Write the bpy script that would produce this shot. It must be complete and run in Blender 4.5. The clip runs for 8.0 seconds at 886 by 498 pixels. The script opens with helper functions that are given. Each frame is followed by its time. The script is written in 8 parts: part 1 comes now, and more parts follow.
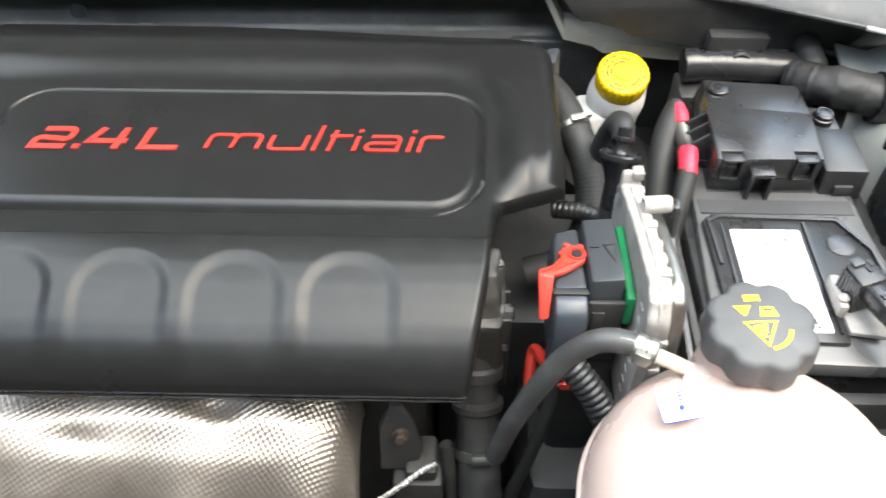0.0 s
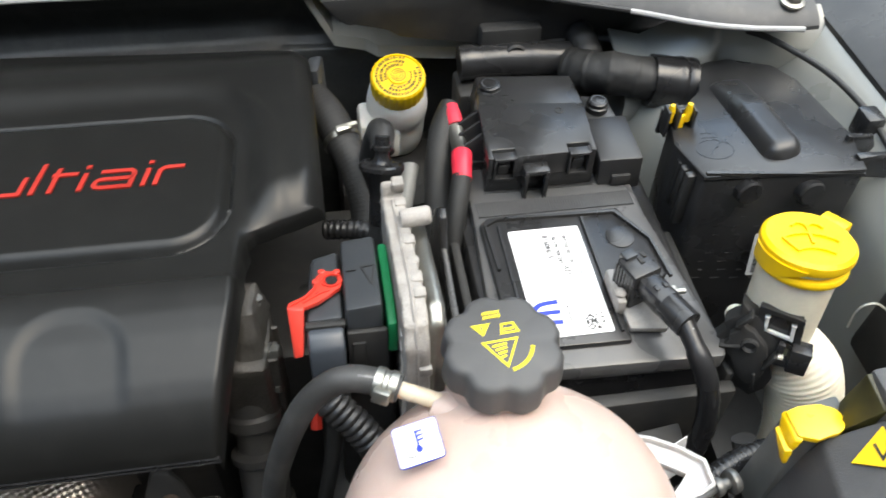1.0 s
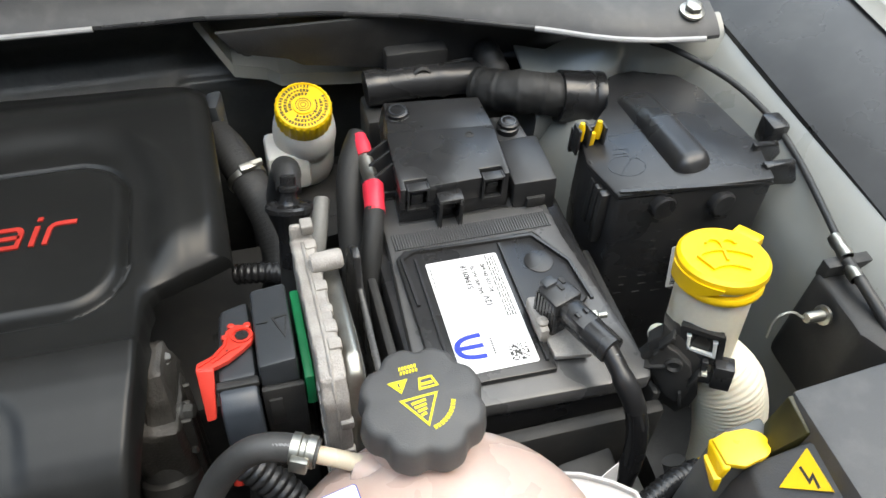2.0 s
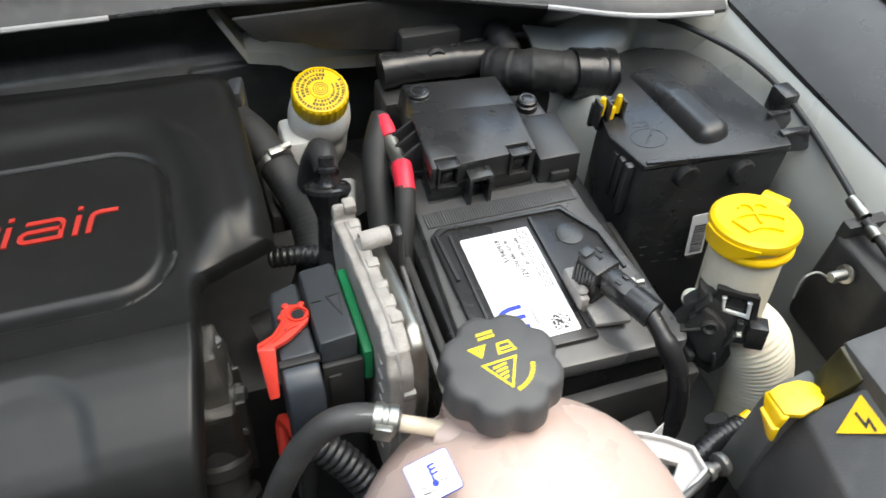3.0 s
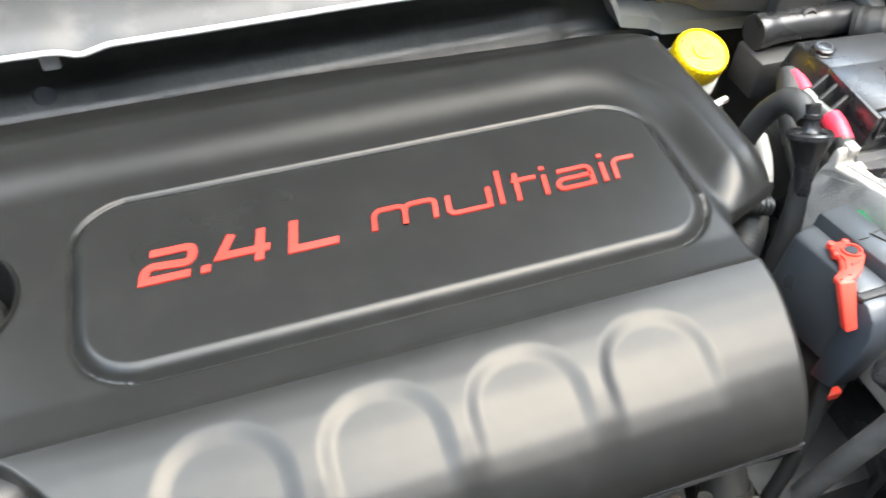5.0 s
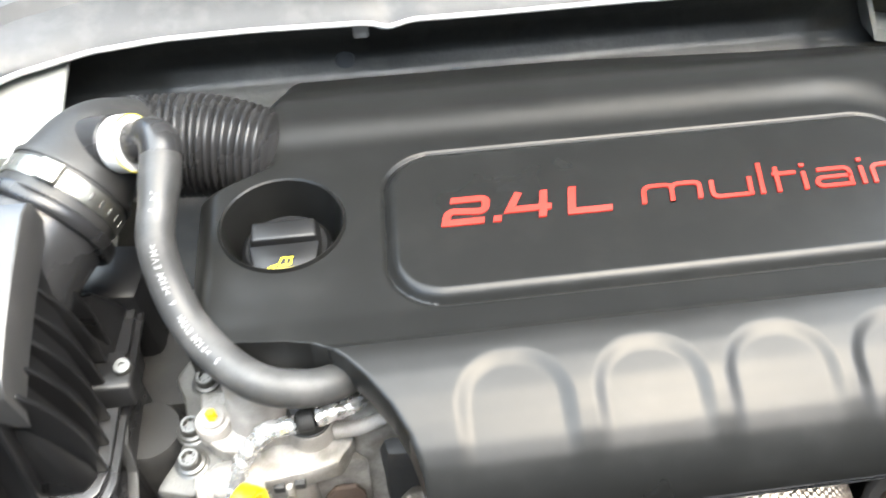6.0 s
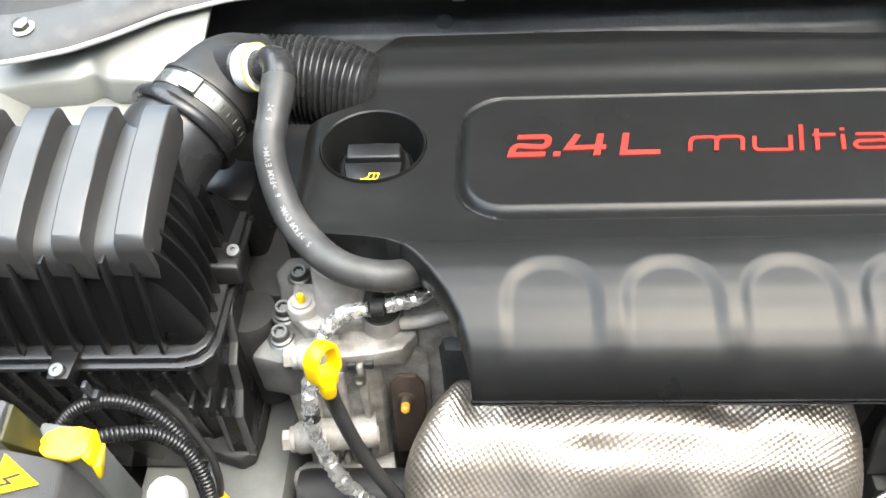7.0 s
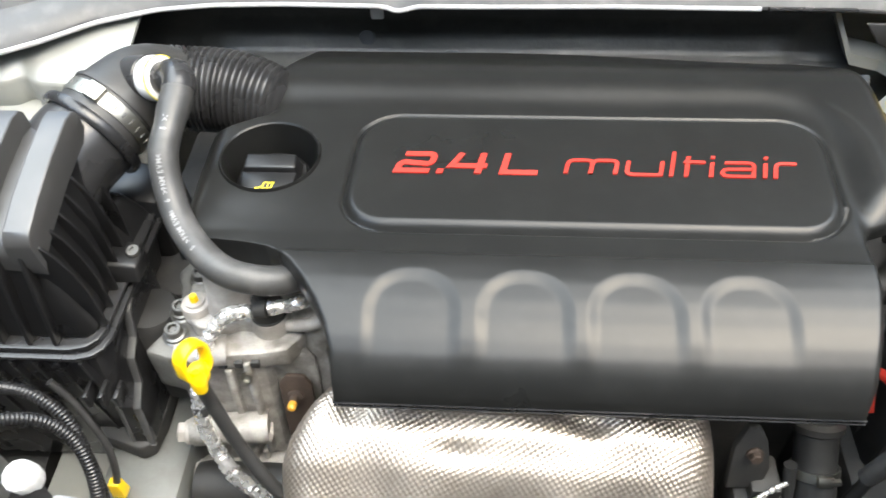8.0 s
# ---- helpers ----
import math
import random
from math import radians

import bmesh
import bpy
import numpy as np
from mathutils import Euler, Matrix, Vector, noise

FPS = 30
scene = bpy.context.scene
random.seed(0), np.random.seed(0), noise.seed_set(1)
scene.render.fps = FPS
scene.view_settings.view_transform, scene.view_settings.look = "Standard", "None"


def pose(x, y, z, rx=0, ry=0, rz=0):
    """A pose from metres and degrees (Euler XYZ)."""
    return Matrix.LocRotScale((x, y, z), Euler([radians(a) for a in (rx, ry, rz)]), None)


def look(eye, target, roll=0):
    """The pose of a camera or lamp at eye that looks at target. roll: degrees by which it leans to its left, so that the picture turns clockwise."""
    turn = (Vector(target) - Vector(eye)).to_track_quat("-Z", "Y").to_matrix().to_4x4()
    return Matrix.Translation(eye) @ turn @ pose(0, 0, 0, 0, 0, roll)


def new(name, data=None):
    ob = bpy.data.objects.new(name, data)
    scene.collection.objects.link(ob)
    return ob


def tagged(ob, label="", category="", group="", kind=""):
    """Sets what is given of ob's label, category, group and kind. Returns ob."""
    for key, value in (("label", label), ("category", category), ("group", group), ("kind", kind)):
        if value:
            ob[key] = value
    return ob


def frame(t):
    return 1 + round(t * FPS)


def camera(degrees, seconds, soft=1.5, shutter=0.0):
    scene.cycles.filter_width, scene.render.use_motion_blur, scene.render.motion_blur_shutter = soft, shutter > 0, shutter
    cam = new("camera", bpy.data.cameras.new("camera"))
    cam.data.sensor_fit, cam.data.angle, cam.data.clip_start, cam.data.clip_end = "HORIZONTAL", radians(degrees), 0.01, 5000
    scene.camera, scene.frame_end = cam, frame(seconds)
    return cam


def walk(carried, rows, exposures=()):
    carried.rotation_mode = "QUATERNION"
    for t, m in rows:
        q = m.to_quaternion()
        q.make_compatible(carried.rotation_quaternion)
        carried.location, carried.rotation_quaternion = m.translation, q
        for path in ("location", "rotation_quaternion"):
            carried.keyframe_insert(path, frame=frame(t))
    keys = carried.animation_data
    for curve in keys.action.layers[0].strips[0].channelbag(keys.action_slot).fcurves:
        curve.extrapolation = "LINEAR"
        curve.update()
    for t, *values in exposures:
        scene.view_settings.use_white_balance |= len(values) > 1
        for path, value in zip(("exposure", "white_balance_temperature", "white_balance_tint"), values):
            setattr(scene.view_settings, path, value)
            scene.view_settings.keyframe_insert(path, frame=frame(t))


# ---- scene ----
cam = camera(56.8, 8.0, 1.5, 0.3)
METRES, EYE, TILT, LEAN, TURN = 1.0, 1.45, -49.0, 0.0, 1.15
ROWS = [
    (0.0, 0.0, 0.0, 0.0, 0.0, -0.0, 0.0),
    (0.5, 0.0521, 0.0242, -0.0005, -4.27, 0.14, 3.01),
    (1.0, 0.1026, 0.0523, 0.0089, -7.97, 0.05, 6.44),
    (1.5, 0.1228, 0.067, 0.0326, -10.83, -0.21, 8.92),
    (3.0, 0.0573, 0.0729, 0.0354, -15.88, -1.88, 12.56),
    (3.5, -0.031, 0.114, 0.0408, -17.29, -2.38, 14.02),
    (4.0, -0.1401, 0.1608, 0.0643, -18.37, -2.29, 15.08),
    (5.5, -0.3688, 0.1472, 0.0914, -11.15, -0.91, 10.99),
    (6.0, -0.411, 0.1021, 0.0724, -5.07, -0.18, 6.71),
    (6.5, -0.4152, 0.0543, 0.0325, -0.26, 0.04, 3.32),
    (7.0, -0.3887, 0.0033, 0.003, 2.1, 0.59, 1.66),
    (7.5, -0.3508, -0.0317, -0.007, 2.77, 1.1, -0.56),
    (8.0, -0.2768, -0.0295, 0.0085, 2.7, 0.76, -0.58),
]
GLIDE = [(t, pose(0, 0, EYE, TILT, LEAN, TURN) @ pose(METRES * x, METRES * y, METRES * z, 90 + pitch, roll, yaw)) for t, x, y, z, yaw, pitch, roll in ROWS]
BALANCE = (7500, 3)
STOPS = [(0.0, 3.43), (0.5, 3.02), (1.0, 2.57), (1.5, 2.40), (3.0, 2.40), (3.5, 2.50), (4.0, 2.88), (5.5, 4.32), (6.0, 4.15), (6.5, 3.82), (7.0, 3.58), (7.5, 3.54), (8.0, 3.58)]
walk(cam, GLIDE, [(t, stops, *BALANCE) for t, stops in STOPS])

# ---- world and light ----
world = bpy.data.worlds.new("overcast_sky")
scene.world = world
world.use_nodes = True
wn = world.node_tree
sky = wn.nodes.new("ShaderNodeTexSky")
sky.sky_type = "NISHITA"
sky.sun_disc = False
sky.sun_elevation, sky.sun_rotation = radians(66), radians(120)
sky.air_density, sky.dust_density, sky.ozone_density = 1.0, 1.4, 0.9
wn.links.new(sky.outputs[0], wn.nodes["Background"].inputs[0])
wn.nodes["Background"].inputs[1].default_value = 0.15
sun = new("sun", bpy.data.lights.new("sun", "SUN"))
sun.data.energy, sun.data.angle, sun.data.color = 0.8, radians(90), (0.98, 1.0, 1.0)
sun.matrix_world = look((-0.15, 0.85, 3.4), (-0.2, 0.4, 0.9))
tagged(sun, kind="structure")


# ---- materials ----
def material(name, colour, rough=0.5, metal=0.0, vary=0.25, grain=400.0, stain=18.0, bump=0.1, coat=0.0, rough_vary=0.12, spec=0.5,
             glow_through=0.0, dirt=None, dirt_amount=0.0, island=0.0):
    """A surface with fine grain and large soft stains."""
    m = bpy.data.materials.new(name)
    m.use_nodes = True
    n, l = m.node_tree.nodes, m.node_tree.links
    b = n["Principled BSDF"]
    co = n.new("ShaderNodeTexCoord")
    fine, big = n.new("ShaderNodeTexNoise"), n.new("ShaderNodeTexNoise")
    fine.inputs["Scale"].default_value, big.inputs["Scale"].default_value = grain, stain
    fine.inputs["Detail"].default_value, big.inputs["Detail"].default_value = 3.0, 5.0
    for t in (fine, big):
        l.new(co.outputs["Object"], t.inputs["Vector"])
    blend = n.new("ShaderNodeMath")
    blend.operation = "MULTIPLY_ADD"
    l.new(fine.outputs[0], blend.inputs[0])
    blend.inputs[1].default_value = 0.35
    l.new(big.outputs[0], blend.inputs[2])
    ramp = n.new("ShaderNodeMapRange")
    ramp.inputs[1].default_value, ramp.inputs[2].default_value = 0.35, 1.0
    ramp.inputs[3].default_value, ramp.inputs[4].default_value = 1 - vary, 1 + vary
    l.new(blend.outputs[0], ramp.inputs[0])
    tint = n.new("ShaderNodeVectorMath")
    tint.operation = "SCALE"
    tint.inputs[0].default_value = colour[:3]
    l.new(ramp.outputs[0], tint.inputs[3])
    out = tint.outputs[0]
    if dirt:
        spots = n.new("ShaderNodeTexNoise")
        spots.inputs["Scale"].default_value, spots.inputs["Detail"].default_value = 45.0, 8.0
        l.new(co.outputs["Object"], spots.inputs["Vector"])
        cut = n.new("ShaderNodeMapRange")
        cut.inputs[1].default_value, cut.inputs[2].default_value = 0.48, 0.68
        cut.inputs[3].default_value, cut.inputs[4].default_value = 0.0, dirt_amount
        l.new(spots.outputs[0], cut.inputs[0])
        mix = n.new("ShaderNodeMix")
        mix.data_type = "RGBA"
        l.new(cut.outputs[0], mix.inputs[0])
        l.new(out, mix.inputs[6])
        mix.inputs[7].default_value = (*dirt, 1)
        out = mix.outputs[2]
    l.new(out, b.inputs["Base Color"])
    rr = n.new("ShaderNodeMapRange")
    rr.inputs[1].default_value, rr.inputs[2].default_value = 0.3, 0.7
    rr.inputs[3].default_value, rr.inputs[4].default_value = max(0.03, rough - rough_vary), min(1.0, rough + rough_vary)
    l.new(big.outputs[0], rr.inputs[0])
    l.new(rr.outputs[0], b.inputs["Roughness"])
    b.inputs["Metallic"].default_value = metal
    b.inputs["Specular IOR Level"].default_value = spec
    b.inputs["Coat Weight"].default_value = coat
    if glow_through:
        b.inputs["Subsurface Weight"].default_value = glow_through
        b.inputs["Subsurface Radius"].default_value = (0.012, 0.008, 0.006)
        b.inputs["Subsurface Scale"].default_value = 1.0
    if bump:
        bp = n.new("ShaderNodeBump")
        bp.inputs["Strength"].default_value, bp.inputs["Distance"].default_value = bump, 0.0006
        l.new(fine.outputs[0], bp.inputs["Height"])
        l.new(bp.outputs[0], b.inputs["Normal"])
    return m


M_COVER = material("satin black cover plastic", (0.0098, 0.0100, 0.0098), 0.30, vary=0.15, grain=1500, stain=7, bump=0.12, rough_vary=0.04, spec=0.29, dirt=(0.05, 0.05, 0.048), dirt_amount=0.07)
# Only for the added, unseen walls that darken low reflections.
M_ADDED_WALL = material("dark added wall", (0.06, 0.06, 0.058), 0.85, vary=0.2, grain=30, stain=1.2, bump=0.4)
# On the air box lid this blacker base also stands for its shaded sides.
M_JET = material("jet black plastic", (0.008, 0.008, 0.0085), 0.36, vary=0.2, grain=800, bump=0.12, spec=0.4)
M_RED = material("red raised lettering", (0.40, 0.03, 0.022), 0.4, vary=0.12, bump=0.05)
M_BLACK = material("black moulded plastic", (0.022, 0.022, 0.023), 0.28, vary=0.25, grain=900, bump=0.15, dirt=(0.09, 0.085, 0.08), dirt_amount=0.05)
M_GLOSS = material("smooth black plastic", (0.014, 0.014, 0.015), 0.28, vary=0.2, grain=700, bump=0.08)
M_LID = material("dusty grey black battery plastic", (0.075, 0.075, 0.076), 0.30, vary=0.15, grain=900, bump=0.2, dirt=(0.14, 0.137, 0.133), dirt_amount=0.2)
M_DUSTY = material("dusty black box plastic", (0.020, 0.020, 0.021), 0.30, vary=0.15, grain=900, bump=0.15, spec=0.5, dirt=(0.10, 0.098, 0.095), dirt_amount=0.08)
# Base paler than the lid's: part of the sky's sheen is in the colour.
M_RIB = material("black lid plastic, sky sheen in base", (0.038, 0.0375, 0.0375), 0.31, vary=0.1, grain=1400, stain=12, bump=0.10, rough_vary=0.04, spec=0.72, dirt=(0.10, 0.095, 0.09), dirt_amount=0.10)
# Also on castings low in the bay, where its black stands for shade.
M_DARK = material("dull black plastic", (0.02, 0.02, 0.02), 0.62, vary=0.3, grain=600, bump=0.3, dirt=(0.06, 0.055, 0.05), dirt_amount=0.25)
M_GREY = material("slate grey connector plastic", (0.036, 0.040, 0.045), 0.34, vary=0.15, grain=900, bump=0.2)
M_CAP = material("charcoal cap plastic", (0.065, 0.065, 0.066), 0.5, vary=0.12, grain=1200, bump=0.3)
M_RUBBER = material("black rubber hose", (0.024, 0.024, 0.024), 0.5, vary=0.25, grain=500, bump=0.35, dirt=(0.10, 0.098, 0.095), dirt_amount=0.15)
M_HOSE = material("dusty grey rubber hose", (0.038, 0.038, 0.038), 0.48, vary=0.2, grain=500, bump=0.2, dirt=(0.15, 0.145, 0.14), dirt_amount=0.25)
M_TAPE = material("black cloth tape", (0.016, 0.016, 0.016), 0.62, vary=0.3, grain=1300, bump=0.5)
M_YELLOW = material("yellow cap plastic", (0.86, 0.545, 0.012), 0.36, vary=0.08, grain=700, bump=0.08)
M_YPRINT = material("yellow print", (0.75, 0.62, 0.02), 0.5, vary=0.1, bump=0.0)
M_BPRINT = material("black print", (0.02, 0.02, 0.02), 0.5, vary=0.1, bump=0.0)
M_OLIVE = material("dark olive print", (0.10, 0.075, 0.01), 0.5, vary=0.2, bump=0.0)
M_BLUE = material("blue print", (0.006, 0.03, 0.36), 0.45, vary=0.1, bump=0.0)
M_WPRINT = material("pale print", (0.22, 0.22, 0.22), 0.55, vary=0.2, bump=0.0)
M_LABEL = material("white paper label", (0.70, 0.70, 0.70), 0.42, vary=0.05, grain=900, bump=0.05)
M_TANK = material("milky translucent tank plastic", (0.52, 0.395, 0.348), 0.32, vary=0.07, grain=300, stain=10, bump=0.05, glow_through=0.35)
M_MILK = material("milky reservoir plastic", (0.66, 0.65, 0.62), 0.38, vary=0.1, grain=300, stain=25, bump=0.05, glow_through=0.25)
M_EAR = material("greyed milky plastic", (0.43, 0.42, 0.415), 0.4, vary=0.12, grain=300, stain=25, bump=0.08, glow_through=0.15)
M_AMBER = material("aged cream reservoir plastic", (0.74, 0.69, 0.56), 0.42, vary=0.12, grain=300, stain=25, bump=0.05, glow_through=0.2)
M_NIPPLE = material("amber translucent nipple", (0.60, 0.52, 0.40), 0.3, vary=0.1, bump=0.0, glow_through=0.3)
M_REDP = material("red connector plastic", (0.62, 0.045, 0.03), 0.38, vary=0.12, grain=700, bump=0.1)
M_PINK = material("red insulating sleeve", (0.72, 0.03, 0.06), 0.42, vary=0.15, grain=700, bump=0.15)
M_GREEN = material("green seal plastic", (0.005, 0.20, 0.07), 0.45, vary=0.15, grain=700, bump=0.1)
M_ALU = material("cast aluminium", (0.33, 0.31, 0.29), 0.6, 0.1, vary=0.3, grain=700, stain=60, bump=0.9, dirt=(0.22, 0.20, 0.175), dirt_amount=0.45)
M_CAST = material("dusty cast aluminium block", (0.34, 0.325, 0.305), 0.55, 0.35, vary=0.5, grain=700, stain=70, bump=1.0, dirt=(0.13, 0.118, 0.102), dirt_amount=0.6)
# Casting for shaded places: the shade is put into this dark base.
M_SHADED = material("dusty casting, darkened for shade", (0.05, 0.047, 0.043), 0.5, 0.25, vary=0.5, grain=420, stain=60, bump=0.9, dirt=(0.03, 0.028, 0.025), dirt_amount=0.7)
M_PRIMER = material("grey primer paint", (0.11, 0.115, 0.11), 0.42, vary=0.12, grain=300, stain=20, bump=0.1, dirt=(0.06, 0.055, 0.05), dirt_amount=0.3)
M_ZINC = material("dull dark zinc", (0.16, 0.16, 0.155), 0.42, 0.7, vary=0.25, grain=500, stain=60, bump=0.2, dirt=(0.08, 0.075, 0.065), dirt_amount=0.4)
M_ARM = material("dull grey casting", (0.14, 0.138, 0.130), 0.6, 0.3, vary=0.35, grain=500, stain=50, bump=0.7, dirt=(0.07, 0.064, 0.056), dirt_amount=0.5)
M_ORANGE = material("orange paint", (0.62, 0.30, 0.04), 0.45, vary=0.15, bump=0.1)
M_FOIL = material("embossed aluminium foil", (0.45, 0.40, 0.35), 0.37, 0.85, vary=0.15, grain=300, stain=14, bump=0.15, rough_vary=0.1, dirt=(0.25, 0.20, 0.15), dirt_amount=0.25)
M_TAPEFOIL = material("crinkled foil tape", (0.80, 0.79, 0.78), 0.26, 0.8, vary=0.2, grain=140, stain=90, bump=1.0)
M_STEEL = material("zinc plated steel", (0.40, 0.395, 0.36), 0.40, 1.0, vary=0.2, grain=500, bump=0.1, dirt=(0.2, 0.17, 0.13), dirt_amount=0.3)
M_RUST = material("rusty steel", (0.065, 0.046, 0.036), 0.75, 0.3, vary=0.4, grain=500, stain=90, bump=0.7)
M_PAINT = material("pale grey body paint", (0.235, 0.238, 0.222), 0.33, vary=0.08, grain=60, stain=9, bump=0.05, dirt=(0.26, 0.25, 0.22), dirt_amount=0.3, coat=0.3)
M_SEAL = material("pale weather strip", (0.38, 0.38, 0.38), 0.4, vary=0.15, bump=0.1)
M_COWL = material("grey black cowl plastic", (0.055, 0.056, 0.058), 0.5, vary=0.2, grain=1100, stain=10, bump=0.35, dirt=(0.14, 0.135, 0.13), dirt_amount=0.25)
M_MAT = material("black bulkhead insulation", (0.025, 0.0265, 0.026), 0.42, vary=0.35, grain=220, stain=20, bump=0.5, dirt=(0.07, 0.07, 0.065), dirt_amount=0.3)
M_HOOD = material("pale painted hood underside", (0.60, 0.60, 0.585), 0.8, vary=0.25, grain=300, stain=8, bump=0.4)
M_GROUND = material("grey concrete", (0.33, 0.33, 0.32), 0.85, vary=0.2, grain=60, stain=1.5, bump=0.4)


# ---- mesh helpers ----
def finish(bm, sharp=38.0):
    bmesh.ops.recalc_face_normals(bm, faces=bm.faces[:])
    for f in bm.faces:
        f.smooth = True
    for e in bm.edges:
        if len(e.link_faces) == 2 and e.calc_face_angle(0) > radians(sharp):
            e.smooth = False


def thing(name, at, label, category, group="", kind=""):
    ob = new(name)
    ob.location = at
    ob.empty_display_size = 0.02
    return tagged(ob, label, category, group, kind)


def origin(ob):
    p = Vector((0, 0, 0))
    while ob:
        p += ob.location
        ob = ob.parent
    return p


def part(name, bm, mat, parent=None, label="", sharp=38.0, clean=True):
    """Links a bmesh, built in world metres, as one mesh under a thing or a part."""
    if clean:
        finish(bm, sharp)
    if parent:
        bm.transform(Matrix.Translation(-origin(parent)))
    me = bpy.data.meshes.new(name)
    bm.to_mesh(me)
    bm.free()
    me.materials.append(mat)
    ob = new(name, me)
    ob.parent = parent
    return tagged(ob, label)


def solo(name, bm, mat, label, category, group="", kind="", sharp=38.0):
    return tagged(part(name, bm, mat, None, "", sharp), label, category, group, kind)


def absorb(bm, other, m=None):
    if m is not None:
        other.transform(m)
    me = bpy.data.meshes.new("scrap")
    other.to_mesh(me)
    other.free()
    bm.from_mesh(me)
    bpy.data.meshes.remove(me)
    return bm


def bevelled(bm, b, seg=2, angle=25.0):
    if b > 0:
        edges = [e for e in bm.edges if len(e.link_faces) == 2 and e.calc_face_angle(0) > radians(angle)]
        bmesh.ops.bevel(bm, geom=edges, offset=b, segments=seg, affect="EDGES", profile=0.5, clamp_overlap=True)
    return bm


def hexa(bm, low, high, b=0.0, seg=2):
    """A solid between two rings of points, one above the other."""
    s = bmesh.new()
    lo, hi = [s.verts.new(p) for p in low], [s.verts.new(p) for p in high]
    k = len(lo)
    s.faces.new(lo[::-1]), s.faces.new(hi)
    for i in range(k):
        s.faces.new((lo[i], lo[(i + 1) % k], hi[(i + 1) % k], hi[i]))
    bmesh.ops.recalc_face_normals(s, faces=s.faces[:])
    return absorb(bm, bevelled(s, b, seg))


def box(bm, x0, x1, y0, y1, z0, z1, b=0.0, seg=2, m=None):
    s = bmesh.new()
    hexa(s, [(x0, y0, z0), (x1, y0, z0), (x1, y1, z0), (x0, y1, z0)], [(x0, y0, z1), (x1, y0, z1), (x1, y1, z1), (x0, y1, z1)], b, seg)
    return absorb(bm, s, m)


def prism(bm, pts, z0, z1, b=0.0, seg=2, m=None, taper=1.0):
    s = bmesh.new()
    cx, cy = sum(p[0] for p in pts) / len(pts), sum(p[1] for p in pts) / len(pts)
    hexa(s, [(x, y, z0) for x, y in pts], [(cx + (x - cx) * taper, cy + (y - cy) * taper, z1) for x, y in pts], b, seg)
    return absorb(bm, s, m)


def lathe(bm, profile, m=None, seg=32, shape=None, low=False, high=False):
    """Turns (radius, height) pairs round z; shape(angle) scales the radius."""
    s = bmesh.new()
    rings = []
    for r, z in profile:
        ring = []
        for i in range(seg):
            a = 2 * math.pi * i / seg
            k = r * (shape(a, z) if shape else 1)
            ring.append(s.verts.new((k * math.cos(a), k * math.sin(a), z)))
        rings.append(ring)
    for a, b in zip(rings, rings[1:]):
        for i in range(seg):
            s.faces.new((a[i], a[(i + 1) % seg], b[(i + 1) % seg], b[i]))
    if low and profile[0][0] > 1e-6:
        s.faces.new(rings[0][::-1])
    if high and profile[-1][0] > 1e-6:
        s.faces.new(rings[-1])
    bmesh.ops.remove_doubles(s, verts=s.verts[:], dist=1e-6)
    return absorb(bm, s, m)


def aim(at, way):
    """A pose at a point with z along a way."""
    return Matrix.Translation(at) @ Vector(way).to_track_quat("Z", "Y").to_matrix().to_4x4()


def smooth_line(pts, step=0.004):
    """Catmull-Rom through the points, at even steps."""
    P = [Vector(p) for p in pts]
    P = [2 * P[0] - P[1], *P, 2 * P[-1] - P[-2]]
    dense = []
    for a, b, c, d in zip(P, P[1:], P[2:], P[3:]):
        for i in range(24):
            t = i / 24
            dense.append(0.5 * (2 * b + (c - a) * t + (2 * a - 5 * b + 4 * c - d) * t * t + (3 * b - a - 3 * c + d) * t ** 3))
    dense.append(P[-2])
    out, left = [dense[0]], step
    for p, q in zip(dense, dense[1:]):
        d = (q - p).length
        while d >= left > 0:
            p = p + (q - p) * (left / d)
            out.append(p)
            d, left = (q - p).length, step
        left -= d
    out.append(dense[-1])
    return out


def tube(bm, pts, r, seg=16, step=0.006, rf=None, straight=False):
    """A round tube along a smooth line; rf(s) scales the radius at s metres."""
    line = [Vector(p) for p in pts] if straight else smooth_line(pts, step)
    s = bmesh.new()
    rings, along, side = [], 0.0, None
    for i, p in enumerate(line):
        way = (line[min(i + 1, len(line) - 1)] - line[max(i - 1, 0)]).normalized()
        if side is None:
            side = way.orthogonal().normalized()
        side = (side - way * side.dot(way)).normalized()
        up = way.cross(side)
        if i:
            along += (p - line[i - 1]).length
        k = r * (rf(along) if rf else 1)
        rings.append([s.verts.new(p + k * (math.cos(a) * side + math.sin(a) * up)) for a in (2 * math.pi * j / seg for j in range(seg))])
    for a, b in zip(rings, rings[1:]):
        for j in range(seg):
            s.faces.new((a[j], a[(j + 1) % seg], b[(j + 1) % seg], b[j]))
    s.faces.new(rings[0][::-1]), s.faces.new(rings[-1])
    return absorb(bm, s)


def ribs(pitch, depth):
    return lambda s: 1 - depth * (0.5 + 0.5 * math.cos(2 * math.pi * s / pitch)) ** 2


def sheet(bm, f, nu, nv, closed=False):
    """A grid of points f(u, v) for u and v from 0 to 1."""
    g = [[bm.verts.new(f(i / nu, j / nv)) for j in range(nv + 1)] for i in range(nu + 1)]
    for i in range(nu):
        for j in range(nv):
            bm.faces.new((g[i][j], g[i + 1][j], g[i + 1][j + 1], g[i][j + 1]))
    return g


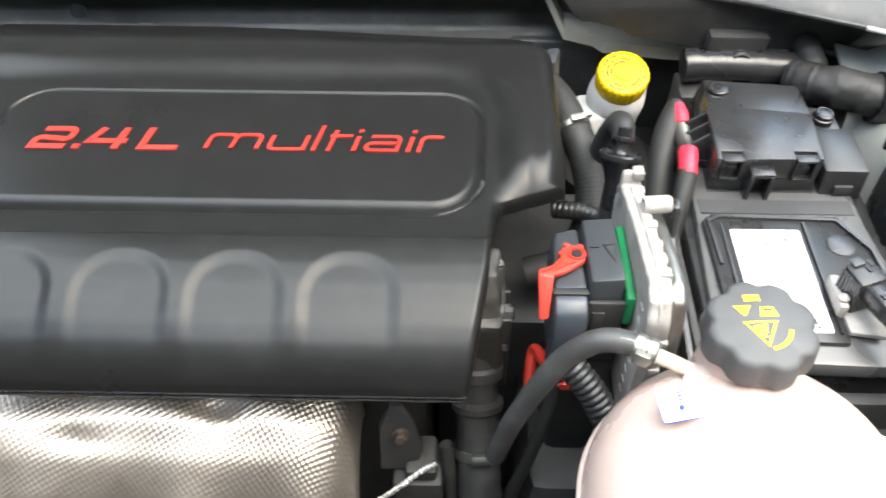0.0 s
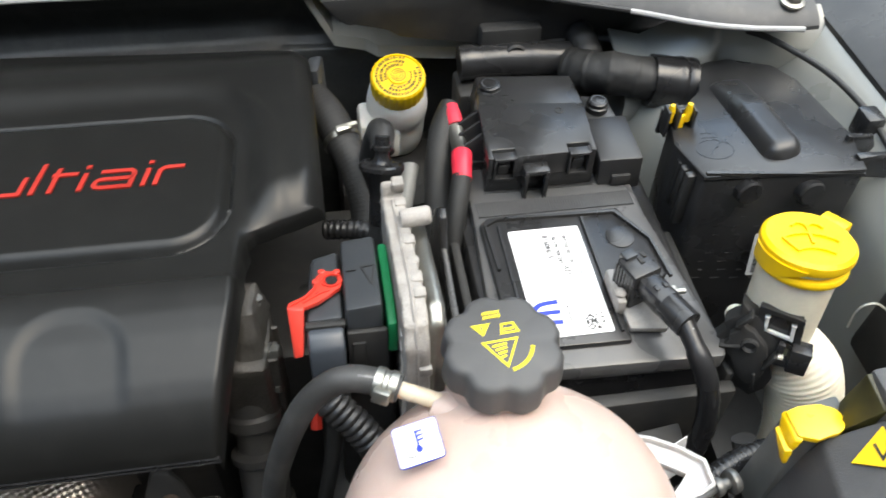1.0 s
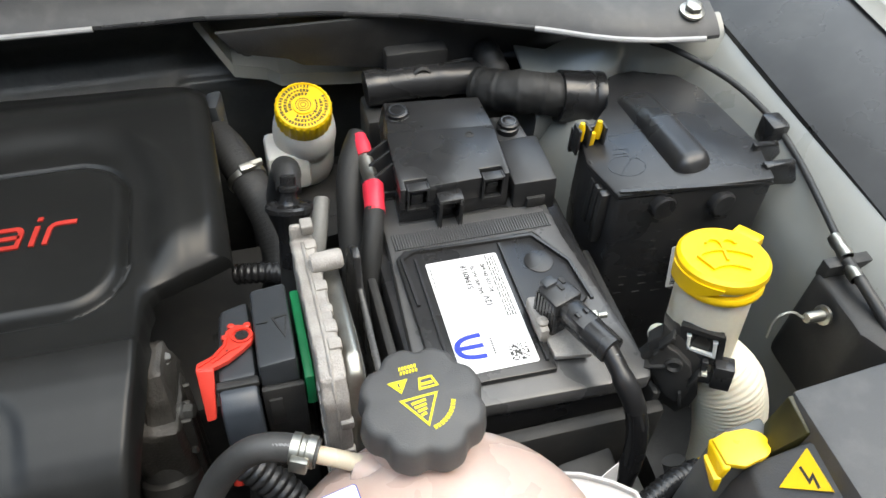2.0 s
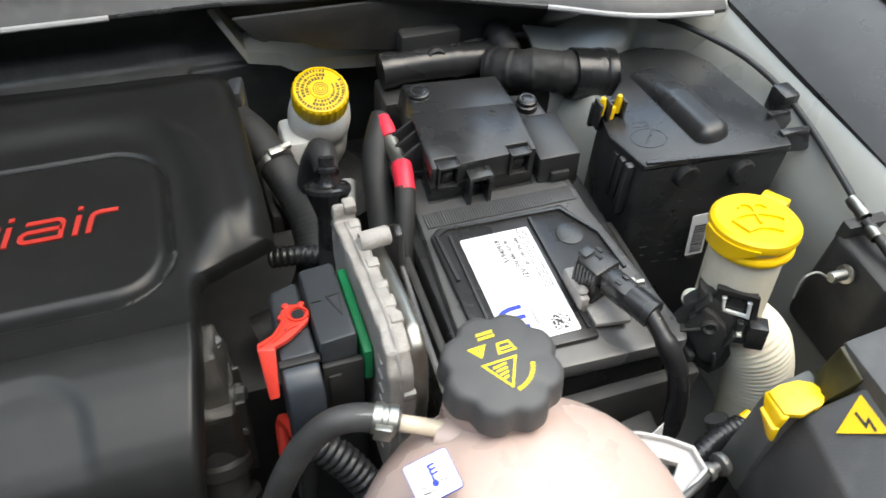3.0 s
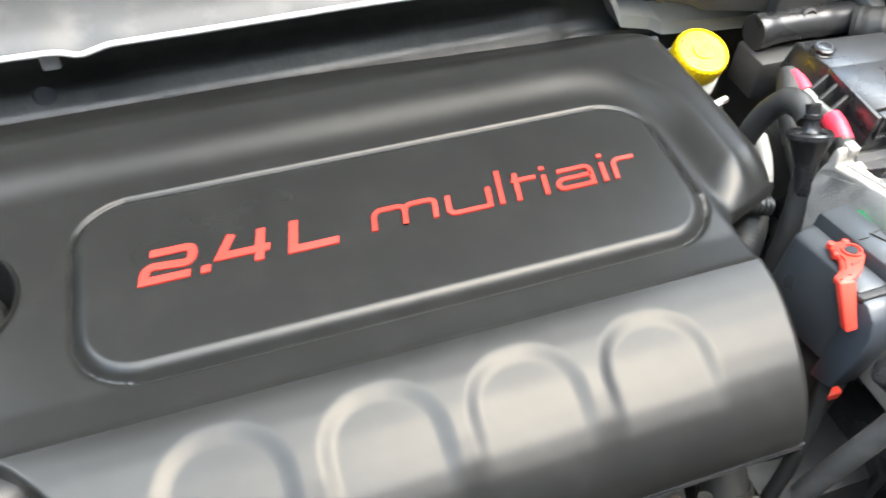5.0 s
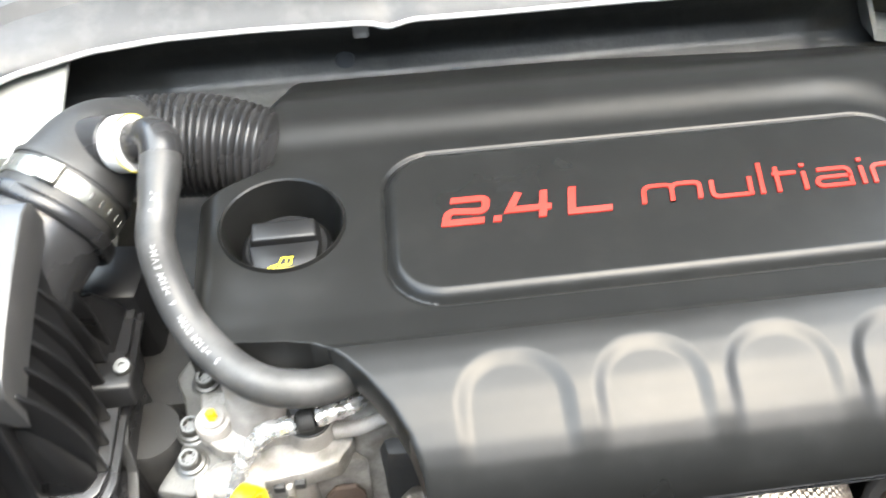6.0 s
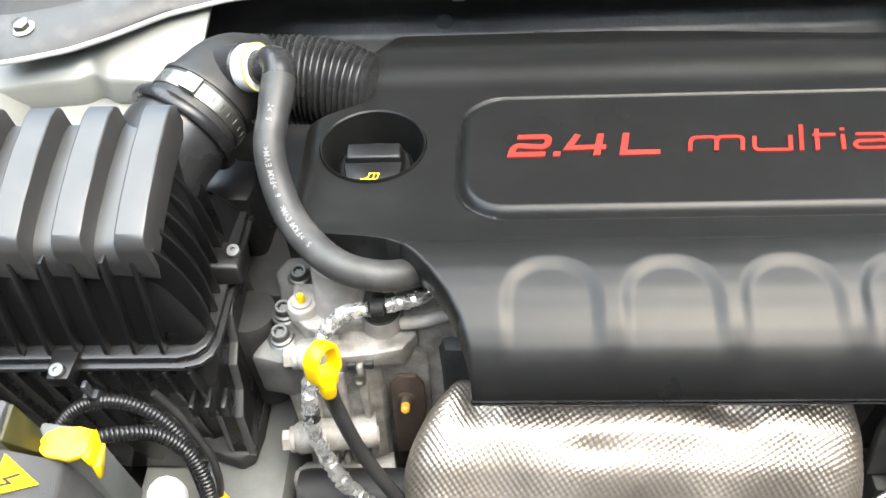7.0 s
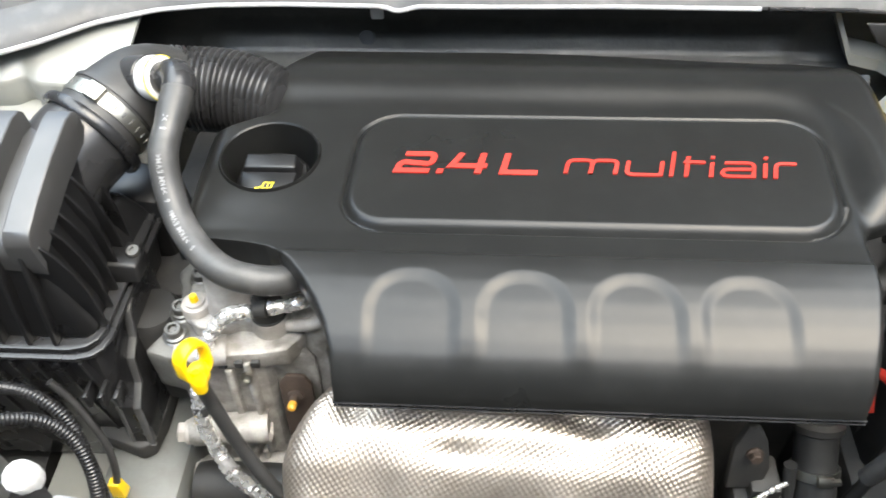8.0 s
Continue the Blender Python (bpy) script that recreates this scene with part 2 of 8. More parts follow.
def slab(bm, f, nu, nv, thick, way=(0, 0, -1)):
    """A sheet with thickness."""
    s = bmesh.new()
    w = Vector(way) * thick
    top = sheet(s, f, nu, nv)
    low = sheet(s, lambda u, v: Vector(f(u, v)) + w, nu, nv)
    rim = [(i, 0) for i in range(nu + 1)] + [(nu, j) for j in range(1, nv + 1)] + [(i, nv) for i in range(nu - 1, -1, -1)] + [(0, j) for j in range(nv - 1, 0, -1)]
    for (a, b), (c, d) in zip(rim, rim[1:] + rim[:1]):
        s.faces.new((top[a][b], top[c][d], low[c][d], low[a][b]))
    return absorb(bm, s)


def stroke(bm, pts, w, m, h=0.0008, closed=False):
    """A flat raised line of width w through (x, y) points, mitred, laid by the pose m."""
    pts = [p for k, p in enumerate(pts) if k == 0 or abs(p[0] - pts[k - 1][0]) + abs(p[1] - pts[k - 1][1]) > 1e-6]
    P = [Vector((*p, 0)) for p in pts]
    n = len(P)
    s = bmesh.new()
    rows = []
    for i, p in enumerate(P):
        a = (p - P[i - 1]).normalized() if i or closed else None
        b = (P[(i + 1) % n] - p).normalized() if i < n - 1 or closed else None
        a, b = a or b, b or a
        na, nb = Vector((-a.y, a.x, 0)), Vector((-b.y, b.x, 0))
        mid = (na + nb).normalized()
        k = w / 2 / max(0.45, mid.dot(na))
        rows.append([s.verts.new(q) for q in (p + mid * k, p - mid * k, p - mid * k + Vector((0, 0, h)), p + mid * k + Vector((0, 0, h)))])
    pairs = list(zip(rows, rows[1:])) + ([(rows[-1], rows[0])] if closed else [])
    for a, b in pairs:
        for j in range(4):
            s.faces.new((a[j], b[j], b[(j + 1) % 4], a[(j + 1) % 4]))
    if not closed:
        s.faces.new(rows[0][::-1]), s.faces.new(rows[-1])
    return absorb(bm, s, m)


def arc(cx, cy, r, a0, a1, n=8, ry=None):
    return [(cx + r * math.cos(radians(a0 + (a1 - a0) * i / n)), cy + (ry or r) * math.sin(radians(a0 + (a1 - a0) * i / n))) for i in range(n + 1)]


def plate(bm, x0, x1, y0, y1, r, h, m):
    """A thin rounded card laid by the pose m."""
    pts = arc(x1 - r, y1 - r, r, 0, 90, 4) + arc(x0 + r, y1 - r, r, 90, 180, 4) + arc(x0 + r, y0 + r, r, 180, 270, 4) + arc(x1 - r, y0 + r, r, 270, 360, 4)
    return prism(bm, pts, 0, h, m=m)


def lettering(text, size, m, squeeze=1.0):
    """Raised built-in lettering as a bmesh."""
    c = bpy.data.curves.new("scrap", "FONT")
    c.body, c.size, c.extrude, c.resolution_u, c.offset = text, size, 0.00015, 2, 0.018 * size
    ob = bpy.data.objects.new("scrap", c)
    me = ob.to_mesh()
    bm = bmesh.new()
    bm.from_mesh(me)
    ob.to_mesh_clear()
    bpy.data.objects.remove(ob)
    bpy.data.curves.remove(c)
    bm.transform(m @ Matrix.Diagonal((squeeze, 1, 1, 1)))
    return bm


def roughen(bm, cuts, amount, scale, seed=0.0):
    """Subdivides and dents a casting."""
    bmesh.ops.triangulate(bm, faces=[f for f in bm.faces if len(f.verts) > 4])
    bmesh.ops.subdivide_edges(bm, edges=bm.edges[:], cuts=cuts, use_grid_fill=True)
    bm.normal_update()
    for v in bm.verts:
        n = noise.noise((v.co.x * scale, v.co.y * scale, v.co.z * scale + seed)) + 0.5 * noise.noise((v.co.x * scale * 2.7, v.co.y * scale * 2.7, v.co.z * scale * 2.7 + seed))
        v.co += v.normal * n * amount
    return bm


def bolt(bm, at, way=(0, 0, 1), r=0.006, h=0.006, washer=1.6):
    """A hexagon head on a flange, turned in one piece."""
    def six(a, z):
        return math.cos(radians(30)) / math.cos((a % radians(60)) - radians(30)) if z > h * 0.37 else 1
    return lathe(bm, [(0, 0), (r * washer, 0), (r * washer, h * 0.25), (r * 1.2, h * 0.36), (r * 1.12, h * 0.38), (r * 1.12, h * 0.9), (r * 0.9, h), (0, h)], aim(at, way), 24, six)


def hose_clamp(name, parent, at, way, r, w=0.009):
    """A worm-drive band with its screw housing."""
    bm = bmesh.new()
    m = aim(at, way)
    lathe(bm, [(r - 0.001, -w / 2), (r + 0.0008, -w / 2), (r + 0.0012, 0), (r + 0.0008, w / 2), (r - 0.001, w / 2)], m, 28)
    box(bm, -0.007, 0.007, r, r + 0.006, -w * 0.55, w * 0.55, 0.001, m=m)
    lathe(bm, [(0.0035, 0), (0.0035, 0.008), (0.003, 0.009), (0, 0.009)], m @ pose(0.004, r + 0.004, 0, 0, 90, 0), 6)
    return part(name, bm, M_STEEL, parent, "zinc plated hose clamp")


# ---- the large structure ----
MID = -0.152          # the car's centre line


def build_ground():
    bm = bmesh.new()
    sheet(bm, lambda u, v: (-400 + 800 * u, -400 + 800 * v, 0), 16, 16)
    tagged(part("ground", bm, M_GROUND), "grey concrete ground under the car", "ground", kind="structure")


def build_added_walls():
    """Unseen walls, added in front and at both sides to darken the reflections."""
    bm = bmesh.new()
    box(bm, -14, 14, -3.6, -3.3, 0, 6.1, 0.02)
    tagged(part("added_wall_south", bm, M_ADDED_WALL), "unseen dark wall added in front to darken reflections", "wall", kind="structure")
    bm = bmesh.new()
    box(bm, -4.9, -4.6, -3.295, 12, 0, 4.6, 0.02)
    tagged(part("added_wall_west", bm, M_ADDED_WALL), "unseen dark wall added beside the car to darken reflections", "wall", kind="structure")
    bm = bmesh.new()
    box(bm, 4.3, 4.6, -3.295, 12, 0, 4.6, 0.02)
    tagged(part("added_wall_east", bm, M_ADDED_WALL), "unseen dark wall added beside the car to darken reflections", "wall", kind="structure")


COWL_EDGE = [(0.0, 0.772), (0.13, 0.770), (0.25, 0.770), (0.36, 0.773), (0.44, 0.770), (0.50, 0.760), (0.56, 0.735), (0.61, 0.697), (0.645, 0.676), (0.68, 0.664), (0.705, 0.657)]

COWL_EDGE_RIGHT = [(0.0, 0.772), (0.13, 0.770), (0.25, 0.768), (0.36, 0.756), (0.44, 0.736), (0.50, 0.713), (0.557, 0.691), (0.60, 0.670), (0.626, 0.660), (0.66, 0.652), (0.705, 0.646)]


def cowl_y(x):
    d = abs(x - MID)
    edge = COWL_EDGE_RIGHT if x > MID else COWL_EDGE
    for (a, ya), (b, yb) in zip(edge, edge[1:]):
        if d <= b:
            t = (d - a) / (b - a)
            return ya + (yb - ya) * t
    return edge[-1][1]


def cowl_z(x, back):
    dip = -0.006 * math.exp(-((x + 0.385) / 0.012) ** 2)
    return 0.992 + 0.16 * back + 0.012 * (1 - math.exp(-back / 0.012)) + (dip if back < 0.02 else 0)


def build_cowl():
    cowl = thing("cowl_panel", (MID, 0.9, 1.0), "grey black plastic cowl panel with a pale sealing edge", "cowl panel", kind="structure")
    rows = [0, 0.003, 0.008, 0.016, 0.03, 0.05, 0.06, 0.09, 0.14, 0.2, 0.3, 0.4]

    def top(u, v):
        x = MID - 0.72 + 1.44 * u
        back = rows[round(v * (len(rows) - 1))]
        step = 0.010 if back >= 0.06 else 0
        return (x, cowl_y(x) + back, cowl_z(x, back) + step)
    bm = bmesh.new()
    slab(bm, top, 120, len(rows) - 1, 0.004)
    part("panel", bm, M_COWL, cowl)
    bm = bmesh.new()
    tube(bm, [(x, cowl_y(x) - 0.0015, cowl_z(x, 0) - 0.002) for x in (MID - 0.708 + 0.0118 * i for i in range(74))], 0.0028, 8, 0.008)
    part("seal", bm, M_SEAL, cowl, "pale grey sealing edge")
    bm = bmesh.new()
    tube(bm, [(x, cowl_y(x) - 0.0015, cowl_z(x, 0) - 0.002) for x in (MID + 0.55 + 0.0119 * i for i in range(14))], 0.0028, 8, 0.008)
    part("seal", bm, M_SEAL, cowl, "pale grey sealing edge")
    bm = bmesh.new()
    tube(bm, [(x, cowl_y(x) - 0.001, cowl_z(x, 0) - 0.002) for x in (MID + 0.162 + 0.0121 * i for i in range(33))], 0.0026, 8, 0.008)
    part("edge", bm, M_BLACK, cowl, "black plastic edge")
    for s in (-1, 1):
        bm = bmesh.new()
        x = MID + (0.697 if s > 0 else -0.690)
        bolt(bm, (x, 0.668 if s > 0 else 0.690, cowl_z(x, 0.018) + 0.001), (0, -0.15, 1), 0.0075, 0.010)
        part("bolt", bm, M_STEEL, cowl, "plated hexagon bolt")
    bm = bmesh.new()
    box(bm, -0.419, -0.404, 0.776, 0.782, 0.968, 0.985, 0.004, 3)
    part("tab", bm, M_SEAL, cowl, "pale hanging clip")


def build_bulkhead():
    bulk = thing("bulkhead", (MID, 0.86, 0.5), "black insulated bulkhead behind the engine", "bulkhead", kind="structure")
    bm = bmesh.new()

    line = [(0.786, 0.990), (0.800, 0.972), (0.808, 0.950), (0.806, 0.930), (0.795, 0.914), (0.778, 0.906), (0.762, 0.902), (0.752, 0.894), (0.750, 0.86), (0.76, 0.70), (0.78, 0.38)]

    def wall(u, v):
        x = MID - 0.78 + 1.56 * u
        k = min(int(v * 10), 9)
        f = v * 10 - k
        (ya, za), (yb, zb) = line[k], line[k + 1]
        shelf = 1 if -0.62 < x < 0.06 else 0.35
        y = ya + (yb - ya) * f
        return (x, 0.806 + (y - 0.806) * shelf + 0.003 * noise.noise((x * 6, v * 3, 0)), za + (zb - za) * f + 0.002 * noise.noise((x * 9, v * 4, 5)))
    slab(bm, wall, 130, 40, 0.02, (0, 1, 0))
    part("insulation_mat", bm, M_MAT, bulk, sharp=80)
    bm = bmesh.new()
    lathe(bm, [(0.0, 0.005), (0.009, 0.003), (0.011, 0.0), (0.004, -0.008)], aim((-0.43, 0.806, 0.925), (0, -1, 0.4)), 18)
    part("retainer", bm, M_GREY, bulk, "grey push-in retainer")
    # grey sheet-metal flange with its upright shield on the brake side
    bm = bmesh.new()
    prof = [(0.088, 0.795, 0.985), (0.118, 0.787, 0.928), (0.150, 0.784, 0.922), (0.162, 0.777, 0.918), (0.23, 0.772, 0.914), (0.33, 0.765, 0.912)]
    for p, q in zip(prof, prof[1:]):
        hexa(bm, [(p[0], p[1] - 0.012, p[2] - 0.012), (q[0], q[1] - 0.012, q[2] - 0.012), (q[0], q[1] + 0.03, q[2] - 0.012), (p[0], p[1] + 0.03, p[2] - 0.012)],
             [(p[0], p[1] - 0.008, p[2]), (q[0], q[1] - 0.008, q[2]), (q[0], q[1] + 0.03, q[2] + 0.004), (p[0], p[1] + 0.03, p[2] + 0.004)])
    part("flange", bm, M_PAINT, bulk, "grey sheet-metal flange")
    bm = bmesh.new()
    prism(bm, [(0.106, -0.004), (0.124, -0.027), (0.170, -0.038), (0.183, -0.046), (0.265, -0.060), (0.399, -0.067), (0.424, -0.044), (0.455, -0.006)], 0, 0.006, 0.002,
          m=pose(0, 0.752, 0.99, 82, 0, 0))
    shield = part("shield", bm, M_DARK, bulk, "black plastic shield plate")
    for x, z in ((0.134, 0.969), (0.247, 0.941), (0.383, 0.931)):
        bm = bmesh.new()
        lathe(bm, [(0.009, 0), (0.009, 0.002), (0.006, 0.003), (0.003, 0.001), (0, 0.001)], aim((x, 0.746, z), (0, -1, 0.15)), 20)
        part("stud", bm, M_BLACK, shield)


def build_apron(side):
    """The painted inner wing with the suspension tower, its rail and the black edge strip of the wing."""
    s = -1 if side == "left" else 1

    def X(d):
        return MID + s * d
    reach, sink = (0.223, 0.0) if s < 0 else (0.195, 0.045)
    inner = thing("inner_wing", (X(0.62), 0.55, 0.5), "pale grey painted inner wing and suspension tower", "car body", kind="structure")
    bm = bmesh.new()

    def upper(u, v):
        # the pressing under the cowl, rolled under at its front edge
        d = 0.745 - reach * u
        edge = 0.655 + 0.016 * math.sin(u * 3.0) + 0.010 * math.exp(-((u - 0.50) / 0.05) ** 2)
        back = cowl_y(X(d)) + 0.045
        k = min(1.0, v / 0.85)
        y = back + (edge - back) * k
        z = 0.986 - 0.030 * k ** 1.5 - 0.004 * math.exp(-((u - 0.42) / 0.03) ** 2 - ((v - 0.4) / 0.06) ** 2)
        z -= sink * min(1, max(0, (u - 0.5) / 0.35)) ** 1.5
        if v > 0.85:
            a = (v - 0.85) / 0.15
            y, z = y - 0.010 * math.sin(a * 1.5) + 0.012 * a, z - 0.030 * a
        return (X(d), y, z)
    slab(bm, upper, 60, 40, 0.004)
    part("upper_pressing", bm, M_PAINT, inner, sharp=60)
    bm = bmesh.new()

    def tower(u, v):
        d = 0.735 - 0.205 * u
        y = 0.72 - 0.20 * v
        z = 0.932 - 0.03 * v - 0.9 * max(0, u - 0.72) ** 1.5 - (1.2 * (v - 0.78) if v > 0.78 else 0)
        return (X(d), y, z + 0.004 * noise.noise((d * 9, y * 9, 2)))
    slab(bm, tower, 40, 40, 0.006)
    part("tower", bm, M_PAINT, inner, sharp=60)
    bm = bmesh.new()
    tube(bm, [(X(0.690), 0.735, 0.938), (X(0.712), 0.700, 0.938), (X(0.735), 0.665, 0.936)], 0.0028, 8, 0.01)
    part("seam", bm, M_DARK, inner, "dark sealed seam")
    bm = bmesh.new()

    def wall(u, v):
        y = 0.78 - 0.95 * u
        z = 0.62 + 0.357 * v
        d = 0.698 + 0.048 * max(0, (z - 0.925) / 0.052) + 0.003 * math.sin(u * 9) * v
        return (X(d), y, z)
    slab(bm, wall, 50, 16, 0.006, (s, 0, 0))
    part("side_panel", bm, M_PAINT, inner, sharp=60)
    bm = bmesh.new()

    def rail(u, v):
        y = 0.80 - 1.0 * u
        return (X(0.746 + 0.10 * v - 0.02 * u * u), y, 0.980 - 0.02 * u * u + 0.045 * math.sin(v * 1.5))
    slab(bm, rail, 30, 8, 0.02)
    part("edge_strip", bm, M_DUSTY, inner, "black plastic wing edge strip")
    bm = bmesh.new()

    def wing(u, v):
        y = 1.0 - 1.5 * u
        return (X(0.845 + 0.14 * math.sin(v * 1.5) - 0.05 * u * u), y, 1.03 - 0.05 * u * u - 0.35 * v * v)
    slab(bm, wing, 30, 12, 0.004, (-s, 0, 0))
    part("wing_panel", bm, M_PAINT, inner, "grey painted outer wing")
    # long member below
    bm = bmesh.new()
    box(bm, *sorted((X(0.52), X(0.60))), -0.15, 0.8, 0.55, 0.66, 0.008)
    part("side_member", bm, M_PAINT, inner)


def build_hood():
    hood = thing("car_hood", (MID, 0.98, 1.03), "open car hood with a pale painted underside", "car hood")
    bm = bmesh.new()
    a = radians(75)

    def skin(u, v):
        d = 1.0 * v
        half = 0.60 - 0.10 * v * v
        return (MID - half + 2 * half * u, 0.98 - d * math.cos(a) + 0.05 * math.sin(u * math.pi), 1.05 + d * math.sin(a))
    slab(bm, skin, 16, 16, 0.03, (0, 0.9, 0.4))
    part("panel", bm, M_HOOD, hood)


def build_lower_bay():
    """What closes the bay below: undertray, front panel and cross members."""
    bm = bmesh.new()
    sheet(bm, lambda u, v: (MID - 0.78 + 1.56 * u, -0.2 + 1.05 * v, 0.40 + 0.02 * noise.noise((u * 6, v * 5, 1))), 30, 20)
    tagged(part("undertray", bm, M_DARK), "dull black plastic undertray below the engine", "undertray", kind="structure")
    bm = bmesh.new()
    box(bm, MID - 0.62, MID + 0.62, -0.22, 0.05, 0.40, 0.95, 0.02)
    tagged(part("front_panel", bm, M_DARK), "black plastic front panel over the radiator", "car body", kind="structure")
    for x in (MID - 0.6, MID + 0.6):
        bm = bmesh.new()
        lathe(bm, [(0.0, -0.11), (0.2, -0.11), (0.31, -0.09), (0.32, 0), (0.31, 0.09), (0.2, 0.11), (0, 0.11)], aim((x + (0.12 if x > 0 else -0.12), 0.45, 0.32), (1, 0, 0)), 36)
        solo("wheel", bm, M_RUBBER, "black road wheel under the wing", "wheel", "road wheels")


build_ground()
build_added_walls()
build_cowl()
build_bulkhead()
build_apron("left")
build_apron("right")
build_hood()
build_lower_bay()


# ---- engine cover ----
PADS = [-0.339, -0.2500, -0.1635, -0.0775]
OIL = (-0.4845, 0.541)


def ease(a, b, x):
    t = np.clip((x - a) / (b - a), 0, 1)
    return t * t * (3 - 2 * t)


def round_rect(x, y, cx, cy, hx, hy, r):
    qx, qy = np.abs(x - cx) - hx + r, np.abs(y - cy) - hy + r
    return np.minimum(np.maximum(qx, qy), 0) + np.hypot(np.maximum(qx, 0), np.maximum(qy, 0)) - r


def cover_left(y):
    front = np.interp(y, [0.318, 0.34, 0.36, 0.38, 0.40, 0.415, 0.424, 0.430, 0.434, 0.4375, 0.440], [-0.399, -0.402, -0.408, -0.418, -0.432, -0.445, -0.455, -0.466, -0.482, -0.512, -0.548])
    rear = -0.549 + 0.046 * ease(0.578, 0.612, y) + 0.017 * ease(0.66, 0.735, y)
    return np.where(y < 0.440, front, rear)


def cover_right(y):
    front = np.interp(y, [0.318, 0.33, 0.36, 0.40, 0.435, 0.452, 0.464, 0.472, 0.494], [0.010, 0.014, 0.020, 0.027, 0.030, 0.032, 0.035, 0.041, 0.094])
    return np.where(y < 0.494, front, np.interp(y, [0.494, 0.60, 0.66, 0.70, 0.715, 0.724, 0.7295, 0.732], [0.094, 0.093, 0.092, 0.090, 0.086, 0.079, 0.069, 0.055]))


def soft_interp(q, a, b):
    """Interpolates with the corners rounded over a few millimetres."""
    fine = np.linspace(a[0], a[-1], 1200)
    raw = np.interp(fine, a, b)
    k = np.exp(-np.linspace(-2, 2, 41) ** 2)
    even = np.convolve(np.pad(raw, 20, mode="reflect", reflect_type="odd"), k / k.sum(), "valid")
    sharp = np.exp(-((fine - 0.4245) / 0.004) ** 2)
    return np.interp(q, fine, even * (1 - sharp) + raw * sharp)


def cover_height(x, y):
    z = soft_interp(y, [0.318, 0.3205, 0.325, 0.331, 0.340, 0.352, 0.366, 0.382, 0.398, 0.412, 0.422, 0.4232, 0.4260, 0.428, 0.45, 0.60, 0.63, 0.655, 0.668, 0.68, 0.70, 0.732],
                    [0.9238, 0.9300, 0.9370, 0.9438, 0.9516, 0.9595, 0.9662, 0.9716, 0.9751, 0.9767, 0.9772, 0.9765, 0.9750, 0.9742, 0.9712, 0.9726, 0.9724, 0.9726, 0.9716, 0.9694, 0.9624, 0.9483])
    # four arched pads on the front slope
    for c in PADS:
        d = round_rect(x, y, c, 0.310, 0.0365, 0.095, 0.033)
        z = z - 0.0027 * ease(0.322, 0.376, y) * ease(0.004, -0.009, d)
    # badge panel with its rounded rim and groove
    d = round_rect(x, y, -0.1925 + 0.003 * (y - 0.527) / 0.073, 0.5285, 0.2135, 0.0725, 0.038)
    z = z + 0.0052 * np.sqrt(np.clip(ease(0.0006, -0.0078, d), 0, 1)) - 0.0026 * np.exp(-((d - 0.0030) / 0.0017) ** 2)
    # the shallow bowl that the panel lies in: it rises behind it and at its end, with a second soft fold there
    d = round_rect(x, y, -0.45, 0.30, 0.484, 0.317, 0.062)
    end = ease(0.02, 0.045, x) * ease(0.655, 0.60, y)
    z = z + 0.0085 * ease(0.0, 0.036 - 0.015 * end, d) + end * (0.0014 * np.exp(-((d - 0.026) / 0.006) ** 2) - 0.0030 * np.exp(-((d + 0.004) / 0.007) ** 2))
    z = z - 0.011 * ease(-0.28, 0.06, x) * ease(0.665, 0.732, y)
    # raised collar of the filler well
    r = np.hypot(x - OIL[0], y - OIL[1])
    z = z + 0.0015 * ease(0.08, 0.047, r)
    # rounded sides
    right, left = cover_right(y) - x, x - cover_left(y)
    z = z - np.where(y > 0.494, 0.011 * np.clip(1 - right / 0.018, 0, 1) ** 2, 0.0035 * np.clip(1 - right / 0.005, 0, 1) ** 2)
    # the flap beside the panel's end rolls down towards its front edge
    fore = y - 0.472 - 0.415 * (x - 0.041)
    z = z - 0.017 * ease(0.026, 0.056, x) * np.clip(1 - fore / 0.038, 0, 1) ** 2
    z = z - np.where(y > 0.440, 0.010 * np.clip(1 - left / 0.016, 0, 1) ** 2, 0.0015 * np.clip(1 - left / 0.004, 0, 1) ** 2)
    return z


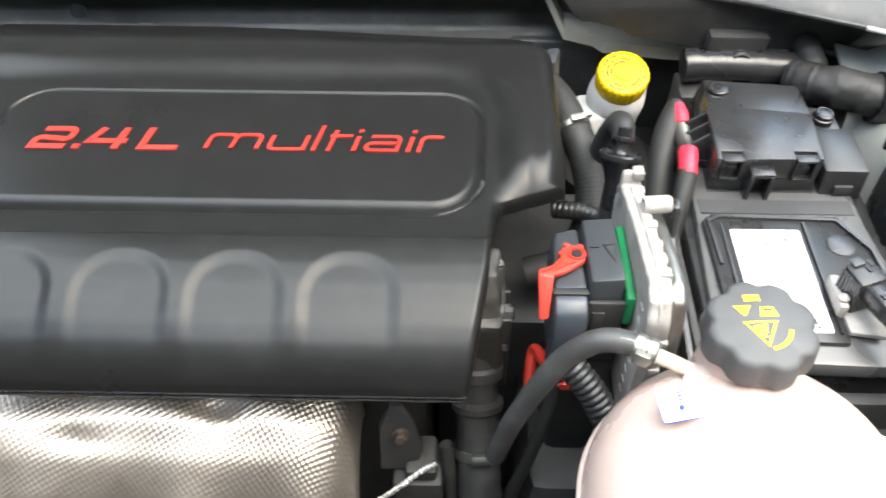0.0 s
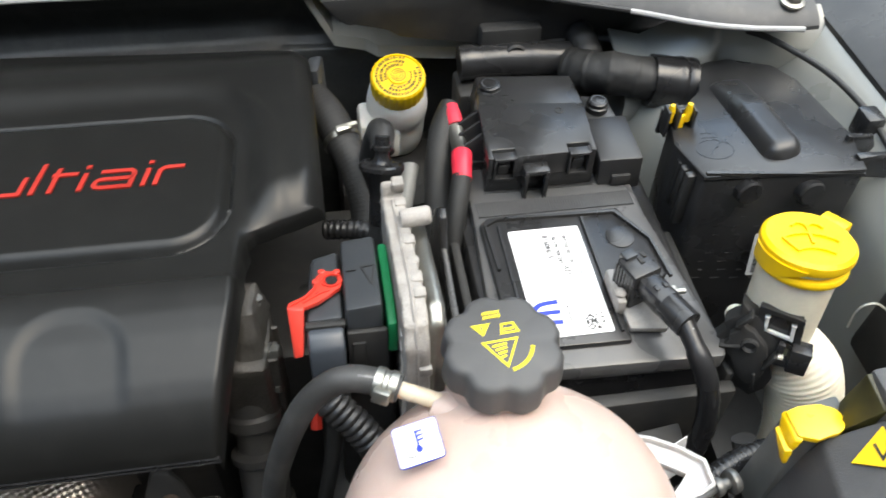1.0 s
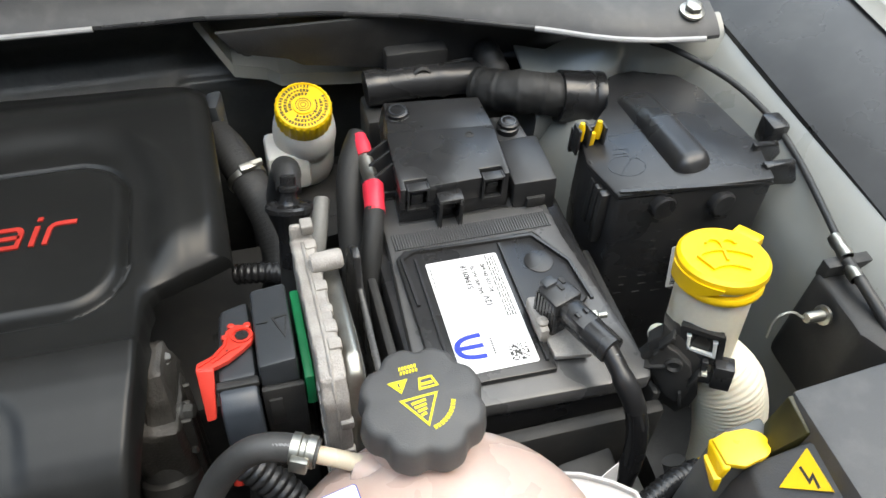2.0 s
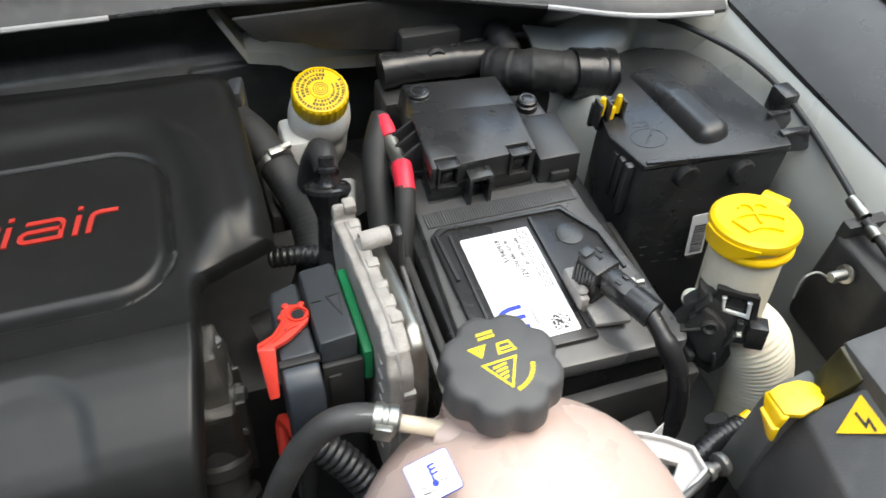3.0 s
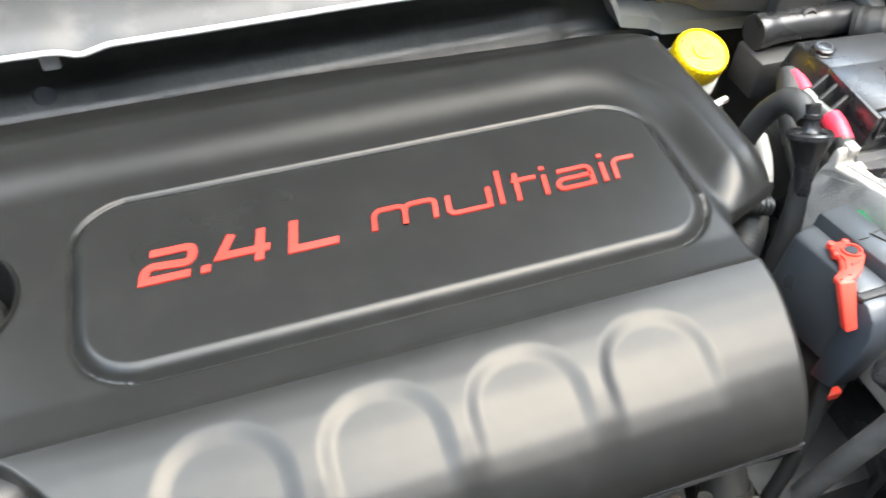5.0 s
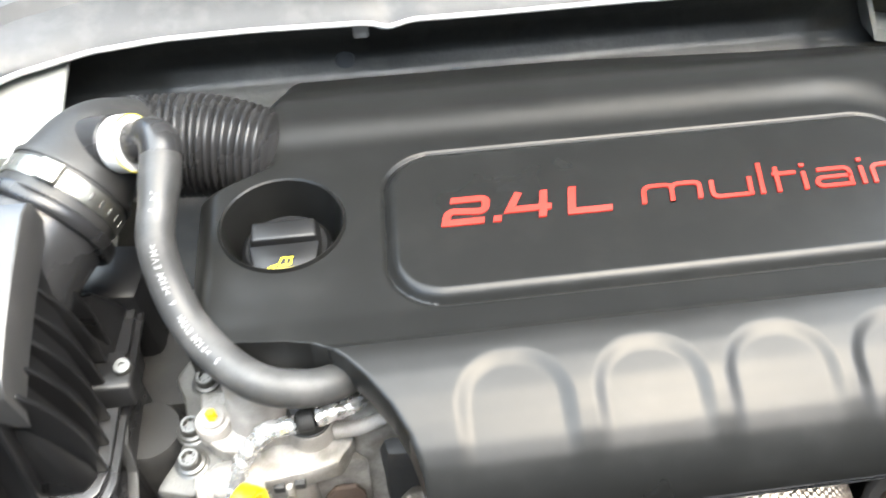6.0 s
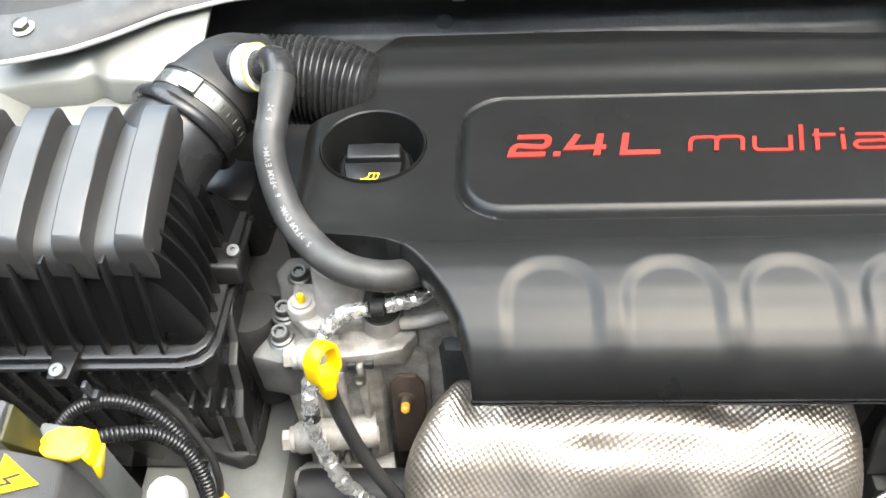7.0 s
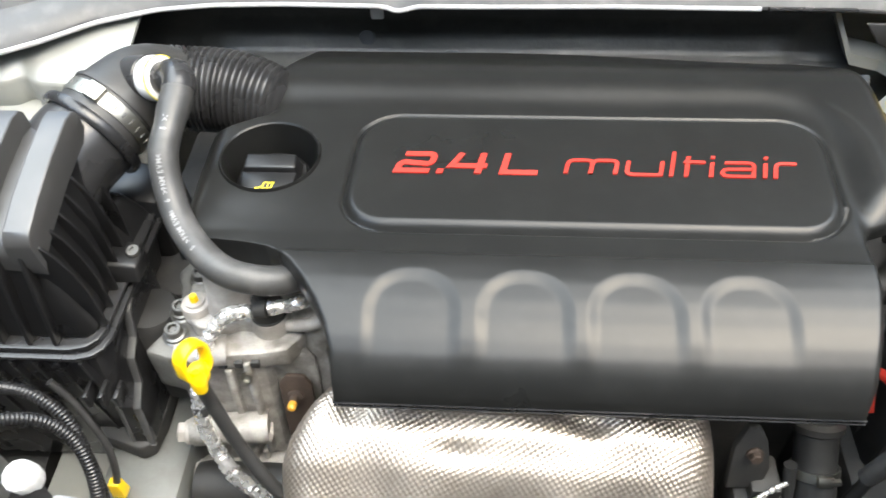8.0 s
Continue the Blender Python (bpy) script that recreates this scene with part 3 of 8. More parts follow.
def build_engine_cover():
    cover = thing("engine_cover", (-0.2, 0.53, 0.90), "satin black plastic engine cover with red lettering on a raised panel", "engine cover")
    xs, ys = np.linspace(0, 1, 500), np.r_[np.linspace(0.318, 0.421, 84), np.linspace(0.4215, 0.4415, 110), np.linspace(0.443, 0.732, 220)]
    X, Y = np.meshgrid(xs, ys, indexing="ij")
    lo, hi = cover_left(Y), cover_right(Y)
    X = lo + (hi - lo) * X
    Z = cover_height(X, Y)
    r = np.hypot(X - OIL[0], Y - OIL[1])
    keep = r > 0.0445
    nx, ny = X.shape
    idx = np.arange(nx * ny).reshape(nx, ny)
    quads = np.stack([idx[:-1, :-1], idx[1:, :-1], idx[1:, 1:], idx[:-1, 1:]], -1).reshape(-1, 4)
    flat = np.stack([X, Y, Z], -1).reshape(-1, 3)
    ok = keep.reshape(-1)[quads].all(1)
    wide = np.abs(flat[quads[:, 0], 0] - flat[quads[:, 1], 0]) + np.abs(flat[quads[:, 3], 0] - flat[quads[:, 2], 0]) > 1e-5
    quads = quads[ok & wide]
    me = bpy.data.meshes.new("scrap")
    me.from_pydata(flat.tolist(), [], quads.tolist())
    bm = bmesh.new()
    bm.from_mesh(me)
    bpy.data.meshes.remove(me)
    bmesh.ops.remove_doubles(bm, verts=bm.verts[:], dist=1e-5)
    bmesh.ops.delete(bm, geom=[v for v in bm.verts if not v.link_faces], context="VERTS")
    # skirt
    rim = [e for e in bm.edges if len(e.link_faces) == 1]
    made = bmesh.ops.extrude_edge_only(bm, edges=rim)["geom"]
    for v in made:
        if isinstance(v, bmesh.types.BMVert):
            hole = math.hypot(v.co.x - OIL[0], v.co.y - OIL[1]) < 0.05
            front = v.co.y < 0.44
            v.co.z -= 0.004 if hole else (0.008 if v.co.y < 0.3185 else (0.030 if front else (0.010 if v.co.x > 0.036 and v.co.y < 0.52 else 0.022)))
            if v.co.y < 0.3185:
                v.co.y -= 0.002
    part("shell", bm, M_COVER, cover, sharp=50)
    # front lip
    for dz, r0 in ((-0.0005, 0.0012), (-0.0052, 0.0012)):
        bm = bmesh.new()
        tube(bm, [(-0.400 + 0.0411 * i, 0.3168, 0.917 + dz) for i in range(11)], r0, 6, 0.02)
        part("front_lip", bm, M_GLOSS, cover, "narrow glossy front lip")
    # filler well
    bm = bmesh.new()
    lathe(bm, [(0.0472, 0.970), (0.0474, 0.9745), (0.0462, 0.9765), (0.0448, 0.9752), (0.0440, 0.970), (0.0405, 0.93), (0.039, 0.905), (0.0, 0.905)], Matrix.Translation((*OIL, 0)), 56)
    part("filler_well", bm, M_COVER, cover, "round filler well")
    bm = bmesh.new()
    box(bm, -0.333, -0.318, 0.727, 0.736, 0.940, 0.957, 0.001)
    part("clip", bm, M_GREY, cover, "small moulded clip")
    return cover


def glyph_two(w, h):
    r = h * 0.22
    return [(0.05 * w, h), (w - r, h), *arc(w - r, h - r, r, 80, 0, 4), (w, h * 0.5 + r * 0.8), *arc(w - r, h * 0.5 + r * 0.6, r, -10, -80, 4), (r, h * 0.5), *arc(r, h * 0.5 - r, r, 100, 180, 4), (0, 0), (w, 0)]


def build_lettering(cover):
    """Slanted stroke letters, each a raised piece."""
    z = float(cover_height(np.array(-0.2), np.array(0.53))) - 0.0002
    slant = Matrix(((1, 0.22, 0, 0), (0, 1, 0, 0), (0, 0, 1, 0), (0, 0, 0, 1)))

    def letter(x, strokes, w, base=0.5205):
        bm = bmesh.new()
        for k, pts in enumerate(strokes):
            stroke(bm, pts, w, Matrix.Translation((x, base, z)) @ slant, 0.0016 + 0.00015 * k)
        part("letter", bm, M_RED, cover, "red raised letter", sharp=30)
    h, w = 0.0225, 0.0058
    letter(-0.3642, [glyph_two(0.0288, h)], w)
    letter(-0.3285, [[(0, 0), (0.0058, 0)]], 0.0058)
    letter(-0.3140, [[(0.003, h + 0.002), (-0.003, 0.0075), (0.029, 0.0075)], [(0.0225, h + 0.002), (0.0225, -0.0025)]], w)
    letter(-0.2695, [[(0, h + 0.0025), (0, 0), (0.0308, 0)]], w)
    u, t = 0.0175, 0.0036

    def shoulder(x, width):
        return [(x, 0), (x, u - 0.005), *arc(x + 0.005, u - 0.005, 0.005, 180, 90, 4), (x + width - 0.005, u), *arc(x + width - 0.005, u - 0.005, 0.005, 90, 0, 4), (x + width, 0)]
    letter(-0.2138, [shoulder(0, 0.0218), shoulder(0.0218, 0.0218)], t)
    letter(-0.1605, [[(0, u), (0, 0.005), *arc(0.005, 0.005, 0.005, 180, 270, 4), (0.0295, 0), (0.0295, 0)], [(0.030, u), (0.030, -0.0015)]], t)
    letter(-0.1214, [[(0, 0.031), (0, -0.0015)]], t)
    letter(-0.1084, [[(0, 0.025), (0, -0.0015)], [(-0.0035, u), (0.0155, u)]], t)
    letter(-0.0869, [[(0, u), (0, -0.0015)], [(0, 0.0260), (0, 0.0225)]], t)
    a = [[(0.002, u), (0.0225, u), *arc(0.0225, u - 0.005, 0.005, 90, 0, 4), (0.0275, 0), (0.005, 0), *arc(0.005, 0.0045, 0.0045, 270, 90, 5), (0.0275, 0.0092)]]
    letter(-0.0779, a, t)
    letter(-0.0404, [[(0, u), (0, -0.0015)], [(0, 0.0260), (0, 0.0225)]], t)
    letter(-0.0314, [[(0, -0.0015), (0, u - 0.005), *arc(0.005, u - 0.005, 0.005, 180, 90, 4), (0.0175, u)]], t)


engine_cover = build_engine_cover()
build_lettering(engine_cover)


# ---- engine, below and beside its cover ----
def build_engine():
    engine = thing("engine", (-0.2, 0.5, 0.42), "dusty cast aluminium engine with bolted covers", "engine")
    # Block and rear casings: plain filling boxes, the bay's shade in their black.
    bm = bmesh.new()
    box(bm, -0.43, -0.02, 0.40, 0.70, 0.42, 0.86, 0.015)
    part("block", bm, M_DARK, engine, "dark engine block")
    bm = bmesh.new()
    box(bm, -0.64, -0.43, 0.475, 0.74, 0.42, 0.845, 0.015)
    part("rear_casing", bm, M_DARK, engine, "dark rear casing")
    bm = bmesh.new()
    box(bm, -0.02, 0.17, 0.47, 0.66, 0.42, 0.80, 0.02)
    part("rear_casing", bm, M_DARK, engine, "dark rear casing")
    # cam drive housing
    bm = bmesh.new()
    hexa(bm, [(-0.566, 0.374, 0.60), (-0.484, 0.374, 0.60), (-0.470, 0.47, 0.60), (-0.566, 0.47, 0.60)],
         [(-0.572, 0.396, 0.866), (-0.482, 0.394, 0.866), (-0.468, 0.49, 0.866), (-0.572, 0.49, 0.866)], 0.008, 2)
    head = part("cylinder_head", roughen(bm, 7, 0.0028, 42), M_CAST, engine, "rough cast aluminium head", sharp=60)
    for x, w, z0, z1 in ((-0.520, 0.007, 0.71, 0.848), (-0.500, 0.006, 0.72, 0.860), (-0.549, 0.008, 0.66, 0.80)):
        bm = bmesh.new()
        hexa(bm, [(x, 0.372, z0), (x + w, 0.372, z0), (x + w, 0.40, z0), (x, 0.40, z0)], [(x, 0.385, z1), (x + w, 0.385, z1), (x + w, 0.41, z1), (x, 0.41, z1)], 0.002)
        part("rib", roughen(bm, 3, 0.0012, 90), M_CAST, head, sharp=60)
    for i in range(5):
        x = -0.55 + 0.011 * i
        bm = bmesh.new()
        box(bm, x, x + 0.006, 0.371, 0.382, 0.69 - 0.003 * i, 0.722, 0.002)
        part("rib", bm, M_CAST, head)
    # lip round the tower and the ledge in front of it
    bm = bmesh.new()
    prism(bm, [(-0.558, 0.434), (-0.556, 0.423), (-0.549, 0.414), (-0.540, 0.407), (-0.530, 0.405), (-0.518, 0.409), (-0.504, 0.416), (-0.492, 0.413), (-0.480, 0.411), (-0.468, 0.416), (-0.460, 0.426), (-0.455, 0.45), (-0.56, 0.46)], 0.866, 0.8855, 0.003)
    part("flange", roughen(bm, 2, 0.0010, 120), M_CAST, engine, "pale cast flange", sharp=60)
    bm = bmesh.new()
    prism(bm, [(-0.540, 0.402), (-0.529, 0.3905), (-0.517, 0.387), (-0.485, 0.390), (-0.459, 0.396), (-0.448, 0.412), (-0.448, 0.44), (-0.545, 0.44)], 0.848, 0.8715, 0.0025)
    ledge = part("ledge", roughen(bm, 2, 0.0012, 110), M_CAST, engine, "pale cast ledge", sharp=60)
    # Recesses as solid black boxes; the shade inside is only their colour.
    for x in (-0.523, -0.508, -0.493):
        bm = bmesh.new()
        box(bm, x, x + 0.008, 0.3845 + 0.0012 * (x + 0.51) * 60, 0.395, 0.855, 0.863, 0.001)
        part("recess", bm, M_DARK, ledge, "small black box for a shaded recess")
    # rough shoulder towards the cover
    bm = bmesh.new()
    hexa(bm, [(-0.485, 0.404, 0.70), (-0.36, 0.398, 0.70), (-0.36, 0.47, 0.70), (-0.485, 0.47, 0.70)], [(-0.478, 0.422, 0.878), (-0.36, 0.414, 0.894), (-0.36, 0.48, 0.894), (-0.462, 0.47, 0.880)], 0.006)
    part("shoulder", roughen(bm, 9, 0.0030, 70, 3.0), M_CAST, engine, "rough cast shoulder", sharp=70)
    bm = bmesh.new()
    tube(bm, [(-0.460, 0.416, 0.880), (-0.440, 0.414, 0.886), (-0.415, 0.418, 0.893)], 0.006, 12, 0.005)
    part("bead", bm, M_ALU, engine, "smooth cast bead")
    bm = bmesh.new()
    lathe(bm, [(0.0255, 0.876), (0.0255, 0.889), (0.0215, 0.895), (0.0195, 0.930), (0.0182, 0.9345), (0.0, 0.9345)], Matrix.Translation((-0.515, 0.440, 0)), 40)
    part("tower", bm, M_ALU, engine, "round cast tower")
    # mounting arm on the wing side
    bm = bmesh.new()
    prism(bm, [(-0.592, 0.392), (-0.564, 0.384), (-0.535, 0.395), (-0.53, 0.47), (-0.552, 0.508), (-0.575, 0.505), (-0.586, 0.488), (-0.578, 0.468), (-0.573, 0.445), (-0.577, 0.420)], 0.812, 0.868, 0.005)
    part("mounting_arm", roughen(bm, 3, 0.0009, 60), M_ARM, engine, "dull grey cast mounting arm", sharp=50)
    bm = bmesh.new()
    lathe(bm, [(0.026, 0.74), (0.028, 0.80), (0.028, 0.852), (0.024, 0.860), (0, 0.860)], Matrix.Translation((-0.604, 0.447, 0)), 32)
    part("mount_rubber", bm, M_DARK, engine, "black rubber mount")
    for x, y, z in ((-0.559, 0.478, 0.868), (-0.567, 0.437, 0.868), (-0.566, 0.410, 0.868)):
        bm = bmesh.new()
        lathe(bm, [(0.0125, -0.004), (0.0125, 0.001), (0.0105, 0.002), (0.0102, 0.005), (0.0080, 0.006), (0.0076, 0.0125), (0.0066, 0.0135), (0.0048, 0.0135), (0.0046, 0.0100), (0, 0.0100)], aim((x, y, z), (0, -0.1, 1)), 30)
        head_bolt = part("bolt", bm, M_ZINC, engine, "dark grey flange bolt")
        for k in range(6):
            bm = bmesh.new()
            box(bm, -0.0010, 0.0010, 0.0036, 0.0062, 0.0100, 0.0134, 0.0003, m=aim((x, y, z), (0, -0.1, 1)) @ pose(0, 0, 0, 0, 0, 60 * k))
            part("spline", bm, M_DARK, head_bolt)
    bm = bmesh.new()
    lathe(bm, [(0.0135, 0.876), (0.0135, 0.880), (0.0120, 0.8805), (0.0120, 0.8825), (0.0140, 0.883), (0.0140, 0.890), (0.0125, 0.893), (0.009, 0.894), (0.0085, 0.896), (0, 0.896)], Matrix.Translation((-0.547, 0.430, 0)), 28)
    plug = part("plug", bm, M_ALU, engine, "plated plug")
    bm = bmesh.new()
    lathe(bm, [(0.0040, 0.895), (0.0040, 0.902), (0.003, 0.9035), (0, 0.9035)], Matrix.Translation((-0.547, 0.430, 0)), 6)
    part("paint_mark", bm, M_YELLOW, plug, "yellow painted stud")
    bm = bmesh.new()
    lathe(bm, [(0.0165, 0.876), (0.0165, 0.890), (0.0150, 0.8905), (0.0150, 0.900), (0.0125, 0.902), (0.0125, 0.909), (0.006, 0.911), (0.006, 0.925), (0.0045, 0.928), (0, 0.928)], Matrix.Translation((-0.478, 0.424, 0)), 28)
    part("sensor", bm, M_DARK, engine, "black sensor plug")
    bm = bmesh.new()
    lathe(bm, [(0.0185, 0.866), (0.0185, 0.884), (0.0172, 0.8885), (0.016, 0.889)], Matrix.Translation((-0.478, 0.424, 0)), 28)
    part("sensor_boss", bm, M_ALU, engine, "cast sensor boss")
    for x, y, z, r, run in ((-0.558, 0.391, 0.868, 0.0085, 0.045), (-0.574, 0.366, 0.769, 0.0095, 0.085), (-0.579, 0.363, 0.693, 0.0095, 0.10)):
        bm = bmesh.new()
        lathe(bm, [(r * 1.7, run), (r * 1.6, 0.012), (r * 1.3, 0.008), (r * 1.2, 0.008)], aim((x, y, z), (1, 0.12, 0)), 24)
        part("boss", bm, M_CAST, engine, "cast bolt boss")
        bm = bmesh.new()
        bolt(bm, (x + 0.008, y, z), (-1, -0.12, 0.05), r, 0.012, 1.3)
        part("bolt", bm, M_ALU, engine, "plated hexagon bolt")
    # pale gasket plate beside the manifold
    bm = bmesh.new()
    prism(bm, [(-0.494, 0.70), (-0.466, 0.70), (-0.440, 0.74), (-0.440, 0.840), (-0.452, 0.858), (-0.468, 0.862), (-0.482, 0.852), (-0.492, 0.825)], 0, 0.006, 0.0015, m=Matrix(((1, 0, 0, 0), (0, 0.06, -1, 0.362), (0, 1, 0, 0), (0, 0, 0, 1))))
    part("gasket_plate", bm, M_CAST, engine, "grey gasket plate")
    # rusty tab with its stud
    bm = bmesh.new()
    prism(bm, [(-0.016, -0.085), (0.008, -0.085), (0.016, -0.02), (0.016, 0.012), (0.010, 0.024), (-0.006, 0.026), (-0.015, 0.014)], 0, 0.005, 0.0015, m=pose(-0.4600, 0.3940, 0.807, 82, 0, 4))
    tab = part("tab", bm, M_RUST, engine, "rusty steel tab")
    bm = bmesh.new()
    lathe(bm, [(0.0075, 0), (0.0075, 0.004), (0.0045, 0.005), (0.0042, 0.013), (0, 0.014)], aim((-0.4605, 0.3890, 0.806), (0, -1, 0.35)), 14)
    part("stud", bm, M_RUST, tab, "rusty stud")
    bm = bmesh.new()
    lathe(bm, [(0.0042, 0), (0.0040, 0.006), (0.002, 0.008), (0, 0.008)], aim((-0.4605, 0.3765, 0.8105), (0, -1, 0.35)), 12)
    part("paint_mark", bm, M_ORANGE, tab, "orange painted stud end")
    bm = bmesh.new()
    lathe(bm, [(0.0062, 0), (0.0062, 0.003), (0.004, 0.003), (0.0035, 0.0005), (0, 0.0005)], aim((-0.498, 0.3815, 0.846), (0, -1, 0.3)), 14)
    part("plug", bm, M_STEEL, engine, "small sunk plug")
    # lower front, its black colour standing in for the shade there
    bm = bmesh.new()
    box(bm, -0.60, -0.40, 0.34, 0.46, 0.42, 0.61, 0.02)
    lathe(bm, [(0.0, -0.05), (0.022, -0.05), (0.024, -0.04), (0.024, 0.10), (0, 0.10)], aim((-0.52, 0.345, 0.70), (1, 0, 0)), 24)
    part("lower_casing", bm, M_DARK, engine, "lower casing, black for shade")
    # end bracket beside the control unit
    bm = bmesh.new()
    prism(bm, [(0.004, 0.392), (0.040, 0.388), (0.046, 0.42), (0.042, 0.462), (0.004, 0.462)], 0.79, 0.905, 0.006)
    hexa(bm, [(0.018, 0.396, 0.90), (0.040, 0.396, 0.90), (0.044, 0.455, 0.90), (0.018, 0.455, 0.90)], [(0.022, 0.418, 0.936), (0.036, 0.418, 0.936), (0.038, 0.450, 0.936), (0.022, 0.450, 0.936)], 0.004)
    # Lies under the cover's lip; that shade comes from the dark material.
    bracket = part("end_bracket", roughen(bm, 4, 0.0025, 60), M_SHADED, engine, "dusty cast end bracket, darkened for shade", sharp=60)
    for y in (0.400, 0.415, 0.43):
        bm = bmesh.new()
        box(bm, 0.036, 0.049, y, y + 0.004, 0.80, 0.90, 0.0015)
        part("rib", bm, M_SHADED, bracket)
    for at, way, r in (((0.041, 0.411, 0.897), (1, -0.2, 0.2), 0.0052), ((0.036, 0.438, 0.925), (0.6, 0, 1), 0.0034), ((0.040, 0.402, 0.862), (1, -0.3, 0.1), 0.0038)):
        bm = bmesh.new()
        bolt(bm, at, way, r, 2 * r, 1.4)
        part("bolt", bm, M_ZINC, engine, "dull hexagon bolt")
    # thermostat pipe with its joint and clamp
    bm = bmesh.new()
    tube(bm, [(0.020, 0.425, 0.875), (0.022, 0.405, 0.845), (0.024, 0.365, 0.785), (0.027, 0.328, 0.735), (0.03, 0.30, 0.66)], 0.0195, 28, 0.003,
         rf=lambda s: 1.0 + 0.10 * math.exp(-((s - 0.012) / 0.006) ** 2) + (0.16 if 0.048 < s < 0.058 else 0.0) - (0.10 if 0.058 <= s < 0.080 else 0.0) + (0.20 if 0.080 <= s < 0.088 else 0.0))
    pipe = part("coolant_pipe", bm, M_RUBBER, engine, "thick black coolant pipe")
    hose_clamp("clamp", pipe, (0.0245, 0.352, 0.769), (0.02, -0.6, -0.8), 0.0215)
    # Lug and junction sit deep: their shade is put into a black colour.
    bm = bmesh.new()
    prism(bm, [(-0.062, -0.030), (-0.030, -0.034), (-0.024, -0.010), (-0.030, 0.022), (-0.038, 0.040), (-0.050, 0.044), (-0.060, 0.020)], 0, 0.008, 0.002, m=pose(-0.002, 0.352, 0.800, 74, 0, 8))
    lug = part("lug", bm, M_DARK, engine, "cast lug, black for shade")
    bm = bmesh.new()
    bolt(bm, (-0.043, 0.341, 0.815), (0, -1, 0.3), 0.005, 0.009, 1.5)
    part("bolt", bm, M_RUST, lug, "rusty bolt")
    bm = bmesh.new()
    box(bm, -0.052, -0.006, 0.318, 0.362, 0.715, 0.762, 0.006)
    box(bm, -0.040, -0.012, 0.322, 0.360, 0.762, 0.780, 0.004)
    part("junction", bm, M_DARK, engine, "cast junction, black for shade")
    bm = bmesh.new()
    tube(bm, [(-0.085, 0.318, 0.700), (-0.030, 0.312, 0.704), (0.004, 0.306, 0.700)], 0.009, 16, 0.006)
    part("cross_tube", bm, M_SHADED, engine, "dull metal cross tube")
    for at in ((-0.004, 0.345, 0.790), (-0.026, 0.362, 0.735)):
        bm = bmesh.new()
        tube(bm, [at, (at[0] + 0.004, at[1] - 0.012, at[2] - 0.04), (at[0] + 0.006, at[1] - 0.02, at[2] - 0.10)], 0.006, 12, 0.006)
        part("lead", bm, M_RUBBER, engine, "black lead")


def build_bare_strip():
    strip = thing("twisted_foil_lead", (-0.02, 0.318, 0.765), "thin twisted lead in torn silver foil beside the coolant pipe", "cable")
    rng = random.Random(12)
    bm = bmesh.new()
    tube(bm, [(-0.064, 0.306, 0.757), (-0.044, 0.313, 0.772), (-0.028, 0.320, 0.784), (-0.012, 0.326, 0.792)], 0.0026, 10, 0.002, rf=lambda s: 1 + 0.5 * (rng.random() - 0.5))
    part("sleeve", bm, M_TAPEFOIL, strip, sharp=12)


def sunk(bm, m):
    bm.transform(m)
    return bm


def build_oil_cap():
    cap = thing("oil_filler_cap", (OIL[0], OIL[1], 0.905), "black oil filler cap with a yellow symbol in the cover's well", "filler cap")
    cx, cy = OIL
    deep = Matrix.Translation((0, 0, -0.0035))
    bm = bmesh.new()
    lathe(bm, [(0.0, 0.904), (0.026, 0.904), (0.028, 0.935), (0.0345, 0.938), (0.0355, 0.945), (0.0345, 0.9535), (0.031, 0.957), (0, 0.957)], Matrix.Translation((cx, cy - 0.004, 0)), 44)
    part("base", sunk(bm, deep), M_JET, cap)
    bm = bmesh.new()
    hexa(bm, [(cx - 0.027, cy - 0.014, 0.955), (cx + 0.027, cy - 0.014, 0.955), (cx + 0.027, cy + 0.012, 0.955), (cx - 0.027, cy + 0.012, 0.955)],
         [(cx - 0.0245, cy - 0.011, 0.9735), (cx + 0.0245, cy - 0.011, 0.9735), (cx + 0.0235, cy + 0.006, 0.9755), (cx - 0.0235, cy + 0.006, 0.9755)], 0.0025, 3)
    part("grip", sunk(bm, deep), M_JET, cap, "black grip bar")
    bm = bmesh.new()
    hexa(bm, [(cx - 0.025, cy - 0.037, 0.948), (cx + 0.025, cy - 0.037, 0.948), (cx + 0.027, cy - 0.012, 0.952), (cx - 0.027, cy - 0.012, 0.952)],
         [(cx - 0.022, cy - 0.0365, 0.9655), (cx + 0.022, cy - 0.0365, 0.9655), (cx + 0.026, cy - 0.012, 0.9690), (cx - 0.026, cy - 0.012, 0.9690)], 0.0015)
    part("rim_plate", sunk(bm, deep), M_JET, cap, "black front plate")
    m = pose(cx + 0.001, cy - 0.0335, 0.96605, 8.2, 0, 0) @ Matrix.Diagonal((0.82, 0.78, 1, 1))
    bm = bmesh.new()
    stroke(bm, [(-0.006, 0.003), (0.004, 0.003), (0.006, 0.011), (-0.004, 0.011)], 0.0013, m, 0.0004, True)
    stroke(bm, [(0, 0.003), (0.001, 0.011)], 0.0010, m, 0.0004)
    stroke(bm, [(-0.006, 0.005), (-0.012, 0.002), (-0.013, 0.004)], 0.0016, m, 0.0004)
    for i in range(9):
        x = -0.016 + 0.004 * i
        stroke(bm, [(x, -0.001 + 8.0 * x * x), (x + 0.0024, -0.0008 + 8.0 * x * x)], 0.0020, m, 0.0004)
    part("symbol", sunk(bm, deep), M_YPRINT, cap, "yellow oil symbol")


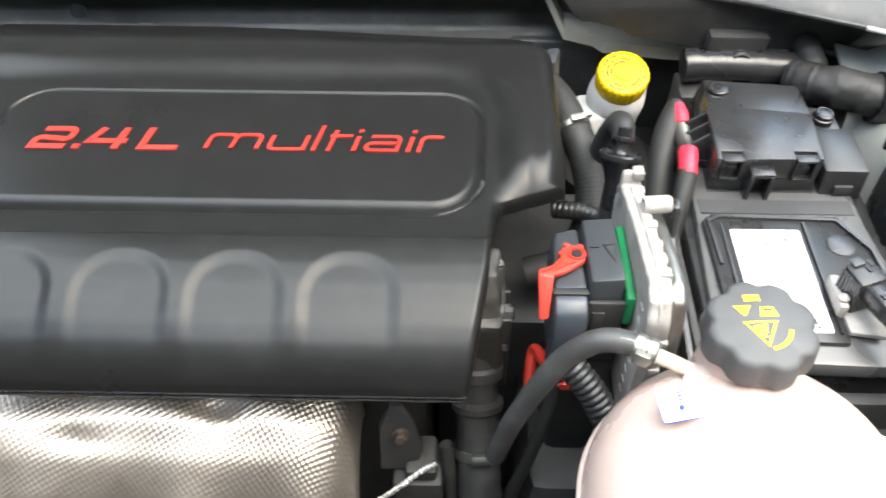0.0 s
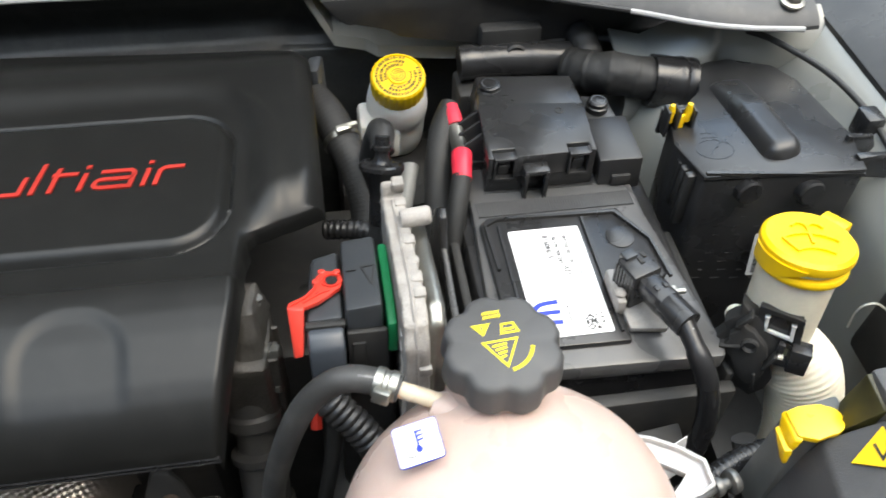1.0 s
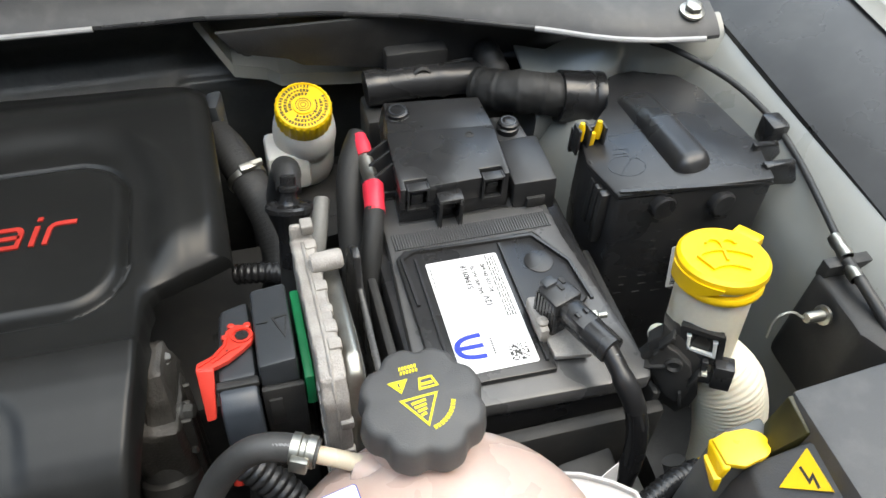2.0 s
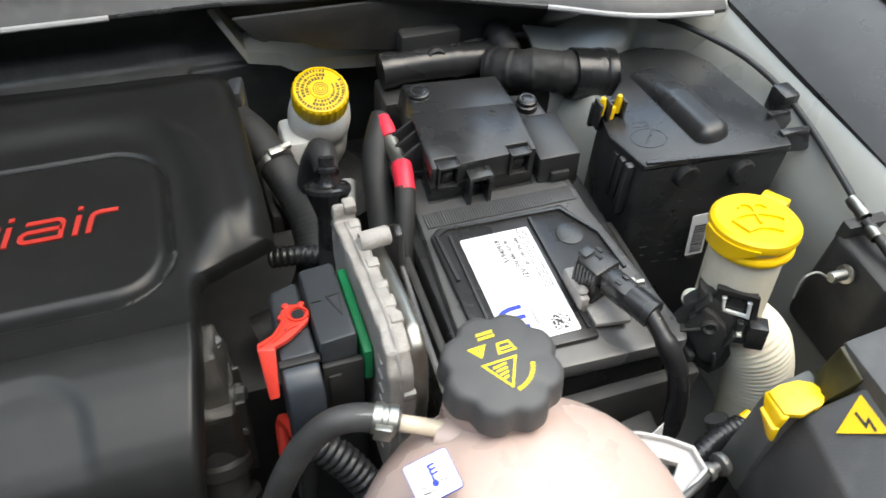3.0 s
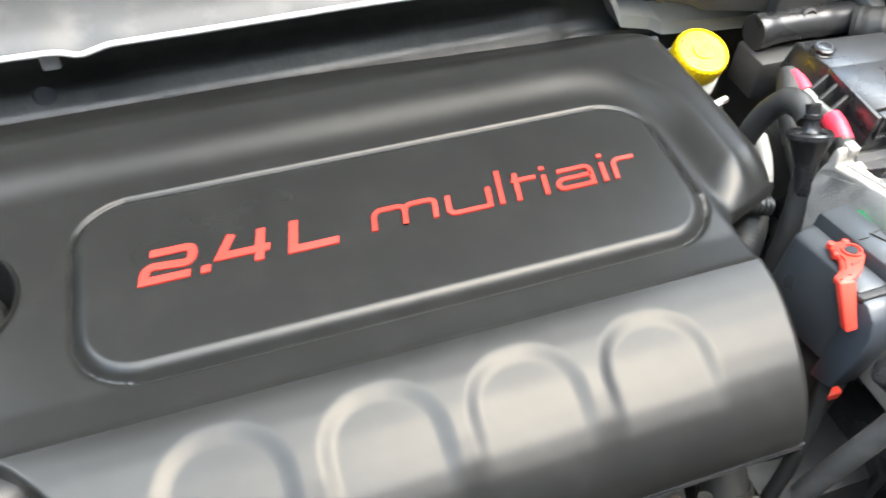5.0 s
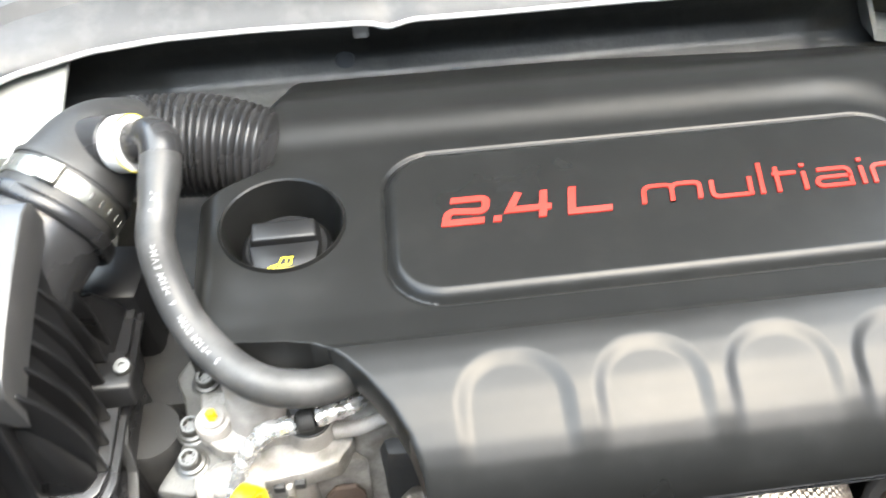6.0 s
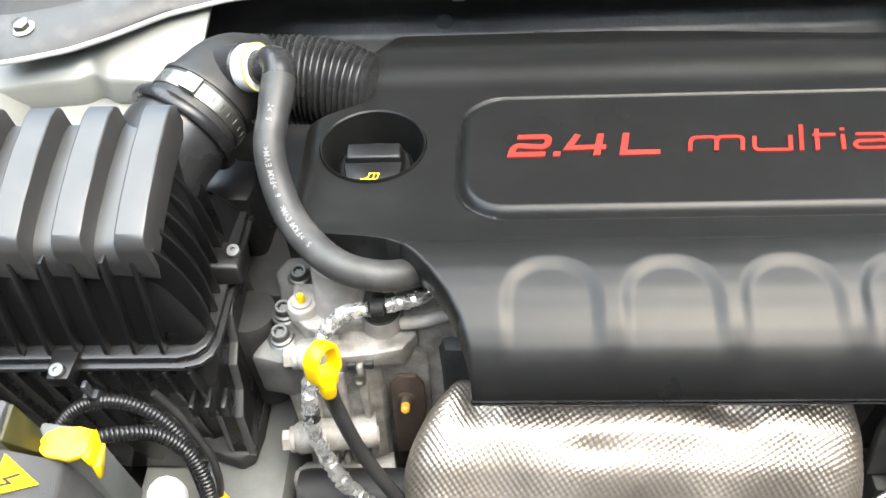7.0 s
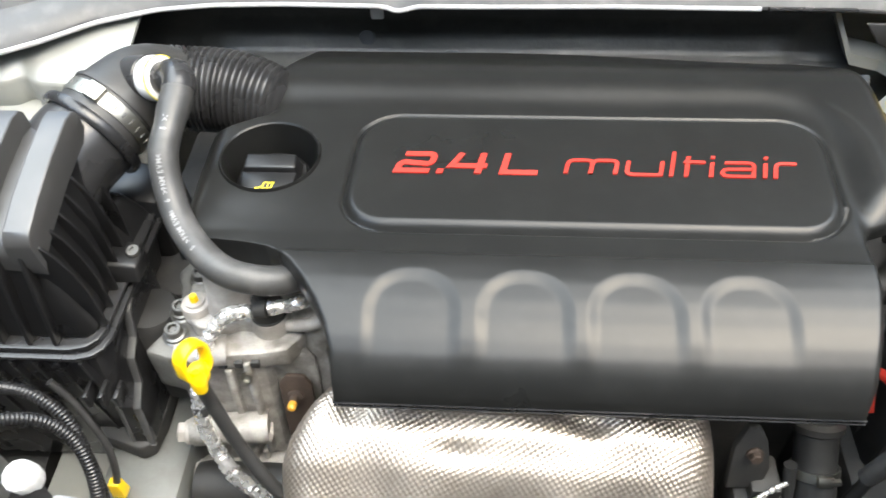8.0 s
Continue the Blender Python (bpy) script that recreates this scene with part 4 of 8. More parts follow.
def build_heat_shield():
    shield = thing("exhaust_heat_shield", (-0.28, 0.33, 0.60), "embossed aluminium heat shield with small dents over the exhaust manifold", "heat shield")
    line = np.array([(0.385, 0.838), (0.372, 0.858), (0.352, 0.868), (0.325, 0.862), (0.300, 0.845), (0.278, 0.815), (0.262, 0.775), (0.252, 0.725), (0.246, 0.66)])
    seg = np.r_[0, np.cumsum(np.hypot(*np.diff(line, axis=0).T))]
    nu, nv = 300, 230
    u, v = np.meshgrid(np.linspace(0, 1, nu), np.linspace(0, 1, nv), indexing="ij")
    fine = np.linspace(0, seg[-1], 600)
    k = np.exp(-np.linspace(-2, 2, 61) ** 2)
    k /= k.sum()

    def soft(col):
        raw = np.interp(fine, seg, line[:, col])
        return np.convolve(np.pad(raw, 30, mode="reflect", reflect_type="odd"), k, "valid")
    y, z = np.interp(v * seg[-1], fine, soft(0)), np.interp(v * seg[-1], fine, soft(1))
    c = 2 * u - 1
    end = 1 - (1 - np.abs(c) ** 8) ** 0.5
    x = -0.270 + 0.190 * np.sign(c) * (1 - (1 - np.abs(c)) ** 1.35)
    x = x + 0.055 * np.clip(1 - v / 0.34, 0, 1) ** 1.6 * ease(-0.55, -1.0, c)
    z = z - 0.075 * end
    y = y + 0.045 * end * v
    # runners and dents
    z = z + 0.006 * np.cos(u * 4 * 2 * math.pi + math.pi) * ease(0.2, 0.6, v) * (1 - np.abs(c) ** 4)
    y = y - 0.006 * np.cos(u * 4 * 2 * math.pi + math.pi) * ease(0.3, 0.8, v) * (1 - np.abs(c) ** 4)
    z = z - 0.006 * np.exp(-((x + 0.189) / 0.018) ** 2 - ((v - 0.20) / 0.05) ** 2) - 0.008 * np.exp(-((x + 0.395) / 0.012) ** 2 - ((v - 0.16) / 0.07) ** 2)
    z = z - 0.004 * np.exp(-((x + 0.30) / 0.02) ** 2 - ((v - 0.3) / 0.03) ** 2)
    rough = np.array([[noise.noise((float(a) * 26, float(b) * 26, 5.0)) for b in np.linspace(0, 0.32, 47)] for a in np.linspace(-0.46, -0.1, 61)])
    ru, rv = np.clip((u * 60).astype(int), 0, 60), np.clip((v * 46).astype(int), 0, 46)
    fu, fv = u * 60 - ru, v * 46 - rv
    r1, r2 = np.minimum(ru + 1, 60), np.minimum(rv + 1, 46)
    z = z + 0.0028 * ((rough[ru, rv] * (1 - fu) + rough[r1, rv] * fu) * (1 - fv) + (rough[ru, r2] * (1 - fu) + rough[r1, r2] * fu) * fv)
    # embossing
    s = v * seg[-1]
    a, b = (x + 0.25 * s), (s - 0.25 * x)
    emb = 0.0009 * np.sin(2 * math.pi * a / 0.0062) * np.sin(2 * math.pi * b / 0.0062)
    dy, dz = np.gradient(y, axis=1), np.gradient(z, axis=1)
    n = np.hypot(dy, dz) + 1e-9
    ny_, nz_ = -(-dz / n), (-dy / n)
    y, z = y + emb * -np.abs(ny_), z + emb * np.abs(nz_)
    idx = np.arange(nu * nv).reshape(nu, nv)
    quads = np.stack([idx[:-1, :-1], idx[1:, :-1], idx[1:, 1:], idx[:-1, 1:]], -1).reshape(-1, 4)
    me = bpy.data.meshes.new("scrap")
    me.from_pydata(np.stack([x, y, z], -1).reshape(-1, 3).tolist(), [], quads.tolist())
    bm = bmesh.new()
    bm.from_mesh(me)
    bpy.data.meshes.remove(me)
    part("shell", bm, M_FOIL, shield, sharp=85)
    bm = bmesh.new()
    box(bm, -0.43, -0.12, 0.27, 0.41, 0.45, 0.74, 0.03)
    part("manifold", bm, M_RUST, shield, "rusty manifold underneath")


def build_dipstick():
    stick = thing("dipstick", (-0.507, 0.326, 0.89), "yellow loop-handled oil dipstick in a black tube", "dipstick")
    bm = bmesh.new()
    face = Vector((0.87, -0.485, 0.115)).normalized()
    up = (Vector((0.10, 0.05, 1)) - face * face.dot(Vector((0.10, 0.05, 1)))).normalized()
    m = Matrix((up.cross(face), up, face)).transposed().to_4x4()
    m.translation = (-0.508, 0.330, 0.9490)
    loop = arc(0, 0.0055, 0.0118, 0, 180, 10, 0.0105) + arc(0, -0.0075, 0.0118, 180, 360, 10, 0.0085)
    stroke(bm, loop, 0.0042, m @ pose(0, 0, -0.0065), 0.013, True)
    lathe(bm, [(0.0, -0.008), (0.0075, -0.008), (0.0085, 0), (0.0075, 0.006), (0, 0.006)], m @ pose(0.001, -0.0165, 0, 90, 0, 0), 20)
    part("handle", bevelled(bm, 0.0014, 2, 50), M_YELLOW, stick, "yellow plastic loop")
    bm = bmesh.new()
    lathe(bm, [(0.006, -0.012), (0.0068, -0.004), (0.0068, 0.006), (0.004, 0.010)], aim((-0.506, 0.322, 0.933), (0.03, 0.0, 1)), 16)
    part("stopper", bm, M_YELLOW, stick, "yellow stopper")
    bm = bmesh.new()
    tube(bm, [(-0.506, 0.323, 0.926), (-0.505, 0.325, 0.895), (-0.493, 0.318, 0.84), (-0.468, 0.303, 0.79), (-0.435, 0.29, 0.745), (-0.40, 0.28, 0.70)], 0.0062, 14)
    part("tube", bm, M_RUBBER, stick, "black guide tube")


def build_foil_wire():
    wire = thing("foil_wrapped_cable", (-0.5, 0.40, 0.88), "cable wrapped in crinkled silver foil tape", "cable")
    rng = random.Random(4)

    def crinkle(bm):
        for v in bm.verts:
            v.co += Vector((rng.uniform(-1, 1), rng.uniform(-1, 1), rng.uniform(-1, 1))) * 0.0009
        return bm
    bm = bmesh.new()
    tube(bm, [(-0.425, 0.425, 0.918), (-0.448, 0.414, 0.916), (-0.470, 0.407, 0.917)], 0.0062, 12, 0.003, rf=lambda s: 1 + 0.16 * (rng.random() - 0.5))
    part("sleeve", crinkle(bm), M_TAPEFOIL, wire, sharp=12)
    bm = bmesh.new()
    tube(bm, [(-0.483, 0.405, 0.916), (-0.505, 0.404, 0.911), (-0.522, 0.396, 0.896), (-0.534, 0.383, 0.872), (-0.541, 0.370, 0.845)], 0.0066, 12, 0.003, rf=lambda s: 1 + 0.18 * (rng.random() - 0.5))
    part("sleeve", crinkle(bm), M_TAPEFOIL, wire, sharp=12)
    bm = bmesh.new()
    tube(bm, [(-0.541, 0.370, 0.845), (-0.542, 0.358, 0.815), (-0.538, 0.350, 0.79), (-0.522, 0.335, 0.75), (-0.49, 0.322, 0.71), (-0.46, 0.31, 0.66)], 0.0072, 12, 0.003, rf=lambda s: 1 + 0.2 * (rng.random() - 0.5))
    part("sleeve", crinkle(bm), M_TAPEFOIL, wire, sharp=12)
    for p in ((-0.477, 0.406, 0.917), (-0.5415, 0.361, 0.822)):
        bm = bmesh.new()
        lathe(bm, [(0.0062, -0.006), (0.0076, -0.005), (0.0078, 0.005), (0.0062, 0.006)], aim(p, (1, 0.1, 0) if p[0] > -0.5 else (0, 0.3, 1)), 14)
        part("tape_band", bm, M_TAPE, wire, "black tape band")


# ---- intake ----
def build_air_box():
    ab = thing("air_filter_box", (-0.74, 0.45, 0.70), "black ribbed plastic air filter box with screwed lid", "air filter box")

    def top_z(y):
        return float(np.interp(y, [0.382, 0.392, 0.42, 0.46, 0.505, 0.52], [1.012, 1.022, 1.032, 1.042, 1.049, 1.046]))
    bm = bmesh.new()
    low = [(-0.90, 0.376, 0.905), (-0.624, 0.376, 0.905), (-0.616, 0.388, 0.905), (-0.630, 0.484, 0.905), (-0.90, 0.52, 0.905)]
    high = [(-0.90, 0.396, 0.996), (-0.648, 0.396, 0.996), (-0.640, 0.402, 0.997), (-0.637, 0.503, 1.018), (-0.90, 0.525, 1.018)]
    hexa(bm, low, high, 0.005)
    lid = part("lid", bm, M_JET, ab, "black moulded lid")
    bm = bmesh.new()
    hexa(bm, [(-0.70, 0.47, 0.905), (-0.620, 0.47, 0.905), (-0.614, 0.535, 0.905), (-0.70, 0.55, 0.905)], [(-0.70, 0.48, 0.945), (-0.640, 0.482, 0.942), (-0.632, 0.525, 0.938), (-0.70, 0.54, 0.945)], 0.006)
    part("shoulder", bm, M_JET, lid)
    # Box added to close the pale gap below the elbow with black.
    bm = bmesh.new()
    hexa(bm, [(-0.66, 0.52, 0.72), (-0.600, 0.52, 0.72), (-0.592, 0.60, 0.72), (-0.66, 0.60, 0.72)], [(-0.66, 0.53, 0.925), (-0.606, 0.53, 0.920), (-0.600, 0.59, 0.915), (-0.66, 0.59, 0.925)], 0.008)
    part("rear_filler", bm, M_JET, ab, "black box added to fill the gap behind the lid")
    # a raised bar with a steep flank, and the floor of the channel beside it
    saw = [(0.0026, -0.0300), (0.0022, -0.0182), (0.0004, -0.0018), (-0.0002, -0.0005), (-0.0014, 0.0), (-0.0208, 0.0), (-0.0217, -0.0004), (-0.0221, -0.0016), (-0.0222, -0.0176), (-0.0230, -0.0186), (-0.0448, -0.0186), (-0.0448, -0.0300)]
    # Ribs are paler than the lid, for the sky's sheen on their tops.
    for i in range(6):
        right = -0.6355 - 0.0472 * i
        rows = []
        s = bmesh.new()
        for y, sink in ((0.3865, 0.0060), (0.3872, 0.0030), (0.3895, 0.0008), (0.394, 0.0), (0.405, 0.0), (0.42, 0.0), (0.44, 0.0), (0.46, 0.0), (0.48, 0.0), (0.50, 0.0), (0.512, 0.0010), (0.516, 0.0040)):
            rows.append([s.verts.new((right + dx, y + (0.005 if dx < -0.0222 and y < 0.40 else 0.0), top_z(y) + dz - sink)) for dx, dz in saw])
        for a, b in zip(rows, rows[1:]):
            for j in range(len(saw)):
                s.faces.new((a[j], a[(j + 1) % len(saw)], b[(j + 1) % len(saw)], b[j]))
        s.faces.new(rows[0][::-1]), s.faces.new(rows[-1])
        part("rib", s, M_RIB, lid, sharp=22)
    # fins down the engine side and the front
    for i in range(6):
        y = 0.390 + 0.0200 * i
        s = 0.0035 * i
        bm = bmesh.new()
        prism(bm, [(-0.66, 0.906), (-0.6115 - 0.6 * s, 0.906), (-0.6115 - 0.6 * s, 0.925), (-0.612 - 0.6 * s, 0.950), (-0.617 - 0.5 * s, 0.975), (-0.625 - 0.35 * s, 0.995), (-0.633 - 0.2 * s, 1.007), (-0.66, 1.016)], 0, 0.0035, 0.0013,
              m=Matrix(((1, 0, 0, 0), (0, 0, -1, y + 0.0045), (0, 1, 0, 0), (0, 0, 0, 1))))
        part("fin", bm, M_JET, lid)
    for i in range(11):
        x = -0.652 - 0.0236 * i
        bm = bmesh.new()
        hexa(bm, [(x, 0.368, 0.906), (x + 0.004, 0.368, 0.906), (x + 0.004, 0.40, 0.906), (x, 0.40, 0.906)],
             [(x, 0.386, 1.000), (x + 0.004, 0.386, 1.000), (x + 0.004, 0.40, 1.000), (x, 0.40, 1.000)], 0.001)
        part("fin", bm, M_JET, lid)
    # double lip
    bm = bmesh.new()
    lip = [(-0.90, 0.360), (-0.634, 0.360), (-0.620, 0.364), (-0.612, 0.372), (-0.608, 0.386), (-0.606, 0.54), (-0.90, 0.56)]
    prism(bm, lip, 0.893, 0.8985, 0.002)
    part("lip", bm, M_GLOSS, ab)
    bm = bmesh.new()
    prism(bm, [(x + (0.004 if x > -0.7 else 0) * -1, y + 0.005) for x, y in lip], 0.8995, 0.9055, 0.002)
    part("lip", bm, M_GLOSS, lid)
    bm = bmesh.new()
    hexa(bm, [(-0.88, 0.39, 0.66), (-0.65, 0.39, 0.66), (-0.64, 0.52, 0.66), (-0.88, 0.53, 0.66)], [(-0.89, 0.366, 0.893), (-0.618, 0.366, 0.893), (-0.612, 0.53, 0.893), (-0.89, 0.545, 0.893)], 0.01)
    base = part("base", bm, M_GLOSS, ab, "black lower box")
    for i in range(12):
        x = -0.632 - 0.021 * i
        bm = bmesh.new()
        hexa(bm, [(x, 0.380, 0.74), (x + 0.003, 0.380, 0.74), (x + 0.003, 0.40, 0.74), (x, 0.40, 0.74)], [(x, 0.359, 0.892), (x + 0.003, 0.359, 0.892), (x + 0.003, 0.40, 0.892), (x, 0.40, 0.892)])
        part("fin", bm, M_GLOSS, base)
    for k in range(3):
        x = -0.642 + 0.014 * k
        bm = bmesh.new()
        box(bm, x, x + 0.004, 0.352, 0.372, 0.832, 0.850, 0.001)
        part("lug", bm, M_GLOSS, base)
    # screws in their ears
    for x, y, z in ((-0.606, 0.463, 0.925), (-0.730, 0.350, 0.912)):
        bm = bmesh.new()
        if x > -0.7:
            hexa(bm, [(-0.640, 0.440, 0.905), (-0.597, 0.440, 0.905), (-0.597, 0.470, 0.905), (-0.64, 0.470, 0.905)], [(-0.645, 0.446, 0.924), (-0.600, 0.448, 0.921), (-0.598, 0.470, 0.921), (-0.645, 0.472, 0.924)], 0.003)
        else:
            hexa(bm, [(x - 0.010, y - 0.006, 0.896), (x + 0.010, y - 0.006, 0.896), (x + 0.012, 0.372, 0.896), (x - 0.012, 0.372, 0.896)], [(x - 0.009, y - 0.006, 0.9085), (x + 0.009, y - 0.006, 0.9085), (x + 0.012, 0.372, 0.910), (x - 0.012, 0.372, 0.910)], 0.002)
        ear = part("ear", bm, M_JET, lid)
        bm = bmesh.new()
        lathe(bm, [(0.0078, -0.004), (0.0078, 0.001), (0.007, 0.0022), (0.003, 0.0024), (0.0026, 0.001), (0, 0.001)], aim((x, y, z), (0, -0.25, 1)) @ Matrix.Scale(0.8, 4), 22)
        part("screw", bm, M_ZINC, ear, "dull plated screw")
    # side bracket: an upright dusty plate with a wavy edge and a folded rim
    edge = [(0.366, 0.742), (0.372, 0.800), (0.392, 0.815), (0.398, 0.846), (0.416, 0.856), (0.424, 0.884), (0.446, 0.896), (0.462, 0.912)]
    bm = bmesh.new()
    prism(bm, edge + [(0.486, 0.912), (0.486, 0.742)], 0, 0.0245, 0.0015, m=Matrix(((0, 0, 1, -0.6345), (1, 0, 0, 0), (0, 1, 0, 0), (0, 0, 0, 1))))
    bracket = part("side_bracket", bm, M_GLOSS, ab, "black upright bracket with a wavy edge")
    for x, w in ((-0.6165, 0.0075), (-0.6330, 0.0040)):
        bm = bmesh.new()
        stroke(bm, edge, 0.0030, Matrix(((0, 0, 1, x), (1, 0, 0, 0), (0, 1, 0, 0), (0, 0, 0, 1))), w)
        part("rim", bevelled(bm, 0.0008), M_COWL, bracket, "dusty grey folded rim")
    bm = bmesh.new()
    hexa(bm, [(-0.660, 0.384, 0.735), (-0.620, 0.384, 0.735), (-0.620, 0.46, 0.735), (-0.66, 0.46, 0.735)], [(-0.635, 0.42, 0.890), (-0.620, 0.42, 0.890), (-0.620, 0.47, 0.890), (-0.635, 0.47, 0.890)], 0.004)
    part("web", bm, M_GLOSS, bracket)
    # foot
    bm = bmesh.new()
    prism(bm, [(-0.672, 0.372), (-0.650, 0.366), (-0.624, 0.357), (-0.612, 0.364), (-0.608, 0.392), (-0.608, 0.50), (-0.70, 0.50), (-0.70, 0.40)], 0.722, 0.745, 0.004)
    foot = part("foot", bm, M_DARK, ab, "grey black mounting foot")
    bm = bmesh.new()
    lathe(bm, [(0.012, 0), (0.012, 0.003), (0.006, 0.004), (0.006, 0.001), (0, 0.001)], Matrix.Translation((-0.655, 0.392, 0.745)) @ Matrix.Scale(0.8, 4), 20)
    part("bolt", bm, M_ZINC, foot)
    # tray the foot stands on
    bm = bmesh.new()
    box(bm, -0.668, -0.578, 0.24, 0.52, 0.40, 0.722, 0.02)
    tagged(part("battery_side_bracket", bm, M_PRIMER), "grey painted bracket below the air filter box", "bracket", kind="structure")
    # strap from the lip to the conduit
    bm = bmesh.new()
    box(bm, -0.710, -0.706, 0.338, 0.345, 0.868, 0.905, 0.001)
    box(bm, -0.714, -0.702, 0.338, 0.346, 0.884, 0.890, 0.001)
    part("strap", bm, M_GREY, ab, "grey cable strap")


def build_intake():
    duct = thing("intake_duct", (-0.58, 0.60, 0.95), "black rubber intake elbow with a corrugated sleeve and steel clamp", "intake duct")
    way = Vector((0.48, 0.83, 0.24)).normalized()
    mid = Vector((-0.6385, 0.5620, 0.9995))
    ringat = mid - way * 0.0135
    bm = bmesh.new()
    tube(bm, [ringat - way * 0.105 + Vector((0.012, 0.0, -0.012)), ringat - way * 0.07 + Vector((0.006, 0.0, -0.004)), ringat - way * 0.035, ringat], 0.0450, 40, 0.006, rf=lambda s: 0.93 + 0.07 * min(1, s / 0.08))
    part("outlet", bm, M_BLACK, duct, "black moulded outlet", sharp=60)
    bm = bmesh.new()
    lathe(bm, [(0.044, -0.012), (0.0495, -0.012), (0.0510, -0.010), (0.0512, -0.005), (0.0500, -0.002), (0.044, 0.000)], aim(ringat, way), 56)
    part("collar", bm, M_GLOSS, duct, "glossy black collar")
    bm = bmesh.new()
    tube(bm, [ringat - way * 0.004, mid, mid + way * 0.014, (-0.6235, 0.592, 1.0045), (-0.6170, 0.612, 0.998), (-0.610, 0.630, 0.985), (-0.600, 0.641, 0.974), (-0.588, 0.646, 0.968), (-0.572, 0.646, 0.966)], 0.0430, 40, 0.004, rf=lambda s: 1 - 0.07 * min(1, max(0, (s - 0.028) / 0.02)))
    elbow = part("elbow", bm, M_RUBBER, duct, "smooth black rubber elbow", sharp=60)
    bm = bmesh.new()
    cl = aim(mid + way * 0.001, way)
    lathe(bm, [(0.0432, -0.0070), (0.0442, -0.0070), (0.0446, -0.0055), (0.0446, 0.0055), (0.0442, 0.0070), (0.0432, 0.0070)], cl, 56)
    clamp = part("clamp", bm, M_STEEL, elbow, "bright steel band clamp")
    for a in range(-60, 240, 12):
        bm = bmesh.new()
        box(bm, -0.0012, 0.0012, 0.0440, 0.0449, -0.0030, 0.0030, 0.0003, m=cl @ pose(0, 0, 0, 0, 0, a))
        part("band_tooth", bm, M_ZINC, clamp)
    bm = bmesh.new()
    box(bm, -0.008, 0.008, 0.0435, 0.0500, -0.0078, 0.0078, 0.0015, m=cl @ pose(0, 0, 0, 0, 0, 20))
    part("screw_housing", bm, M_STEEL, clamp)
    bm = bmesh.new()
    lathe(bm, [(0.0425, 0.0100), (0.0445, 0.0105), (0.0450, 0.0125), (0.0445, 0.0145), (0.0425, 0.0150)], cl, 56)
    part("bead", bm, M_RUBBER, elbow, "moulded rubber bead")
    bm = bmesh.new()
    p = 0.0064
    tube(bm, [(-0.609, 0.638, 0.976), (-0.592, 0.646, 0.969), (-0.56, 0.647, 0.967), (-0.53, 0.643, 0.965), (-0.507, 0.638, 0.963), (-0.486, 0.633, 0.961)], 0.0435, 40, 0.0012,
         rf=lambda s: (1.0 - 0.105 * (0.5 + 0.5 * math.cos(2 * math.pi * s / p)) ** 1.5) * (1 - 0.15 * max(0, (s - 0.05) / 0.06) ** 2) * max(0.02, 1 - 0.98 * max(0, (s - 0.1135) / 0.013) ** 2.2) ** 0.5)
    part("corrugated_sleeve", bm, M_BLACK, duct, "black corrugated sleeve with a round end", sharp=70)
    # breather port with its white ring
    bm = bmesh.new()
    way = Vector((0.88, -0.36, 0.30))
    at = Vector((-0.5915, 0.5800, 1.0310))
    lathe(bm, [(0.0215, -0.030), (0.0215, -0.002), (0.0185, 0.0), (0.0185, 0.014)], aim(at, way), 32)
    port = part("port", bm, M_BLACK, duct)
    bm = bmesh.new()
    lathe(bm, [(0.0180, 0.000), (0.0200, 0.000), (0.0208, 0.0015), (0.0208, 0.0135), (0.0200, 0.015), (0.0140, 0.015)], aim(at, way), 40)
    ring = part("ring", bm, M_LABEL, port, "white quick-lock ring")
    bm = bmesh.new()
    lathe(bm, [(0.0196, 0.0136), (0.0210, 0.0136), (0.0210, 0.0148), (0.0196, 0.0148)], aim(at, way), 36)
    part("seal", bm, M_YPRINT, ring, "yellow seal")
    bm = bmesh.new()
    for i in range(5):
        stroke(bm, [(-0.002, 0), (0.002, 0.0006)], 0.001, aim(at, way) @ pose(0, 0, 0.006, 0, 0, -100 + 9 * i) @ pose(0.0209, 0, 0, 0, 90, 0), 0.0003)
    part("printing", bm, M_BPRINT, ring, "small unreadable marks")
    bm = bmesh.new()
    tube(bm, [at + way * 0.010, at + way * 0.022, (-0.5655, 0.572, 1.0415), (-0.5585, 0.563, 1.0425), (-0.5570, 0.552, 1.038)], 0.0150, 24, 0.003)
    part("fitting", bm, M_BLACK, port, "black elbow fitting")

    hose = thing("breather_hose", (-0.55, 0.47, 0.97), "grey black rubber breather hose with faint white printing", "hose")
    bm = bmesh.new()
    path = [(-0.557, 0.558, 1.041), (-0.558, 0.540, 1.034), (-0.560, 0.520, 1.025), (-0.562, 0.498, 1.013), (-0.557, 0.477, 0.993), (-0.544, 0.452, 0.976), (-0.521, 0.426, 0.966), (-0.497, 0.410, 0.961), (-0.470, 0.409, 0.953), (-0.448, 0.419, 0.945), (-0.425, 0.442, 0.938), (-0.40, 0.46, 0.93)]
    tube(bm, path, 0.0129, 26, 0.004, rf=lambda s: 1 + 0.11 * (1 if s < 0.024 else math.exp(-((s - 0.024) / 0.010) ** 2)))
    body = part("body", bm, M_HOSE, hose, sharp=60)
    # faint code printed along the hose
    line = smooth_line(path, 0.001)
